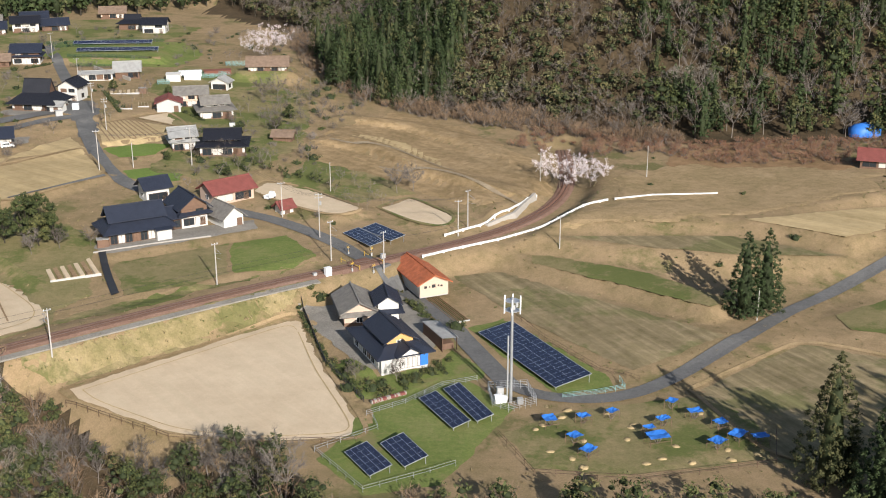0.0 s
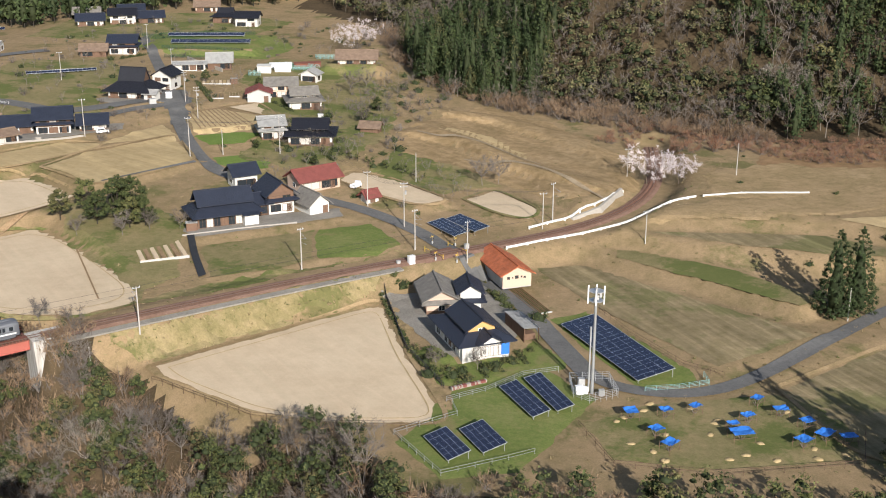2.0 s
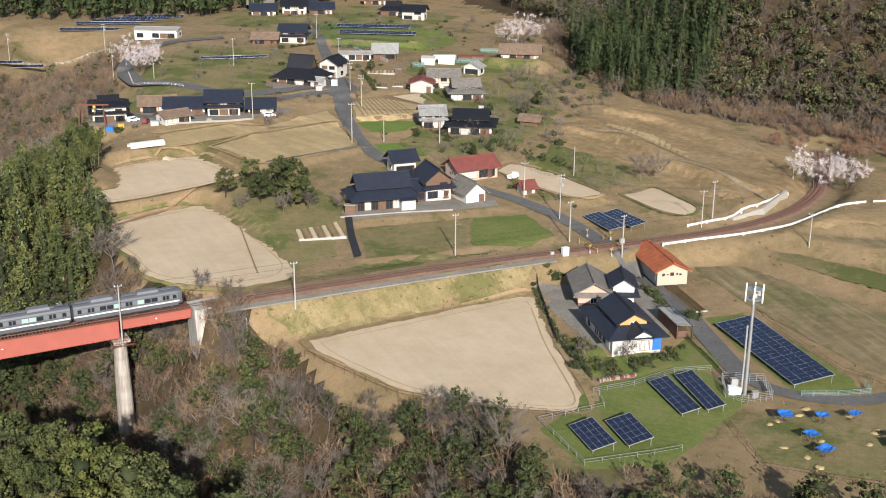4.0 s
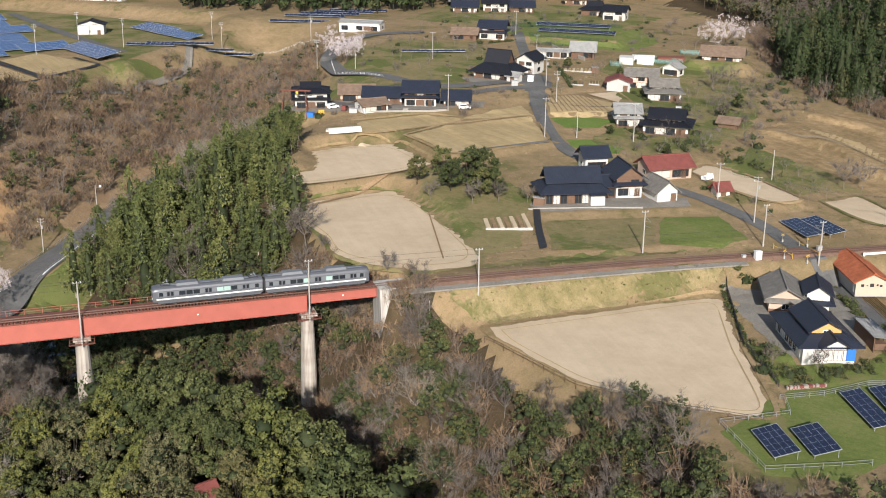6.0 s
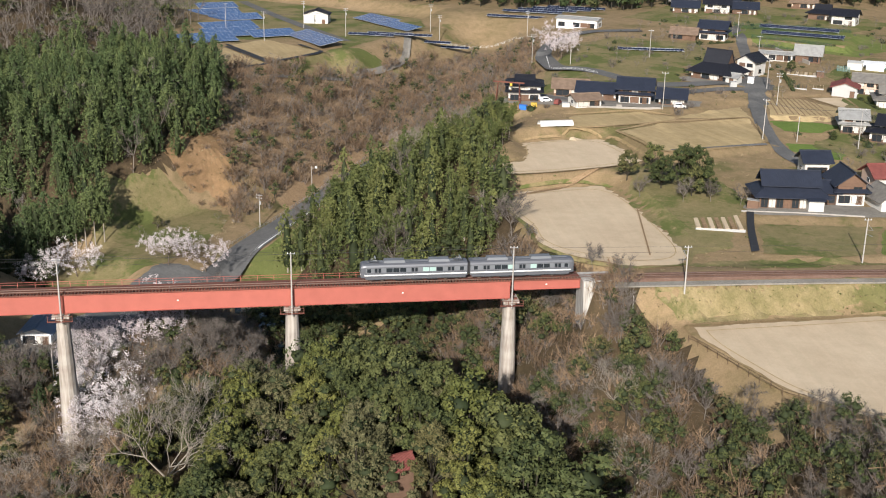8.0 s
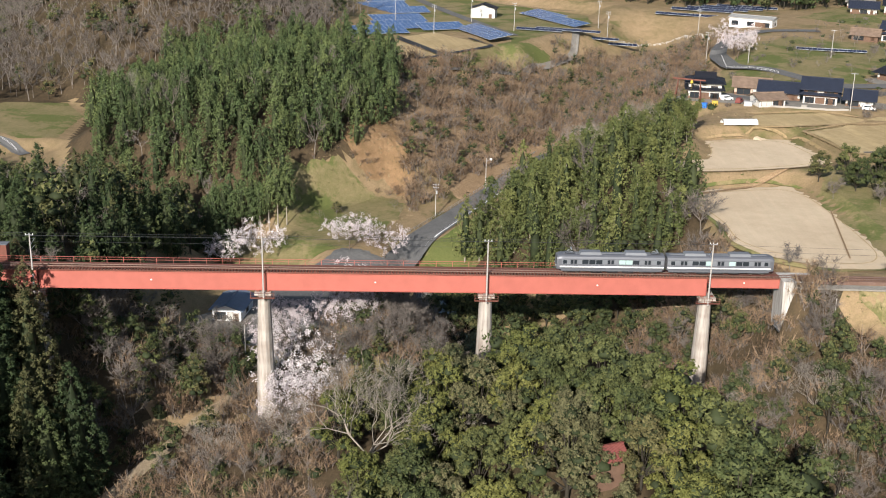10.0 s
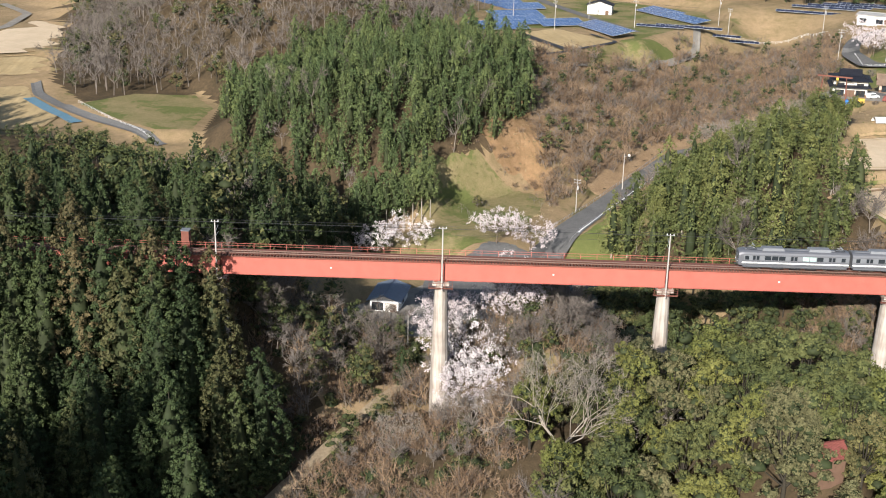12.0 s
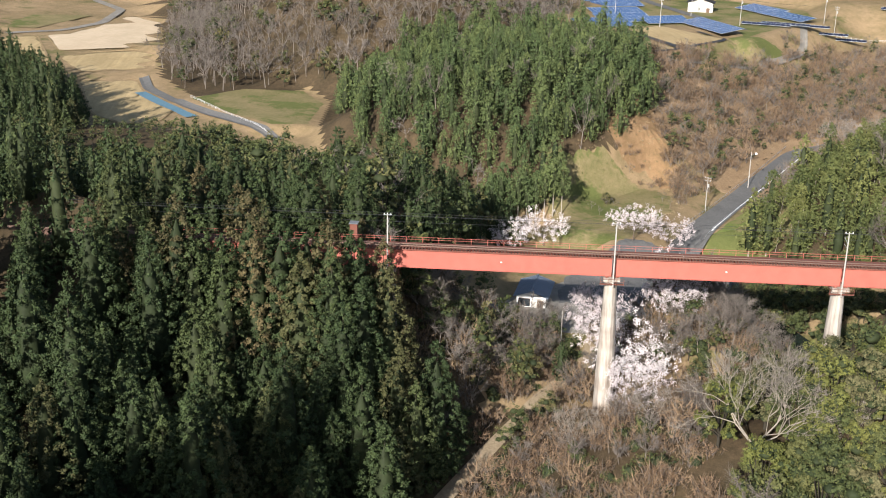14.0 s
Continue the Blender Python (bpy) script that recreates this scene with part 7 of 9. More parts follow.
for x, y, turn, cols, rows in ((-334, 343, 62, 12, 6), (-338, 362, 62, 12, 6), (-324, 372, 62, 10, 5), (-352, 376, 62, 12, 6), (-302, 372, -28, 18, 5), (-372, 402, 60, 12, 5), (-392, 410, 60, 12, 5), (-318, 438, -25, 14, 5), (-300, 428, -25, 16, 4), (-410, 430, 60, 10, 5)):
    solar_array("blue solar array on the far plateau", x, y, turn, cols, rows, 2.0, 2.0, 10, 0.8, "pv_blue", False, 0.06)
for k in range(5):
    solar_array("dark shaded solar row on the far slope", -292 + 5 * k, 398 + 7 * k, 20, 10, 1, 2.0, 2.0, 20, 0.8, "pv", False, 0.06)
    solar_array("dark solar row on the far slope", -262 + 3 * k, 470 + 9 * k, 16, 14, 1, 2.0, 2.2, 20, 0.8, "pv", False, 0.06)
for k in range(3):
    solar_array("low dark solar row on the village bank", -171 + 4 * k, 398 + 3 * k, 24, 8, 1, 1.8, 1.8, 18, 0.7, "pv", False, 0.05)

# ---- radio mast ----
t = thing("radio_mast", "tall grey steel radio mast with white panel antennas", "mast", 11.8, 183.6, 0.0, 10)
part("pole", Geo().tube((0, 0, -0.5), (0, 0, 19.6), 0.30, 0.20, 12), "steel", t)
part("cable_tray", Geo().box(-0.75, -0.12, 0.4, -0.5, 0.12, 12.5), "steel", t)
for z in (17.2, 18.9):
    part("platform_ring", Geo().tube((0, 0, z), (0, 0, z + 0.1), 1.25, 1.25, 12), "steel", t)
for k in range(6):
    a = radians(60 * k + 15)
    x, y = 1.55 * math.cos(a), 1.55 * math.sin(a)
    part("antenna", Geo().box(x - 0.10, y - 0.07, 16.9, x + 0.10, y + 0.07, 19.6), "white_paint", t, "white panel antenna")
    part("antenna_arm", Geo().bar((0, 0, 17.25), (x, y, 17.25), 0.08, 0.08).bar((0, 0, 18.95), (x, y, 18.95), 0.08, 0.08), "steel", t)
for k, z in enumerate((17.6, 18.1, 18.5)):
    part("radio_unit", Geo().box(-0.6 + 0.5 * k, -0.8, z - 0.5, -0.2 + 0.5 * k, -0.5, z + 0.3), "grey_metal", t)
for x, y, s, hi, mat, name in ((-2.2, -0.5, 0.7, 1.5, "white_paint", "cabinet"), (-1.2, -0.2, 0.5, 1.2, "white_paint", "cabinet"), (1.6, -0.8, 0.5, 1.1, "grey_metal", "cabinet"), (-1.8, 1.2, 0.6, 2.2, "grey_metal", "equipment cabinet")):
    q = thing("cabinet", "white equipment cabinet at the mast's foot" if mat == "white_paint" else "grey equipment cabinet at the mast's foot", "cabinet", 11.8 + x, 183.6 + y, 0.1, 12)
    part("body", Geo().box(-s, -s * 0.7, 0, s, s * 0.7, hi), mat, q)
    part("door", Geo().box(-s * 0.9, -s * 0.7 - 0.03, 0.1, s * 0.9, -s * 0.7, hi - 0.1), mat, q)


def fence(label, pts, high=1.2, gap=2.0, mat="steel", rails=2, mesh=False, name="fence", post_w=0.06):
    t = thing(name, label, "fence", pts[0][0], pts[0][1], 0.0)
    x0, y0 = pts[0]
    me = Geo().box(-post_w / 2, -post_w / 2, -0.3, post_w / 2, post_w / 2, high).mesh("post", mat)
    for a, b in zip(pts, pts[1:]):
        n = max(1, int(math.dist(a, b) / gap))
        old = None
        for k in range(n + 1):
            x, y = a[0] + (b[0] - a[0]) * k / n, a[1] + (b[1] - a[1]) * k / n
            z = ground_at(x, y)
            if k < n or b == pts[-1]:
                ob = new("post", me)
                ob.parent, ob.location = t, (x - x0, y - y0, z)
            if old:
                g = Geo()
                for r in range(rails):
                    h = high * (1 - 0.02 - r / max(1, rails) * 0.85)
                    g.bar((old[0] - x0, old[1] - y0, old[2] + h), (x - x0, y - y0, z + h), 0.045, 0.045)
                part("rail", g, mat, t)
            old = (x, y, z)
    return t


fence("grey mesh fence round the mast compound", [(8.0, 188.0), (8.6, 181.5), (11.2, 179.5), (16.2, 182.2), (15.0, 188.8), (8.0, 188.0)], 1.9, 1.1, "steel", 5)
fence("grey wire fence along the array lawn", [(-13.0, 178.0), (-6.5, 182.5), (0.0, 189.5), (6.2, 192.0)], 1.2, 2.2, "steel", 3)
fence("thin wire fence below the small arrays", [(-12.0, 177.5), (-10.8, 173.0), (-20.5, 165.5), (-12.0, 153.0), (-2.0, 158.5), (2.0, 161.0)], 1.1, 2.4, "steel", 2)
fence("green wire fence by the long array", [(21.0, 184.8), (27.0, 186.2), (32.5, 188.5), (32.0, 192.0)], 1.2, 1.6, "teal_net", 4)
fence("wire fence on wooden stakes along the stubble field", [(15.0, 222.0), (20.0, 211.0), (29.0, 196.0), (35.5, 191.5)], 1.3, 2.2, "wood", 2)
fence("low stake fence along the paddy's lower edge", [(-66, 184), (-45, 170.8), (-31, 167.8), (-14, 168.8)], 1.1, 2.6, "wood", 2)
fence("black slatted fence beside the house garden", [(-29.5, 226.5), (-25.5, 212), (-22.0, 199.5), (-13.8, 183.5)], 1.2, 1.0, "black", 6, post_w=0.1)
fence("dark fence round the orchard", [(9, 171), (14, 158), (30, 156), (52, 161), (55, 172)], 1.2, 3.0, "wood", 2)
fence("white guard fence above the valley road", [(-275, 427), (-266, 445), (-252, 452), (-238, 440), (-222, 412)], 1.1, 2.5, "white_paint", 2)
fence("white guard rail at the bend under the far cherry", [(-200, 382), (-188, 362), (-164, 350)], 0.9, 2.0, "white_paint", 2)
fence("grey guard rail along the valley road", [(-196.5, 212), (-203, 240), (-211, 277), (-219, 306)], 0.9, 2.5, "steel", 2)
fence("grey guard rail on the valley road's other side", [(-203.5, 213), (-210, 240), (-219, 277), (-227, 306)], 0.9, 2.5, "steel", 2)
fence("white rail along the far field path", [(-410, 196), (-378, 190), (-350, 188)], 1.0, 3.0, "white_paint", 2)


def guard_wall(label, pts, high, wide=0.25):
    """A low white concrete wall along a line over the ground."""
    path = []
    for a, b in zip(pts, pts[1:]):
        m = max(1, int(math.dist(a, b) / 2.5))
        path += [(a[0] + (b[0] - a[0]) * k / m, a[1] + (b[1] - a[1]) * k / m, a[2] + (b[2] - a[2]) * k / m) for k in range(m)]
    path.append(pts[-1])
    path = [(x, y, ground_at(x, y) + 0.15) for x, y, _ in path]
    g = Geo().sweep(path, [(-wide / 2, 0.0), (wide / 2, 0.0), (wide / 2, high), (-wide / 2, high)])
    x0, y0, z0 = pts[0]
    t = thing("guard_wall", label, "wall", x0, y0, z0)
    g.v = [(x - x0, y - y0, z - z0) for x, y, z in g.v]
    part("parapet", g, "white_concrete", t)
    for k, (x, y, z) in enumerate(path[::2]):
        part("pillar", Geo().box(x - x0 - 0.2, y - y0 - 0.2, z - z0 - 1.0, x - x0 + 0.2, y - y0 + 0.2, z - z0 + high + 0.05), "white_concrete", t)


guard_wall("white concrete parapet along the railway cutting", [(-4.5, 248.2, 5.6), (2.5, 253.5, 5.7), (13, 260.5, 5.8), (24, 270, 6.2), (33, 278, 6.8), (42, 284, 7.4)], 0.5)
guard_wall("white concrete parapet continuing along the terrace", [(44, 285, 7.2), (54, 288.5, 7.4), (71, 290, 7.6)], 0.4)
guard_wall("white concrete parapet on the cutting's upper side", [(0.5, 263.0, 5.6), (9, 269.5, 6.2), (16.5, 278.5, 7.2), (24.5, 293, 8.4)], 0.5)
g = thing("retaining_wall", "stained concrete retaining wall of the railway cutting", "wall", 14, 277, 5.0)
part("face", Geo().solid([(-2.5, -7.0, -1), (4.6, 0.2, -1), (11, 14.5, -1), (10, 15, -1), (3.6, 0.8, -1), (-3.5, -6.4, -1)], [(-3.2, -6.6, 0.5), (4.0, 0.6, 1.4), (10.2, 14.8, 2.4), (9.6, 15.2, 2.4), (3.4, 1.0, 1.4), (-3.8, -6.2, 0.5)]), "stone", g)

# ---- utility poles ----
def utility_pole(x, y, high, label, arms=2, lamp=False, z=None, turn=20):
    t = thing("utility_pole", label, "pole", x, y, z, turn, "utility poles")
    part("pole", Geo().tube((0, 0, -0.5), (0, 0, high), 0.14, 0.085, 8), "pole_grey", t)
    for k in range(arms):
        z = high - 0.4 - 0.8 * k
        part("crossarm", Geo().box(-0.9, -0.05, z, 0.9, 0.05, z + 0.1), "steel", t)
        for u in (-0.8, 0.0, 0.8):
            part("insulator", Geo().tube((u, 0, z + 0.1), (u, 0, z + 0.32), 0.06, 0.04, 6), "white_paint", t)
    if arms > 1:
        part("transformer", Geo().tube((0.35, -0.25, high - 2.9), (0.35, -0.25, high - 2.0), 0.24, 0.24, 8), "grey_metal", t)
    if lamp:
        part("lamp_arm", Geo().bar((0, 0, high * 0.92), (1.3, 0, high * 0.97), 0.06, 0.06), "steel", t)
        part("lamp_head", Geo().box(1.1, -0.12, high * 0.95, 1.7, 0.12, high), "white_paint", t)
    return t


for x, y, high, arms in ((-29.0, 260.0, 11, 2), (3.6, 263.5, 9, 1), (27.2, 256.8, 8, 1), (55.6, 306.7, 9, 0), (26.6, 307, 8, 1), (-39.5, 273.3, 9, 1), (-69.5, 312, 11, 1), (-29.5, 293.7, 8, 0), (-127.6, 318.1, 11, 1), (-92.5, 303, 11, 1), (-205.8, 381.6, 11, 2), (-276.4, 427.2, 12, 2),
                         (-300, 391, 12, 2), (-318, 360, 12, 2), (-181.4, 364.4, 10, 1), (-162, 388.2, 10, 1), (-251.8, 534.4, 12, 2), (-111.3, 363.8, 10, 2), (-85, 309.2, 7, 0), (-102, 345, 10, 2), (-128, 405, 10, 1), (-152, 452, 10, 1), (-240, 440, 12, 2), (-283, 430, 12, 2), (-330, 400, 12, 2), (-350, 372, 12, 1)):
    utility_pole(x, y, high, "weathered concrete utility pole with crossarms" if arms else "plain slim concrete pole", arms)
utility_pole(-208.5, 231.3, 9.5, "concrete utility pole beside the valley road", 2)
utility_pole(-211.5, 258.0, 11.0, "tall roadside lamp pole on the valley road", 0, True)
utility_pole(-181.8, 138.0, 8.0, "slim pole on the gorge track", 0)
utility_pole(-78, 186.5, 3.0, "short marker post on the railway bank", 0)
utility_pole(64.5, 221.5, 7.0, "pale concrete pole in front of two cedars", 0)
lines = Geo()
for row in (((-29, 260, 16), (-39.5, 273, 15), (-69.5, 312, 20), (-92.5, 303, 20.5)), ((-92.5, 303, 21), (-102, 345, 22.5), (-111.3, 363.8, 23), (-128, 405, 24.5), (-152, 452, 26)), ((3.6, 263.5, 14), (-29, 260, 16)), ((-276, 427, 18), (-300, 391, 21), (-318, 360, 21))):
    for (ax, ay, az), (bx, by, bz) in zip(row, row[1:]):
        for k in (-0.8, 0.0, 0.8):
            old = None
            for f in np.linspace(0, 1, 7):
                p = (ax + (bx - ax) * f + k * 0.7, ay + (by - ay) * f + k * 0.7, az + (bz - az) * f - 4 * 0.9 * f * (1 - f))
                if old:
                    lines.bar(old, p, 0.03, 0.03)
                old = p
tagged(new("power_lines", lines.mesh("power_lines", "black")), "thin black power lines between poles", "wires", kind="stuff")

for pts in ([(-91, 426), (-82, 429), (-81, 432), (-90, 429.5), (-91, 426)], [(-84, 450), (-72, 453.5), (-73, 456.5), (-85, 453), (-84, 450)], [(-102, 412), (-98, 413.5), (-99, 417), (-103, 415.5), (-102, 412)], [(-97, 433), (-88, 436), (-80, 434)]):
    fence("faded teal net fence round a garden bed", pts, 1.4, 1.5, "teal_net", 7, name="net_fence")
# ---- village: nets, walls, hedges, gantry and small yard things ----
M["green_net"] = worn("dark_green_net", (0.018, 0.055, 0.03), 0.8)
for pts in ([(-164, 483), (-140, 474), (-116, 466)], [(-146, 451), (-130, 451.5), (-115, 452)], [(-142, 441), (-122, 440)], [(-166, 488), (-152, 492), (-118, 492)]):
    fence("dark green net fence on the terraced slope", pts, 1.5, 3.0, "green_net", 9, name="net_fence")


def block_wall(label, pts, high, mat):
    """A low garden wall of mortared blocks following the ground."""
    path = []
    for a, b in zip(pts, pts[1:]):
        m = max(1, int(math.dist(a, b) / 2.0))
        path += [(a[0] + (b[0] - a[0]) * k / m, a[1] + (b[1] - a[1]) * k / m) for k in range(m)]
    path.append(pts[-1])
    x0, y0 = pts[0]
    t = thing("garden_wall", label, "wall", x0, y0, 0.0)
    line = [(x - x0, y - y0, ground_at(x, y)) for x, y in path]
    part("blocks", Geo().sweep(line, [(-0.12, -0.4), (0.12, -0.4), (0.12, high), (-0.12, high)]), mat, t)
    part("coping", Geo().sweep(line, [(-0.17, high), (0.17, high), (0.17, high + 0.08), (-0.17, high + 0.08)]), "pole_grey", t)


block_wall("brown stone wall along the village road", [(-132, 438), (-124, 428), (-113, 417)], 1.3, "stone")
block_wall("low stone wall along the farmyard's edge", [(-78, 245), (-66, 251.5), (-54, 257)], 0.3, "stone")
block_wall("grey wall below the terrace houses", [(-150, 304), (-140, 310), (-128, 318)], 0.4, "stone")
hedges = np.concatenate([np.column_stack([np.linspace(a[0], b[0], n), np.linspace(a[1], b[1], n)]) for a, b, n in (((-157, 434), (-150, 446), 14), ((-117, 397), (-104, 368), 24), ((-58, 316), (-54, 309), 9), ((-84, 372), (-76, 362), 12), ((-134, 374), (-140, 384), 10), ((-75, 324), (-68, 318), 9))])
wood_of("hedge", "shrub", hedges, "clipped dark hedges between village gardens", "hedge", 41, small=0.45, large=0.75)
t = thing("yard_gantry", "rusty steel lifting gantry in the yard of the white house", "gantry", -168.0, 297.5, None, 20)
for a, b in (((-4.2, -1.5), (-3.4, 0.4)), ((-4.2, 2.2), (-3.4, 0.4)), ((3.6, -2.4), (3.0, -0.2)), ((3.6, 1.6), (3.0, -0.2))):
    part("leg", Geo().tube((*a, -2.5), (*b, 6.2), 0.16, 0.12, 8), "rust", t)
part("beam", Geo().bar((-5.0, 0.5, 6.3), (4.6, -0.3, 6.3), 0.3, 0.4), "rust", t)
part("hoist", Geo().box(0.2, -0.3, 5.3, 0.9, 0.4, 6.1).bar((0.5, 0.0, 5.3), (0.5, 0.0, 3.6), 0.05, 0.05), "yellow", t, "yellow chain hoist")
rng = random.Random(21)
for x, y, w, d, hi, mat, label in ((-163, 297.5, 2.2, 1.2, 1.1, "blue_sheet", "pile under a blue sheet in the yard"), (-160.5, 299.5, 1.8, 1.2, 0.9, "yellow", "yellow machine parked in the yard"), (-152, 303.5, 2.4, 1.6, 1.2, "grey_metal", "grey crates stacked in the yard"), (-139, 312.5, 1.6, 1.0, 0.7, "stone", "stone garden lantern base in the yard"),
                                   (-117.5, 366.5, 2.0, 1.6, 2.0, "white_paint", "white storage box beside the road"), (-120.5, 358.5, 2.2, 1.5, 1.6, "grey_metal", "grey garden shed by the junction"), (-60, 271, 2.0, 1.4, 1.5, "brown_wood", "firewood stack by the farmhouse"), (-77, 249.5, 2.6, 1.8, 2.0, "brown_wood", "small wooden shed beside the farmhouse"), (-104, 398, 2.4, 2.0, 1.9, "brown_wood", "open wooden lean-to by the plots"), (-66, 357, 1.8, 1.2, 1.2, "grey_metal", "grey tank beside the white house")):
    t = thing("yard_pile" if hi < 1.3 else "yard_box", label, "yard goods", x, y, None, rng.uniform(0, 40))
    part("body", Geo().solid([(-w / 2, -d / 2, -0.3), (w / 2, -d / 2, -0.3), (w / 2, d / 2, -0.3), (-w / 2, d / 2, -0.3)], [(-w * 0.46, -d * 0.44, hi), (w * 0.46, -d * 0.44, hi * 0.93), (w * 0.46, d * 0.44, hi * 0.97), (-w * 0.46, d * 0.44, hi)]), mat, t)
    part("lid", Geo().solid([(-w * 0.54, -d * 0.54, hi), (w * 0.54, -d * 0.54, hi * 0.95), (w * 0.54, d * 0.54, hi * 0.98), (-w * 0.54, d * 0.54, hi)], [(-w * 0.5, -d * 0.5, hi + 0.09), (w * 0.5, -d * 0.5, hi * 0.95 + 0.09), (w * 0.5, d * 0.5, hi * 0.98 + 0.09), (-w * 0.5, d * 0.5, hi + 0.09)]), mat if mat != "brown_wood" else "sheet_grey", t)

# ---- level crossing ----
for x, y, turn in ((-15.2, 239.6, 30), (-21.5, 250.0, 210), (-19.8, 238.6, 30), (-16.2, 249.2, 210)):
    t = thing("crossing_signal", "yellow and black level-crossing signal with warning boards", "crossing signal", x, y, None, turn)
    t.scale = (0.7, 0.7, 0.7)
    part("post", Geo().tube((0, 0, -0.3), (0, 0, 2.6), 0.05, 0.05, 8), "grey_metal", t)
    for s in (-1, 1):
        part("board", Geo().bar((-0.55, -0.1, 2.6 + 0.3 * s), (0.55, -0.1, 2.6 - 0.3 * s), 0.04, 0.13), "yellow", t, "crossed yellow board")
        part("lamp", Geo().tube((0.35 * s, -0.15, 1.9), (0.35 * s, 0.02, 1.9), 0.16, 0.16, 8), "black", t)
    part("boom_box", Geo().box(-0.22, -0.2, 0, 0.22, 0.2, 1.0), "grey_metal", t)
    part("barrier_arm", Geo().bar((0, 0.1, 1.0), (0.25, 0.1, 3.6), 0.035, 0.035), "yellow", t, "raised yellow barrier arm")
for x, y, w, hi, mat, label in ((-24.8, 235.5, 0.7, 1.8, "white_paint", "white trackside relay cabinet"), (-27.5, 234.4, 0.4, 0.9, "grey_metal", "small grey trackside box"), (-13.5, 246.5, 0.5, 1.4, "grey_metal", "grey relay cabinet at the crossing")):
    t = thing("relay_cabinet", label, "cabinet", x, y, None, 38)
    part("body", Geo().box(-w, -w * 0.7, -0.2, w, w * 0.7, hi), mat, t)
    part("lid", Geo().box(-w - 0.05, -w * 0.7 - 0.05, hi, w + 0.05, w * 0.7 + 0.05, hi + 0.08), mat, t)
t = thing("crossing_deck", "worn planks and yellow fence at the level crossing", "crossing", -18.0, 243.8, 5.0, 40)
for k in range(5):
    part("plank", Geo().box(-2.6, -2.2 + 0.9 * k, -0.25, 2.6, -1.4 + 0.9 * k, -0.03), "sleeper", t)
for s in (-1, 1):
    part("yellow_rail", Geo().bar((s * 3.2, -3.5, 0.5), (s * 3.2, -1.8, 0.5), 0.1, 0.1).bar((s * 3.2, -3.5, -0.3), (s * 3.2, -3.5, 0.9), 0.1, 0.1).bar((s * 3.2, 3.5, 0.5), (s * 3.2, 1.8, 0.5), 0.1, 0.1).bar((s * 3.2, 3.5, -0.3), (s * 3.2, 3.5, 0.9), 0.1, 0.1), "yellow", t)

# ---- orchard shelters under blue sheets ----
def sheet_shelter(x, y, turn, w, d, label):
    t = thing("sheet_shelter", label, "shelter", x, y, None, turn, "blue-sheeted orchard shelters")
    n, g = 5, Geo()
    r = random.Random(int(x * 10 + y))
    z = [[1.75 - 0.22 * math.sin(math.pi * i / n) * math.sin(math.pi * j / n) + r.uniform(-0.1, 0.1) for j in range(n + 1)] for i in range(n + 1)]
    for lift in (0.0, 0.03):
        g.v += [(-w / 2 + w * i / n, -d / 2 + d * j / n, z[i][j] + lift) for i in range(n + 1) for j in range(n + 1)]
    base, m = (n + 1) ** 2, n + 1
    for i in range(n):
        for j in range(n):
            k = i * m + j
            g.f += [(base + k, base + k + m, base + k + m + 1, base + k + 1), (k, k + 1, k + m + 1, k + m)]
    rim = [i * m for i in range(n)] + [n * m + j for j in range(n)] + [(n - i) * m + n for i in range(n)] + [n - j for j in range(n)]
    for p, q in zip(rim, rim[1:] + rim[:1]):
        g.f.append((p, q, base + q, base + p))
    part("sheet", g, "blue_sheet", t, "sagging bright blue sheet")
    for a in (-1, 1):
        for b in (-1, 1):
            part("stake", Geo().tube((a * w / 2, b * d / 2, -0.3), (a * w / 2, b * d / 2, 2.0), 0.04, 0.03, 6), "brown_wood", t)
    for b in (-1, 1):
        part("crossbar", Geo().bar((-w / 2 - 0.3, b * d / 2, 1.0), (w / 2 + 0.3, b * d / 2, 1.0), 0.05, 0.05), "brown_wood", t)
    stem = Geo()
    for k in range(6):
        stem.tube((0, 0, -0.2), (0.8 * math.cos(k * 1.1), 0.8 * math.sin(k * 1.1), 1.3), 0.05, 0.02, 5)
    part("vine", stem, "twigs", t, "pruned bare vine")
    return t


for k, (x, y, w, d) in enumerate(((17.7, 174.2, 2.2, 2.4), (23.5, 175.2, 2.0, 1.8), (28.5, 177.0, 2.0, 1.6), (39.3, 180.8, 2.0, 1.6), (42.5, 177.0, 2.4, 1.8), (36.7, 174.2, 2.2, 1.6), (21.3, 168.2, 2.2, 2.0), (22.9, 163.6, 2.6, 2.0), (34.7, 168.2, 3.6, 2.6), (45.9, 173.0, 2.2, 1.8), (44.0, 166.4, 2.6, 2.2), (47.8, 168.8, 3.0, 2.2), (51.2, 168.0, 2.6, 1.8), (33.8, 171.0, 1.8, 1.4))):
    sheet_shelter(x, y, 15 + 11 * (k % 4), w, d, "blue sheet shelter on stakes over a pruned vine")
rng = random.Random(8)
for k in range(24):
    x, y = rng.uniform(13, 50), rng.uniform(160, 181)
    t = thing("straw_heap", "flat heap of dry straw in the orchard", "straw", x, y, None, rng.uniform(0, 180))
    v, f = lathe([(0.9, -0.1), (0.75, 0.18), (0.35, 0.3), (0.02, 0.33)], 8, np.random.default_rng(k), 0.25)
    part("straw", tri_mesh("straw", v * (1, 0.7, 1), f, ["straw"]), "straw", t)

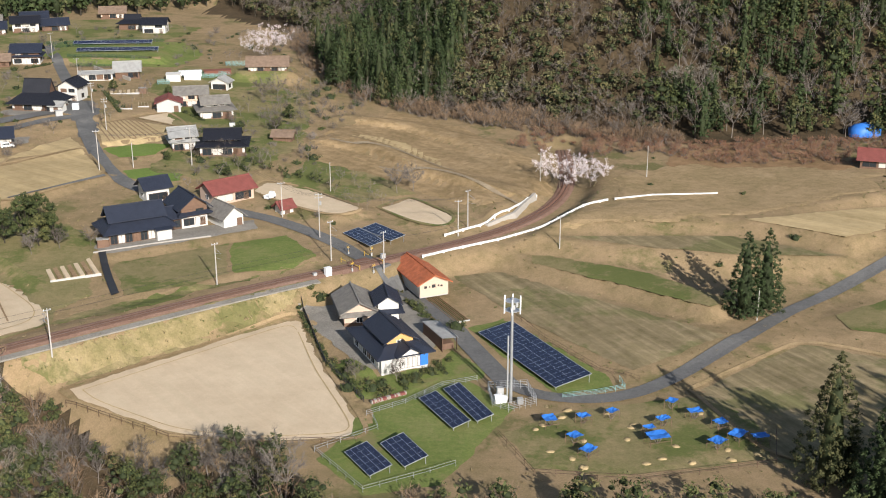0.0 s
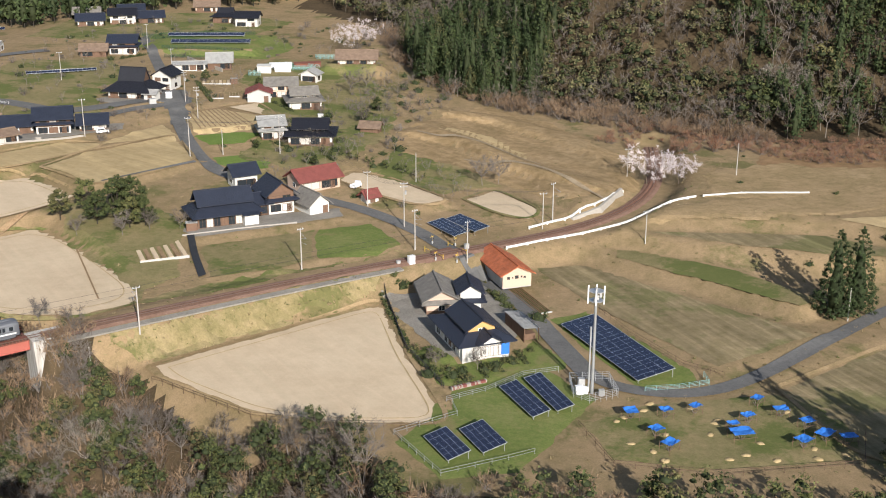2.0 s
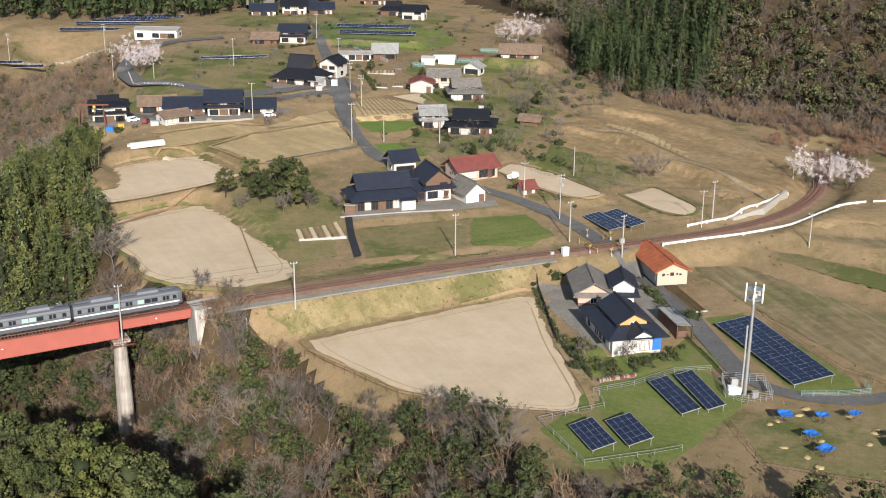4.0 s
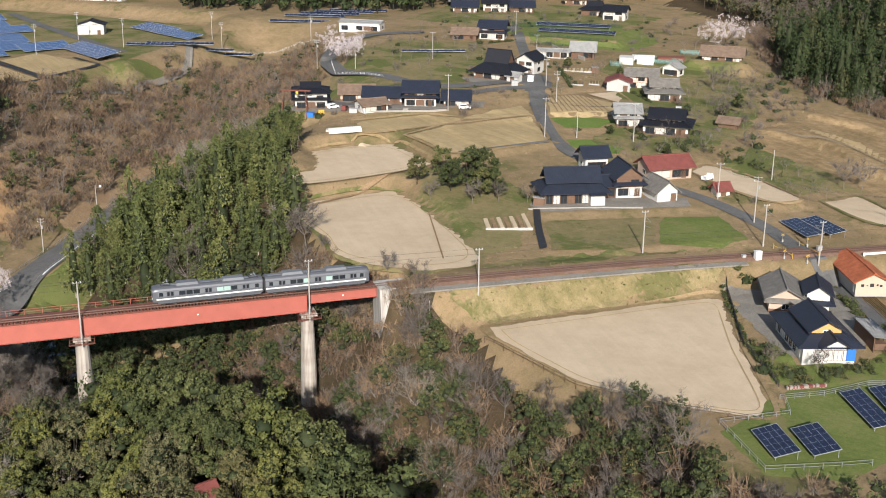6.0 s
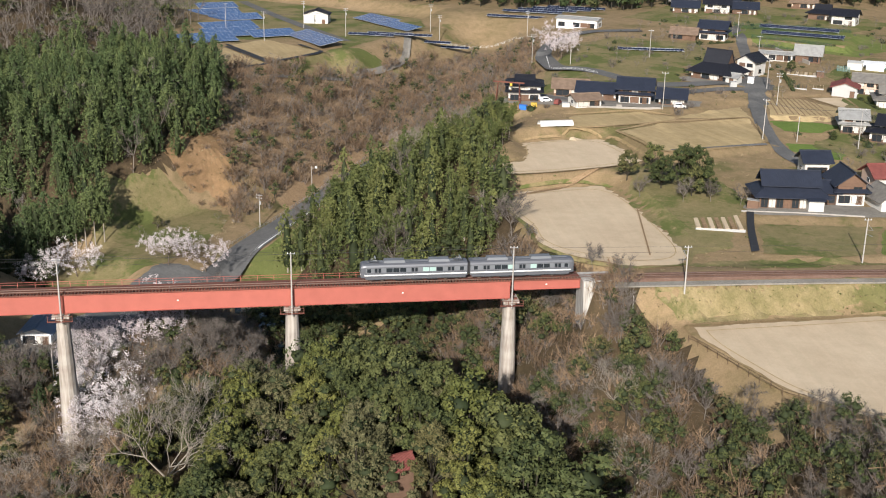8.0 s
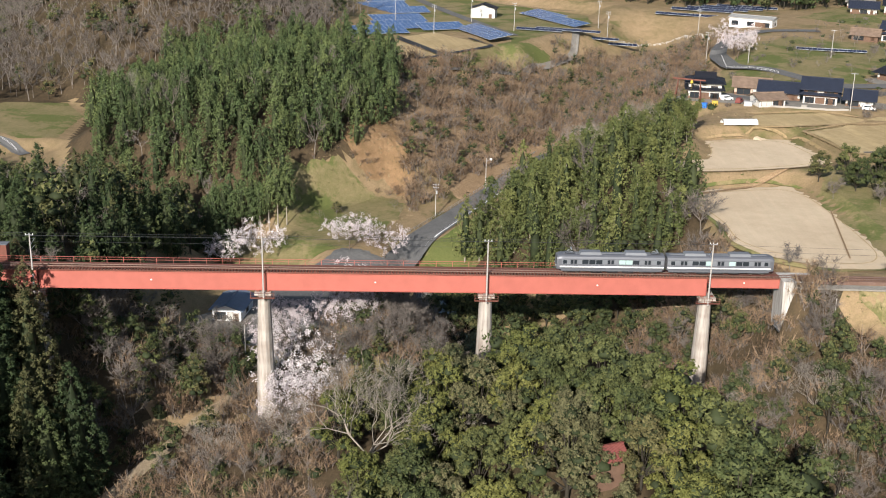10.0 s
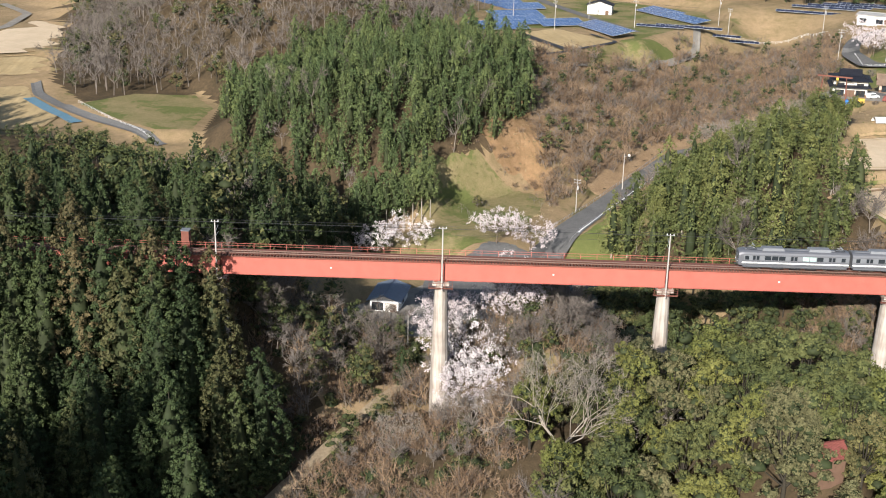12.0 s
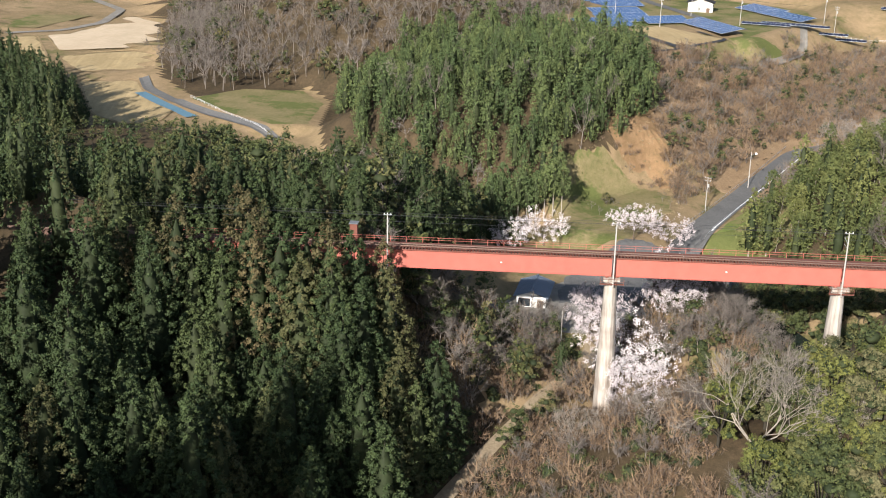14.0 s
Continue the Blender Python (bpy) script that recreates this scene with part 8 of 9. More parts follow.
# ---- garden, yard and roadside things ----
t = thing("kei_truck", "small white pickup truck parked by the barn", "truck", -44.5, 287.0, None, 60)
part("body", Geo().solid([(-1.6, -0.7, 0.35), (1.6, -0.7, 0.35), (1.6, 0.7, 0.35), (-1.6, 0.7, 0.35)], [(-1.6, -0.7, 0.85), (1.65, -0.7, 0.9), (1.65, 0.7, 0.9), (-1.6, 0.7, 0.85)]), "white_paint", t)
part("cab", Geo().solid([(0.4, -0.68, 0.88), (1.65, -0.68, 0.88), (1.65, 0.68, 0.88), (0.4, 0.68, 0.88)], [(0.45, -0.6, 1.75), (1.25, -0.6, 1.75), (1.25, 0.6, 1.75), (0.45, 0.6, 1.75)]), "white_paint", t)
part("windscreen", Geo().solid([(1.62, -0.58, 1.0), (1.68, -0.58, 1.0), (1.68, 0.58, 1.0), (1.62, 0.58, 1.0)], [(1.28, -0.52, 1.68), (1.33, -0.52, 1.68), (1.33, 0.52, 1.68), (1.28, 0.52, 1.68)]), "dark_glass", t)
for a in (-1, 1):
    part("bed_side", Geo().box(-1.6, a * 0.7 - 0.03, 0.85, 0.4, a * 0.7 + 0.03, 1.15), "white_paint", t)
    for b in (-1.0, 1.1):
        part("wheel", Geo().tube((b, a * 0.62, 0.27), (b, a * 0.74, 0.27), 0.27, 0.27, 12), "black", t)
for x, y, turn, mat, label in ((-124.0, 322.5, 30, "white_paint", "white van parked by the side road"), (-160, 306, 60, "white_paint", "white car parked in the yard"), (-155.5, 305, 100, "tile_red", "red car parked in the yard")):
    t = thing("car", label, "car", x, y, None, turn)
    part("body", Geo().solid([(-1.8, -0.75, 0.3), (1.8, -0.75, 0.3), (1.8, 0.75, 0.3), (-1.8, 0.75, 0.3)], [(-1.8, -0.72, 0.9), (1.75, -0.72, 0.85), (1.75, 0.72, 0.85), (-1.8, 0.72, 0.9)]), mat, t)
    part("cabin", Geo().solid([(-1.75, -0.7, 0.88), (1.0, -0.7, 0.88), (1.0, 0.7, 0.88), (-1.75, 0.7, 0.88)], [(-1.55, -0.6, 1.6), (0.4, -0.6, 1.6), (0.4, 0.6, 1.6), (-1.55, 0.6, 1.6)]), mat, t)
    part("windows", Geo().box(-1.4, -0.71, 1.0, 0.5, 0.71, 1.4), "dark_glass", t)
    for a in (-1, 1):
        for b in (-1.15, 1.15):
            part("wheel", Geo().tube((b, a * 0.66, 0.3), (b, a * 0.78, 0.3), 0.3, 0.3, 12), "black", t)
rng = random.Random(12)
t = thing("blue_sheet_pile", "pile covered with a bright blue sheet at the wood's edge", "pile", 128.0, 345.0, None, 20)
v, f = lathe([(1, -0.1), (0.96, 0.55), (0.7, 0.85), (0.05, 1.0)], 10, np.random.default_rng(4), 0.12)
part("sheet", tri_mesh("sheet", v * (5.5, 3.2, 4.0), f, ["blue_sheet"]), "blue_sheet", t)
for x, y, w, d, turn, mats, label in ((-80.3, 235.8, 10.5, 12.5, 27, ("stubble", "soil"), "vegetable bed with bare ridges"), (-92.0, 383.0, 9.0, 9.0, 14, ("soil", "rough_green"), "vegetable plot with rows by the houses"), (0.5, 228.0, 3.4, 16.0, 25, ("soil", "rough_green"), "narrow vegetable beds along the lane"), (-110.2, 397.8, 10.0, 6.0, 14, ("stubble", "straw"), "pale bare garden plot by the grey-roofed barn"), (-104.0, 376.0, 4.0, 7.0, 14, ("asphalt", "soil"), "small dark-covered garden bed by the lane"), (-99.5, 380.5, 3.5, 7.0, 14, ("stubble", "soil"), "small pale garden bed by the maroon garage")):
    t = thing("vegetable_bed", label, "bed", x, y, None, turn)
    z0 = ground_at(x, y)
    n = 7
    for k in range(n):
        a = -w / 2 + w * k / n
        hi = 0.34 if z0 > 5 else 0.30
        part("ridge", Geo().solid([(a + 0.1, -d / 2, -0.4), (a + w / n - 0.1, -d / 2, -0.4), (a + w / n - 0.1, d / 2, -0.4), (a + 0.1, d / 2, -0.4)], [(a + 0.3, -d / 2 + 0.1, hi), (a + w / n - 0.3, -d / 2 + 0.1, hi), (a + w / n - 0.3, d / 2 - 0.1, hi), (a + 0.3, d / 2 - 0.1, hi)]), mats[k % 2], t)
    part("edge_board", Geo().box(-w / 2, -d / 2 - 0.2, -0.3, w / 2, -d / 2 - 0.08, 0.3), "grey_metal", t)
t = thing("stone_wall", "reddish field-stone wall of the house garden", "wall", -9.6, 184.6, None, 32)
rng = random.Random(3)
for k in range(26):
    for j in range(2):
        a = -3.4 + 0.27 * k
        part("stone", Geo().box(a, rng.uniform(-0.35, -0.25), 0.45 * j - 0.2, a + 0.25, rng.uniform(0.25, 0.35), 0.45 * j + rng.uniform(0.18, 0.26)), "tile_red" if rng.random() < 0.5 else "stone", t)
t = thing("bridge_stub", "weathered brown masonry bridge pier by the stream", "pier", -176.5, 190.5, -26.5, 30)
part("shaft", Geo().solid([(-1.6, -2.4, -1), (1.6, -2.4, -1), (1.6, 2.4, -1), (-1.6, 2.4, -1)], [(-1.3, -2.0, 6.5), (1.3, -2.0, 6.5), (1.3, 2.0, 6.5), (-1.3, 2.0, 6.5)]), "stone", t)
part("cap", Geo().box(-1.5, -2.2, 6.5, 1.5, 2.2, 7.0), "concrete", t)

# ---- stream ----
n = Nodes("dark_stream_water")
n.bump(n.noise(1.5, 3), 0.15, 0.05)
M["water"] = n.done((0.02, 0.028, 0.022), 0.08, 0.0, 0.5)
pts = [p for p in STREAM if p[0] < -60]
g = Geo()
for (ax, ay, az), (bx, by, bz) in zip(pts, pts[1:]):
    w = Vector((by - ay, ax - bx, 0)).normalized() * 4.5
    a, b = Vector((ax, ay, az + 0.9)), Vector((bx, by, bz + 0.9))
    g.face(a - w, a + w, b + w, b - w)
tagged(new("water", g.mesh("water", "water")), "dark shaded stream at the bottom of the gorge", "water", kind="structure")

# ---- woods ----
west = scatter([(-148, 66), (-158, 22), (-185, 4), (-215, 16), (-260, 36), (-330, 62), (-360, 90), (-330, 128), (-250, 120), (-200, 108), (-182, 92), (-162, 90)], 7.2, 1, lambda x, y: (x > -268) | (y < 90), rail=5.0)
# trees of the added ridge, mostly out of view, that shade the gorge
ridge = scatter([(-162, 8), (-164, -12), (-94, -42), (-88, -22), (-126, 0)], 5.6, 91)
wood_of("cedar_wood", "cedar_thin", ridge, "cedars on the added shading ridge south of the gorge", seed=91, small=1.0, large=1.3)
near = np.argsort(np.hypot(west[:, 0] + 150, west[:, 1] - 60))
for k, i in enumerate(near[:100]):
    plant("cedar_tree", "cedar", *west[i], 0.62 + 0.6 * ((k * 37) % 100) / 100, ("tall dark green cedar on the gorge slope", "dark cedar with a browned top on the gorge slope", "slender green cedar on the gorge slope", "young cedar on the gorge slope")[k % 4], k % 4, "cedars of the gorge slope")
wood_of("cedar_wood", "cedar_thin", west[near[100:]], "dense dark green cedar wood on the slope", seed=1, small=0.85, large=1.25)
west_far = scatter([(-360, 60), (-352, 150), (-335, 178), (-290, 186), (-226, 176), (-214, 140), (-198, 114), (-250, 118)], 5.2, 2, rail=6)
low = (west_far[:, 0] < -262) & (west_far[:, 1] > 92)
tiny = (west_far[:, 0] < -312) & (west_far[:, 1] > 104)
wood_of("evergreen_wood", "evergreen_far", west_far[low & ~tiny], "low evergreens and young cedars above the meadow", seed=92, small=0.5, large=0.85)
wood_of("evergreen_brush", "evergreen_far", west_far[tiny], "low shrubs along the meadow's edge", "brush", 93, small=0.2, large=0.4)
mound = scatter([(-345, 116), (-375, 96), (-430, 124), (-486, 146), (-470, 168), (-425, 156), (-385, 140)], 5.2, 94)
wood_of("cedar_wood", "cedar_thin", mound, "dark cedars on the mound beside the far meadow", seed=94, small=0.7, large=1.1)
west_far = west_far[~low & ~tiny]
a, b, c = split(west_far, 0.6, 0.25, 0.15)
wood_of("cedar_wood", "cedar_thin", a, "dark green cedars beyond the railway", seed=2, small=0.65, large=1.0)
wood_of("evergreen_wood", "evergreen_far", b, "evergreen trees beyond the railway", seed=3)
wood_of("bare_wood", "bare_far", c, "bare grey trees beyond the railway", seed=4)

centre = scatter([(-230, 196), (-242, 208), (-239, 230), (-246, 256), (-282, 297), (-318, 305), (-362, 275), (-370, 240), (-345, 212), (-300, 186), (-250, 180)], 5.2, 5)
a, b = split(centre, 0.92, 0.08)
wood_of("cypress_wood", "cypress", a, "dense green cypress plantation on the hill", seed=5, small=0.72, large=1.05)
wood_of("bare_wood", "bare_far", b, "bare trees in the plantation", seed=6)

brown_hill = scatter([(-372, 238), (-394, 243), (-406, 226), (-420, 203), (-455, 211), (-527, 260), (-621, 319), (-560, 360), (-520, 380), (-440, 400), (-372, 380), (-345, 330), (-325, 305), (-362, 278)], 6.2, 7)
a, b = split(brown_hill, 0.8, 0.2)
wood_of("bare_wood", "bare_far", a, "grey-brown leafless wood on a hill", seed=7, small=0.9, large=1.5)
wood_of("evergreen_wood", "evergreen_far", b, "evergreens in the leafless wood", seed=8)

brush_slope = scatter([(-203, 214), (-229, 242), (-240, 251), (-270, 286), (-286, 298), (-276, 332), (-262, 395), (-225, 395), (-198, 350), (-178, 318), (-182, 290), (-197, 275)], 3.6, 9)
a, b, c = split(brush_slope, 0.62, 0.2, 0.18)
wood_of("brush_slope", "thicket", a, "withered reddish-brown brush on the slope", "brush", seed=9, small=1.0, large=1.7)
wood_of("bare_wood", "bare_far", b, "small bare trees on the brush slope", seed=10, small=0.4, large=0.75)
wood_of("evergreen_brush", "evergreen_far", c, "dark green shrubs on the brush slope", "brush", seed=11, small=0.3, large=0.6)

bamboo = scatter([(-194, 220), (-200, 250), (-186, 282), (-165, 285), (-147, 262), (-143, 240), (-125, 222), (-112, 208), (-140, 200), (-170, 205)], 3.0, 12)
far_off, _ = seg_dist(bamboo[:, 0], bamboo[:, 1], [(-199, 212, 0), (-206, 240, 0), (-215, 277, 0), (-221, 302, 0)])
bamboo = bamboo[(far_off > 14) | ((bamboo[:, 1] < 212) & (far_off > 10))]
lower = (bamboo[:, 1] + 0.25 * (bamboo[:, 0] + 160)) < 246
a, b, c = split(bamboo[lower], 0.22, 0.74, 0.04)
wood_of("bare_wood", "bare", c, "bare grey trees in the grove", seed=19, small=0.8, large=1.0)
wood_of("bamboo_grove", "bamboo", a, "yellow-green bamboo among the cypresses", "bamboo", seed=12, small=0.6, large=0.9)
wood_of("cypress_grove", "cypress", b[::3], "tall yellow-green cypresses with pale trunks on the bank", seed=13, mats=("pale_bark", "bamboo"), small=0.7, large=1.15)
a, b = split(bamboo[~lower], 0.75, 0.25)
wood_of("bamboo_grove", "bamboo", a, "feathery yellow-green bamboo grove on the bank", "bamboo", seed=112, small=0.55, large=0.85)
wood_of("evergreen_wood", "evergreen", b[::2], "dark evergreens at the top of the grove", seed=113, small=0.7, large=1.0)

knoll = scatter([(-128, 122), (-134, 140), (-115, 147), (-92, 141), (-70, 133), (-50, 124), (-50, 104), (-66, 94), (-100, 84), (-136, 76), (-132, 96)], 4.7, 14)
knoll = knoll[np.hypot(knoll[:, 0] + 120, knoll[:, 1] - 109) > 5.5]
fore = (knoll[:, 0] + 80) * 0.44 - (knoll[:, 1] - 113) * 0.90
side_way = (knoll[:, 0] + 80) * 0.90 + (knoll[:, 1] - 113) * 0.44
knoll = knoll[~((fore > -3) & (fore < 4.5) & (np.abs(side_way) < 2.6))]
mid = np.argsort(np.hypot((knoll[:, 0] + 96) * 0.6, knoll[:, 1] - 118))
for k, i in enumerate(mid[:110]):
    tone = (0, 1, 2, 0, 2, 1, 0)[k % 7]
    plant("evergreen_tree", "evergreen_near", *knoll[i], 0.70 + 0.62 * ((k * 53) % 100) / 100, ("tall dark green evergreen on the knoll", "bright yellow-green evergreen on the knoll", "grey-olive evergreen on the knoll")[tone], k % 4, "evergreens of the knoll", ("shade_bark", ("evergreen", "yellow_leaves", "olive_leaves")[tone]))
knoll = knoll[mid[110:]]
bare_side = (knoll[:, 0] < -112) & (knoll[:, 1] < 108)
wood_of("gorge_brush", "thicket", np.concatenate([knoll[bare_side] + k for k in ((0, 0), (1.9, 1.2), (-1.6, 2.0), (0.4, -2.1))]), "reddish-brown brush at the knoll's foot", "brush", 114, small=0.8, large=1.3)
wood_of("gorge_shrubs", "shrub", knoll[bare_side] + (1.0, -1.2), "green shrubs at the knoll's foot", "shrubs", 115, small=0.8, large=1.3)
knoll = knoll[~bare_side]
a, b, c = split(knoll, 0.55, 0.2, 0.25)
wood_of("evergreen_wood", "evergreen", a, "mixed olive-green evergreen trees on the knoll", seed=14, small=0.9, large=1.3)
wood_of("cedar_wood", "cedar_thin", b, "young cedars on the knoll", seed=15, small=0.5, large=0.8)
wood_of("bare_wood", "bare", c, "bare trees on the knoll", seed=16)

gorge = scatter([(-178, 112), (-150, 130), (-140, 150), (-118, 158), (-100, 150), (-92, 185), (-130, 205), (-172, 200), (-172, 160), (-172, 135)], 2.7, 17, rail=3)
low = (gorge[:, 0] < -122) & (gorge[:, 1] > 182)
wood_of("evergreen_wood", "evergreen", gorge[low][::2], "dark evergreens in the gorge under the viaduct", seed=16, small=0.55, large=0.85)
gorge = gorge[~low]
deep = inside(gorge[:, 0], gorge[:, 1], [(-140, 150), (-134, 146), (-60, 126), (-62, 152), (-76, 162), (-92, 172), (-113, 181), (-136, 188), (-160, 190), (-160, 165)]) > 0
wood_of("gorge_shrubs", "shrub", gorge[deep], "dark green shrubs by the shaded stream", "shrubs", 15, small=0.5, large=1.0)
gorge = gorge[~deep]
under = gorge[:, 0] > -128
wood_of("evergreen_wood", "evergreen", gorge[under][::3], "dark evergreen trees between the viaduct piers", seed=119, small=0.45, large=0.8)
wood_of("gorge_brush", "thicket", gorge[under][1::3], "brown brush between the viaduct piers", "brush", seed=120, small=0.9, large=1.4)
gorge = gorge[~under]
a, b, c = split(gorge, 0.5, 0.25, 0.25)
wood_of("gorge_brush", "thicket", a, "brown brush on the gorge side", "brush", seed=17, small=1.0, large=1.7)
wood_of("bare_wood", "bare", b, "bare grey trees in the gorge", seed=18, small=0.45, large=0.75)
wood_of("evergreen_brush", "evergreen_far", c, "evergreen shrubs in the gorge", "brush", seed=19, small=0.4, large=0.7)

slope = scatter([(-92, 186), (-72, 187), (-62, 176), (-46, 166), (-28, 163), (-20, 150), (0, 140), (-10, 126), (-60, 126), (-66, 142), (-72, 156), (-92, 168)], 2.9, 20, rail=4)
a, b, c = split(slope, 0.42, 0.17, 0.41)
wood_of("slope_brush", "thicket", a, "withered brush below the paddy", "brush", seed=20, small=0.9, large=1.6)
wood_of("bare_wood", "bare", b, "bare grey-brown trees below the paddy", seed=21, small=0.42, large=0.72)
wood_of("evergreen_wood", "evergreen", c, "evergreen trees below the paddy", seed=22, small=0.4, large=0.7)

front = scatter([(-10, 150), (20, 150), (60, 146), (80, 143), (80, 132), (0, 132)], 4.0, 23)
a, b = split(front, 0.6, 0.4)
wood_of("evergreen_wood", "evergreen_far", a, "evergreens below the orchard", seed=23, small=0.4, large=0.7)
wood_of("slope_brush", "thicket", b, "dry brush below the orchard", "brush", seed=24)

def foot_line(x, y):
    return side_of(x, y, [(-430, 640), (-260, 650), (-110, 600), (-62, 520), (-45, 455), (-18, 402), (30, 372), (75, 348), (140, 338), (330, 320)]) > 2


mountain = scatter([(-120, 590), (-62, 520), (-45, 455), (-18, 400), (30, 368), (75, 345), (140, 335), (200, 330), (200, 430), (130, 520), (20, 570), (-90, 640)], 4.9, 25, foot_line)
patch = np.array([noise.noise((x * 0.016, y * 0.016, 4.0)) for x, y in mountain]) + 0.45 * smooth(40, 120, mountain[:, 0]) - 0.1
green = patch > 0.05
a, c, b = split(mountain[green], 0.5, 0.25, 0.25)
wood_of("mountain_bare_wood", "bare_far", c, "leafless trees among the mountain cedars", seed=24)
wood_of("mountain_cedars", "cedar_mountain", a, "dark green cedars on the mountain", seed=25, small=0.7, large=1.0)
wood_of("mountain_evergreens", "evergreen_far", b, "evergreen broadleaf trees on the mountain", seed=26)
a, b, c = split(mountain[~green], 0.56, 0.3, 0.14)
wood_of("mountain_bare_wood", "bare_far", a, "grey-brown leafless wood on the mountain", seed=27, mats=("bark", "twigs"))
wood_of("mountain_evergreens", "evergreen_far", b, "olive evergreens among the leafless wood", seed=28, mats=("shade_bark", "olive_leaves"), small=0.7, large=1.1)
wood_of("mountain_evergreens", "evergreen_far", c, "dark evergreens among the leafless wood", seed=128, small=0.7, large=1.1)
stand = scatter([(-52, 462), (-40, 425), (-22, 398), (2, 396), (8, 420), (-5, 460), (-30, 480)], 4.2, 29)
wood_of("cedar_stand", "cedar_thin", stand, "tall green cedar stand at the wood's edge", seed=29, small=0.9, large=1.2)

back = scatter([(-420, 560), (-330, 480), (-230, 500), (-180, 560), (-120, 600), (-80, 680), (-200, 760), (-420, 700)], 9.5, 30)
wood_of("back_wood", "cedar_back", back, "dark cedar wood behind the village", seed=30, small=1.1, large=1.6)
far_left = scatter([(-1000, 420), (-800, 330), (-560, 340), (-440, 400), (-420, 560), (-700, 700), (-1000, 650)], 22.0, 31)
wood_of("far_wood", "bare_far", far_left, "grey leafless far hills", seed=31, small=2.0, large=3.0)

# ---- single trees ----
for x, y, s, k in ((-70.8, 468, 1.25, 0), (32, 306, 1.0, 0), (40, 303, 0.85, 1), (-194, 380, 1.15, 0), (-190, 374, 1.0, 1)):
    plant("cherry_tree", "blossom", x, y, s, "flowering cherry tree with pale pink blossom", k, "cherry trees")
for x, y, s, k in ((-221, 178, 0.9, 0), (-204, 192, 0.95, 1), (-198, 199, 0.9, 0), (-225, 170, 0.9, 1), (-178, 146, 1.0, 0), (-172, 139, 1.05, 1), (-161, 134, 1.15, 0), (-156, 128, 1.05, 1), (-151, 122, 0.85, 0), (-161, 147, 1.1, 1), (-166, 154, 0.9, 0), (-184, 151, 0.8, 1)):
    plant("cherry_tree", "blossom", x, y, s, "flowering cherry tree with white-pink blossom by the gorge road", k, "gorge cherry trees")
for x, y, s in ((62.2, 223.8, 0.84), (66.8, 225.4, 0.78)):
    plant("cedar_tree", "cedar", x, y, s, "slim dark cedar standing beside its twin in the field", 0 if x < 65 else 2, "pair of field cedars")
plant("cedar_tree", "cedar", 58, 155, 0.92, "large dark cedar below the orchard", 2)
for k, (x, y, s) in enumerate(((63, 147, 0.85), (67.5, 150, 0.8), (72, 148, 0.85), (77, 152, 0.75), (82, 149, 0.8), (69, 142, 0.95), (75, 142, 0.9), (88, 152, 0.75))):
    plant("cedar_tree", "cedar", x, y, s, "dark cedar in the belt below the eastern field", k % 4, "cedars below the eastern field")
plant("cedar_tree", "cedar", 61.5, 157, 0.45, "smaller cedar below the orchard", 1)
for k, (x, y, s) in enumerate(((-120, 109, 1.55), (-112, 119, 0.75), (-150, 104, 0.75), (-141, 112, 0.7), (-147, 156, 0.8), (-152, 150, 0.8), (-142, 148, 0.7), (-162, 262, 1.1), (-172, 258, 0.9), (-205, 300, 1.0), (-198, 292, 0.8), (80, 372, 1.2), (-96, 160, 0.85), (-84, 168, 0.8), (-74, 172, 0.75), (-64, 160, 0.8), (-318, 215, 1.0), (-300, 205, 0.9))):
    plant("bare_tree", "spreading", x, y, s, "pale leafless tree with wide forking limbs", k % 2, "pale bare trees", ("grey_bark", "twigs") if 3 < k < 7 else None)
for k in range(9):
    plant("cypress_tree", "cypress_edge", -229.5 - 1.4 * k, 194.5 - 1.9 * k, 0.9 + 0.05 * (k % 3), "green cypress with a bare pale trunk at the plantation's edge", k % 2, "edge cypresses")
plant("cedar_tree", "cedar", -173.5, 128, 0.52, "young bushy cedar beside the dirt track", 3)
for x, y, s, k in ((-95, 252, 1.0, 0), (-99, 249, 0.95, 3), (-92, 255, 1.05, 1), (-109, 252, 0.85, 3), (-88, 250, 0.8, 1), (-104, 256, 0.8, 0), (-91, 248, 0.9, 3), (-96, 257, 0.9, 1)):
    plant("evergreen_tree", "evergreen_near", x, y, s, "rounded dark green tree in the farm garden", k, "farm garden trees")
for x, y, s in ((-91, 243, 0.55), (-102, 244, 0.5), (-86, 247, 0.5), (-80, 250, 0.45), (-12, 294, 0.8), (-8, 297, 0.7), (-62, 395, 0.8), (-58, 402, 0.8), (-52, 352, 0.6), (-8.3, 191.5, 0.42), (-16, 192, 0.4)):
    plant("bare_tree", "bare", x, y, s, "small leafless garden tree", 1, "garden bare trees")
for x, y, s in ((-52, 356, 0.55), (-50, 372, 0.6), (-47, 348, 0.35), (-77, 316, 0.35), (-58, 303, 0.4), (-114, 398, 0.5), (-95, 398, 0.4), (-61, 335, 0.4), (-228, 212, 0.45), (-133, 381, 0.5)):
    plant("evergreen_tree", "evergreen_near", x, y, s, "compact dark green garden tree", 3, "village garden trees")
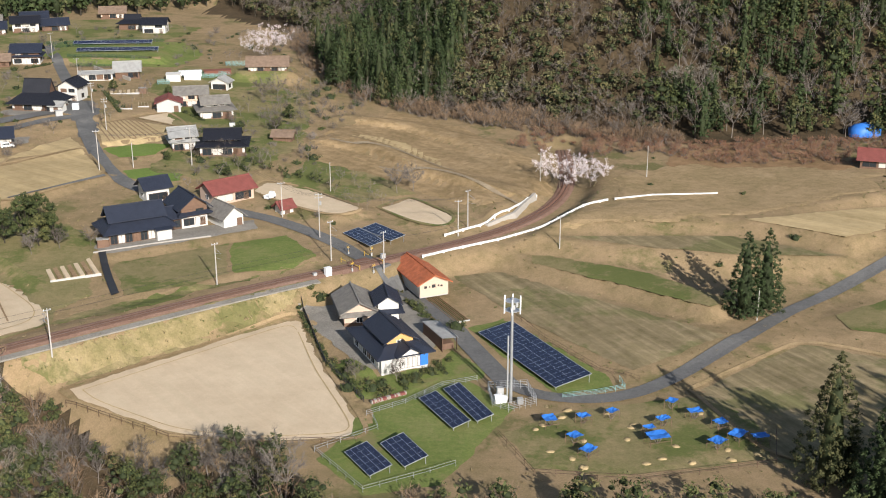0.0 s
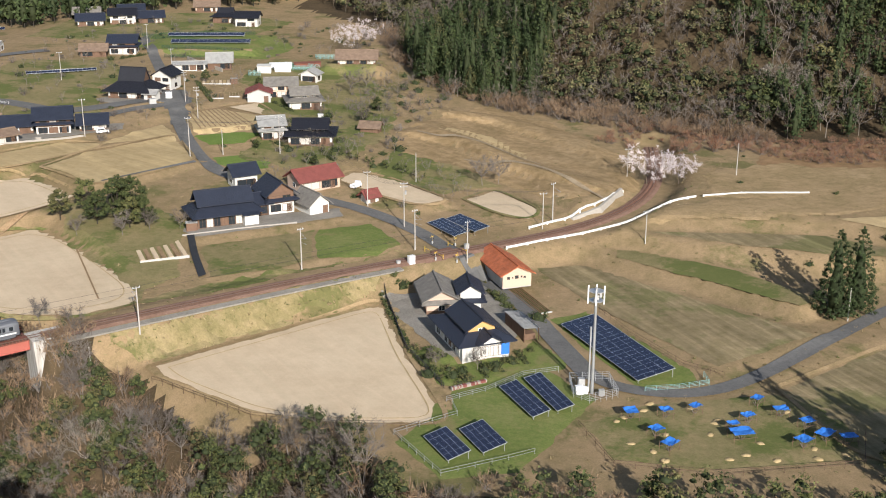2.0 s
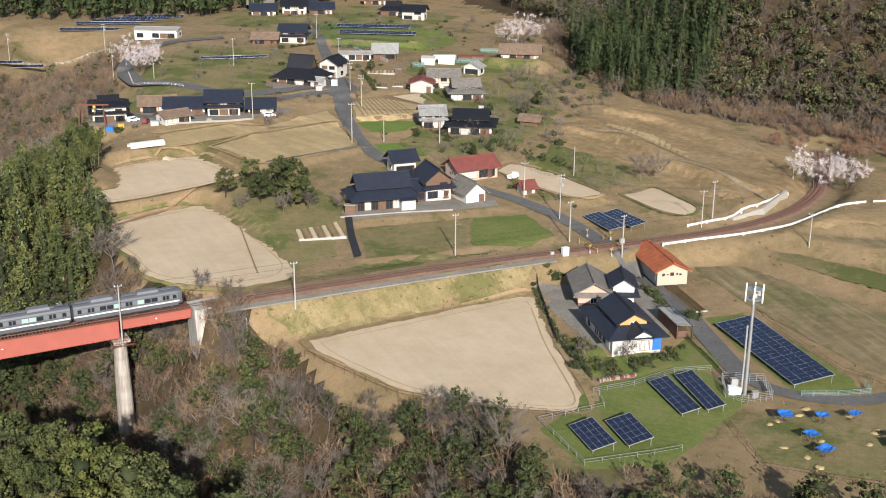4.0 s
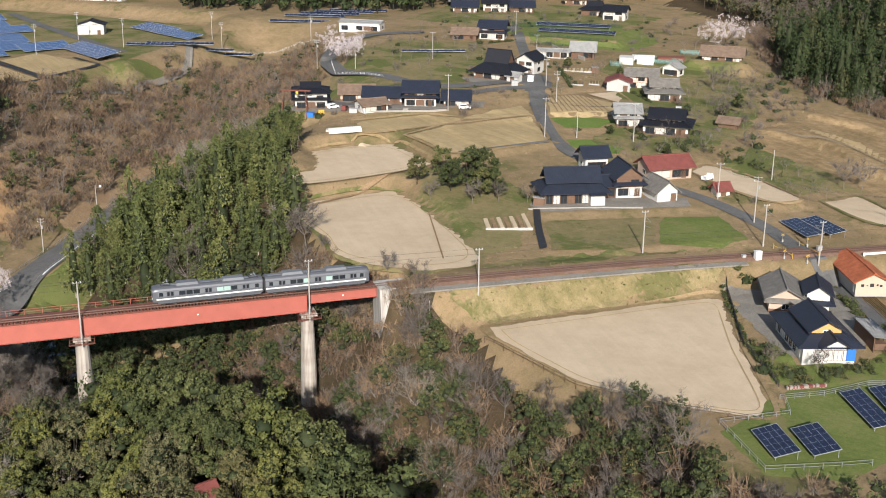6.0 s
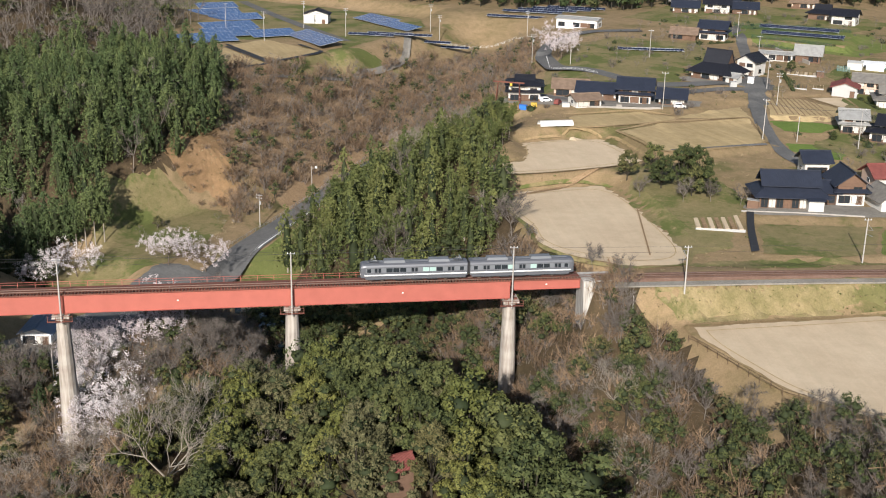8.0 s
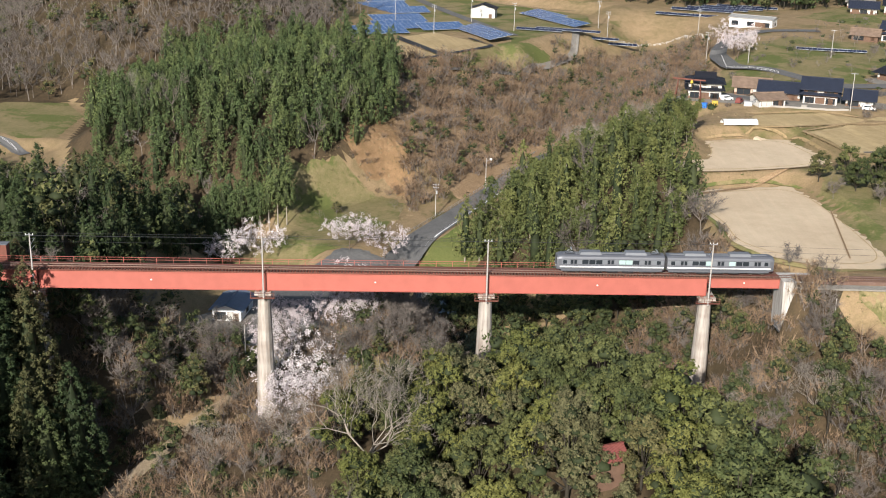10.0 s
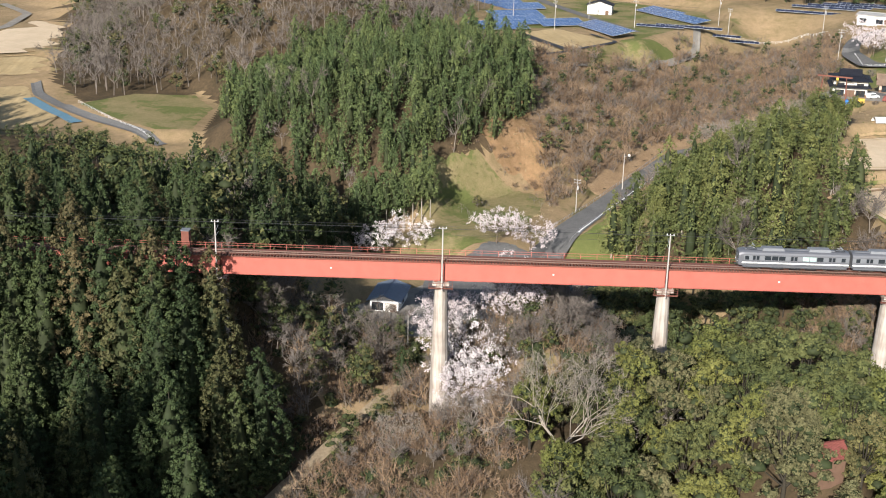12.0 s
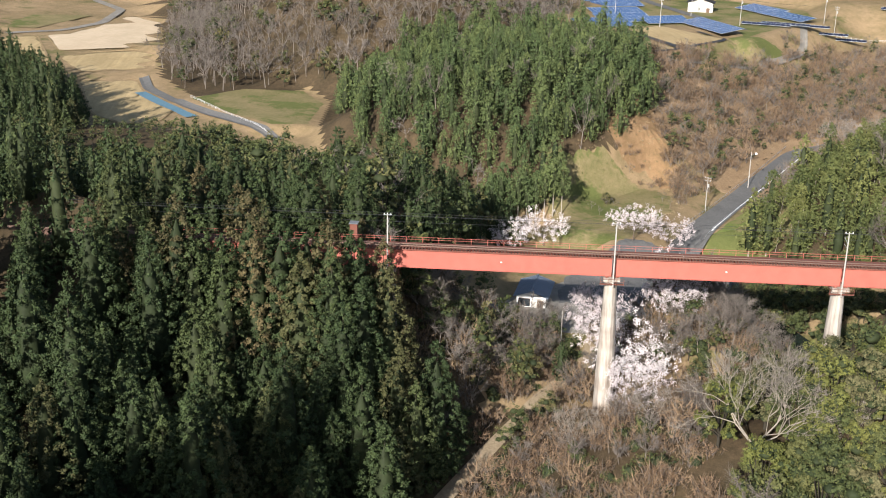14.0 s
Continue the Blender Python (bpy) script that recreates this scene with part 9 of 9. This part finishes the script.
# garden shrubs and hedges
r = np.random.default_rng(77)
garden = np.array([(-21, 199), (-19.5, 196), (-18, 193), (-16.5, 190), (-15, 187.5), (-12.5, 188), (-10, 187), (-7, 190), (-5, 193), (-2, 195), (-13.5, 191), (-17, 188), (-1, 199), (1, 201), (2.5, 216), (-5, 226), (-4, 222), (-6.5, 229), (-26, 229), (-22, 231.5), (-18, 233), (-14, 234.5), (-28, 230), (-11, 190)])
for k, (x, y) in enumerate(garden):
    plant("garden_shrub", "shrub", x, y, r.uniform(0.7, 1.2), "clipped dark green garden shrub", k % 3, "garden shrubs", category="shrub")
for k, (x, y) in enumerate(np.column_stack([r.uniform(-20, 0, 40), r.uniform(185, 199, 40)])):
    if inside(np.array([x]), np.array([y]), [(-21, 199), (-14, 185), (-7, 185), (1, 193), (0, 197), (-6, 195), (-12, 193), (-17, 200)])[0] > 0:
        plant("garden_shrub", "shrub", x, y, r.uniform(0.4, 0.85), "rounded green shrub in the house garden", k % 3, "garden shrubs", category="shrub")
hedge = np.concatenate([np.column_stack([np.linspace(-30, -21, 22), np.linspace(225, 199, 22)]), np.column_stack([np.linspace(-8, 1, 12), np.linspace(231, 214, 12)]), np.column_stack([np.linspace(-27, -9, 16), np.linspace(229.5, 237, 16)]), np.column_stack([np.linspace(-1.5, 0.5, 8), np.linspace(200, 195, 8)])])
wood_of("hedge", "shrub", hedge, "clipped green garden hedge", "hedge", 40, small=0.45, large=0.6)
village = scatter([(-60, 300), (-80, 330), (-70, 360), (-60, 400), (-45, 440), (-25, 390), (-38, 350), (-35, 310)], 4.8, 50)
a, b, c = split(village, 0.3, 0.3, 0.4)
wood_of("hillside_shrubs", "shrub", a[::2], "green shrubs on the village hillside", "shrubs", 50)
wood_of("hillside_trees", "bare_far", b, "small bare orchard trees on the hillside", "trees", 51, small=0.3, large=0.55)
verge = scatter([(-160, 290), (-100, 300), (-40, 262), (-20, 268), (-30, 300), (-60, 320), (-90, 380), (-120, 440), (-60, 460), (-60, 520), (-180, 540), (-200, 460), (-180, 340)], 6.6, 52)
a, b, c = split(verge, 0.4, 0.25, 0.35)
wood_of("village_shrubs", "shrub", a[::2], "shrubs between gardens and fields", "shrubs", 52, small=0.5, large=1.0)
wood_of("village_bare_trees", "bare_far", b, "small bare trees between the gardens", "trees", 53, small=0.25, large=0.45)
wood_of("garden_brush", "thicket", np.concatenate([c[::2], village[::3]]), "grey-brown leafless garden shrubs", "shrubs", 57, ("twigs", "twigs"), 0.4, 0.8)
orchard_line = np.column_stack([np.linspace(-57, -28, 13), np.linspace(316, 297, 13)]) + r.normal(0, 0.5, (13, 2))
wood_of("orchard_line", "evergreen_far", orchard_line, "line of dark clipped fruit trees beside the field", "trees", 58, small=0.2, large=0.3)
row = np.column_stack([np.linspace(-32, -12, 12), np.linspace(310, 283, 12)]) + r.normal(0, 0.8, (12, 2))
wood_of("orchard_rows", "bare_far", np.concatenate([row, row + (-6, -3)]), "rows of pruned bare orchard trees", "trees", 54, small=0.22, large=0.35)
east = scatter([(20, 262), (60, 232), (58, 224), (100, 246), (120, 300), (60, 330), (40, 300), (60, 285), (75, 264)], 7.0, 55)
a, b = split(east, 0.35, 0.65)
wood_of("bank_shrubs", "shrub", a[::4], "scattered shrubs on the eastern banks", "shrubs", 55, small=0.4, large=0.8)
foot = scatter([(60, 335), (75, 322), (110, 312), (140, 310), (140, 338), (75, 348), (30, 370), (20, 345), (45, 330)], 3.0, 56)
wood_of("reddish_brush", "thicket", foot, "rusty red bracken and brush along the foot of the mountain", "brush", 56, ("twigs", "red_brush"), 0.4, 0.8)
orchard = scatter([(-409, 198), (-376, 229), (-360, 216), (-349, 194), (-378, 195)], 7.0, 59)
wood_of("orchard_trees", "bare_far", np.concatenate([orchard, np.column_stack([r.uniform(-236, -208, 14), r.uniform(192, 240, 14)])]), "young bare orchard trees in the grass", "trees", 59, small=0.2, large=0.32)
belt = scatter([(64, 147), (70, 130), (84, 112), (140, 108), (140, 140), (92, 150)], 4.6, 64)
wood_of("cedar_belt", "cedar_thin", belt, "dark cedar belt along the field's southern edge", seed=64, small=1.2, large=1.5)
scrub = scatter([(-172, 84), (-130, 82), (-130, 96), (-127, 122), (-136, 140), (-152, 128), (-160, 116), (-168, 104)], 2.8, 65, rail=3)
a, b, c = split(scrub, 0.6, 0.28, 0.12)
wood_of("gorge_brush", "thicket", a, "reddish-brown brush round the tall pier", "brush", 65, small=0.8, large=1.3)
wood_of("gorge_shrubs", "shrub", b, "green shrubs round the tall pier", "shrubs", 66, small=0.9, large=1.5)
wood_of("bare_wood", "bare", c, "slender bare trees round the tall pier", seed=67, small=0.35, large=0.6)
opens = np.concatenate([scatter([(-100, 225), (-84, 186), (-66, 186), (-30, 222), (-10, 170), (10, 155), (58, 160), (110, 230), (120, 300), (20, 345), (-30, 390), (-60, 450), (-110, 440), (-150, 330), (-165, 285), (-140, 240)], 2.7, 68, rail=3.5), scatter([(-290, 290), (-262, 395), (-330, 450), (-420, 430), (-350, 320)], 5.0, 69)])
a, b = split(opens, 0.72, 0.28)
wood_of("dry_tussocks", "tussock", a, "dry grass tussocks on banks and verges", "grass", 68, small=0.35, large=0.75)
wood_of("green_tussocks", "tussock", b, "green grass tussocks on banks and verges", "grass", 69, ("bark", "green_tuft"), 0.35, 0.8)
bend = scatter([(-204, 112), (-206, 132), (-192, 142), (-180, 136), (-174, 118), (-176, 104), (-190, 100)], 3.4, 61, rail=2.5)
a, b, c = split(bend, 0.35, 0.3, 0.35)
wood_of("gorge_brush", "thicket", a, "brown brush below the viaduct", "brush", 61, small=0.9, large=1.5)
wood_of("bare_wood", "bare", b, "bare trees below the viaduct", seed=62, small=0.5, large=0.8)
wood_of("evergreen_brush", "evergreen_far", c, "dark evergreens below the viaduct", "brush", 63, small=0.4, large=0.8)
side = scatter([(-205, 100), (-196, 132), (-182, 140), (-176, 150), (-168, 140), (-163, 118), (-158, 96), (-164, 84), (-180, 96)], 2.5, 71, road=2.6, rail=2.0)
a, b, c, d = split(side, 0.5, 0.22, 0.14, 0.14)
wood_of("gorge_brush", "thicket", a, "reddish-brown brush beside the dirt track", "brush", 71, small=0.9, large=1.5)
wood_of("gorge_shrubs", "shrub", b, "green shrubs beside the dirt track", "shrubs", 72, small=0.9, large=1.6)
wood_of("evergreen_wood", "evergreen", c, "dark evergreen trees beside the dirt track", seed=73, small=0.4, large=0.7)
wood_of("bare_wood", "bare", d, "bare trees beside the dirt track", seed=74, small=0.45, large=0.75)
spur = scatter([(-152, 132), (-152, 146), (-146, 160), (-136, 158), (-132, 142), (-140, 128)], 2.8, 75, rail=2.0)
a, b, c, d = split(spur, 0.45, 0.2, 0.15, 0.2)
wood_of("gorge_brush", "thicket", a, "brown brush on the spur by the cherry trees", "brush", 75, small=0.9, large=1.4)
wood_of("gorge_shrubs", "shrub", b, "green shrubs on the spur", "shrubs", 76, small=0.9, large=1.5)
wood_of("evergreen_wood", "evergreen", c, "small evergreen trees on the spur", seed=77, small=0.35, large=0.6)
wood_of("bare_wood", "bare", d, "purple-grey bare trees beside the cherries", seed=78, small=0.5, large=0.8)
for k in range(44):
    south = k % 5 in (0, 2, 4)
    off = (-6.5, 8.0, -10.5, 13.0, -15.0)[k % 5]
    x, y, _ = along(-52 + 1.25 * k + 0.9 * (k % 3), off - (0.8 * (k % 4) if south else -1.2 * (k % 3)))
    top = (13.8, 13.5, 12.6, 15.5, 11.4)[k % 5] + (1.4, -1.6, 0.4, -0.6)[k % 4] - (0.75 * max(0, k - 33) if south else 0.5 * max(0, k - 24))
    if south and k in (12, 20, 27):
        top = 17.5 if k != 27 else 15.5
    v = (0, 2, 1)[k % 3]
    plant("cedar_tree", "cedar", x, y, (top - ground_at(x, y)) / (22, 24, 19)[k % 3], ("tall dark cedar beside the viaduct's wooded end", "tall cedar with a browned top beside the viaduct's end")[k % 4 == 0], v, "cedars of the gorge slope", ("shade_bark", "brown_cedar") if k % 4 == 0 else None)
hillside = scatter([(-278, 388), (-262, 361), (-228, 318), (-200, 318), (-178, 300), (-197, 346), (-188, 357), (-204, 385), (-214, 410), (-236, 424), (-262, 432)], 3.4, 84)
a, b, c = split(hillside, 0.66, 0.2, 0.14)
wood_of("brush_slope", "thicket", a, "withered brown brush on the slope below the far road", "brush", 84, small=0.9, large=1.5)
wood_of("bare_wood", "bare_far", b, "small bare trees on the slope below the far road", seed=85, small=0.35, large=0.65)
wood_of("evergreen_brush", "evergreen_far", c, "dark shrubs on the slope below the far road", "brush", seed=86, small=0.25, large=0.5)
edge = scatter([(-70, 520), (-54, 455), (-28, 400), (22, 364), (70, 342), (78, 352), (34, 378), (-12, 408), (-38, 458), (-54, 524)], 2.8, 87)
a, b = split(edge, 0.75, 0.25)
wood_of("reddish_brush", "thicket", a, "reddish-brown brush at the wood's edge", "brush", 87, small=0.8, large=1.4)
wood_of("edge_trees", "bare_far", b, "small bare trees at the wood's edge", "trees", 88, small=0.4, large=0.7)
verge = scatter([(-84, 187), (-67, 190), (-31, 225), (-27, 234), (-48, 215), (-66, 200)], 1.5, 89, rail=3.4)
a, b = split(verge, 0.45, 0.55)
wood_of("dry_tussocks", "tussock", a, "dry grass tussocks on the railway bank", "grass", 89, small=0.5, large=1.1)
wood_of("green_tussocks", "tussock", b, "green grass tussocks on the railway bank", "grass", 90, ("bark", "green_tuft"), 0.5, 1.0)
bank = scatter([(-112, 168), (-84, 174), (-76, 183), (-88, 202), (-106, 210), (-122, 202)], 1.9, 79, rail=2.6)
bank = bank[np.hypot(bank[:, 0] + 86, bank[:, 1] - 181) > 4.0]
a, b, c = split(bank, 0.68, 0.2, 0.12)
wood_of("gorge_brush", "thicket", a, "brown brush round the viaduct's pale abutment", "brush", 79, small=0.8, large=1.3)
wood_of("gorge_shrubs", "shrub", b, "green shrubs round the viaduct's pale abutment", "shrubs", 80, small=0.8, large=1.4)
wood_of("bare_wood", "bare", c, "slender bare trees round the viaduct's pale abutment", seed=81, small=0.35, large=0.6)
for k, (x, y, top) in enumerate(((-84, 127, 12.5), (-100, 131, 11), (-77, 127, 12), (-64, 122, 9.5), (-56, 120, 7.5), (-72, 118, 8.5), (-92, 130, 12.5), (-60, 113, 4), (-108, 134, 7), (-70, 126, 11), (-86, 117, 6.5), (-115, 138, 2))):
    plant("evergreen_tree", "evergreen_near", x, y, (top - ground_at(x, y)) / (11.5, 13.5)[k % 2], "tall evergreen on the knoll's crest", (0, 2)[k % 2], "evergreens of the knoll", ("shade_bark", ("evergreen", "evergreen", "yellow_leaves")[k % 3]))
clearing = scatter([(-243, 214), (-247, 238), (-252, 260), (-240, 254), (-226, 243), (-212, 226), (-208, 206), (-222, 190)], 1.9, 95)
pad = inside(clearing[:, 0], clearing[:, 1], COVERS["orchard_green"][0]) > 0
wood_of("green_tussocks", "tussock", clearing[pad], "green grass tussocks in the orchard", "grass", 95, ("bark", "green_tuft"), 0.5, 0.9)
a, b = split(clearing[~pad], 0.8, 0.2)
wood_of("dry_tussocks", "tussock", a, "dry grass tussocks on the clearing", "grass", 96, small=0.6, large=1.2)
wood_of("slope_brush", "thicket", b, "low withered brush on the clearing", "brush", 97, small=0.35, large=0.7)
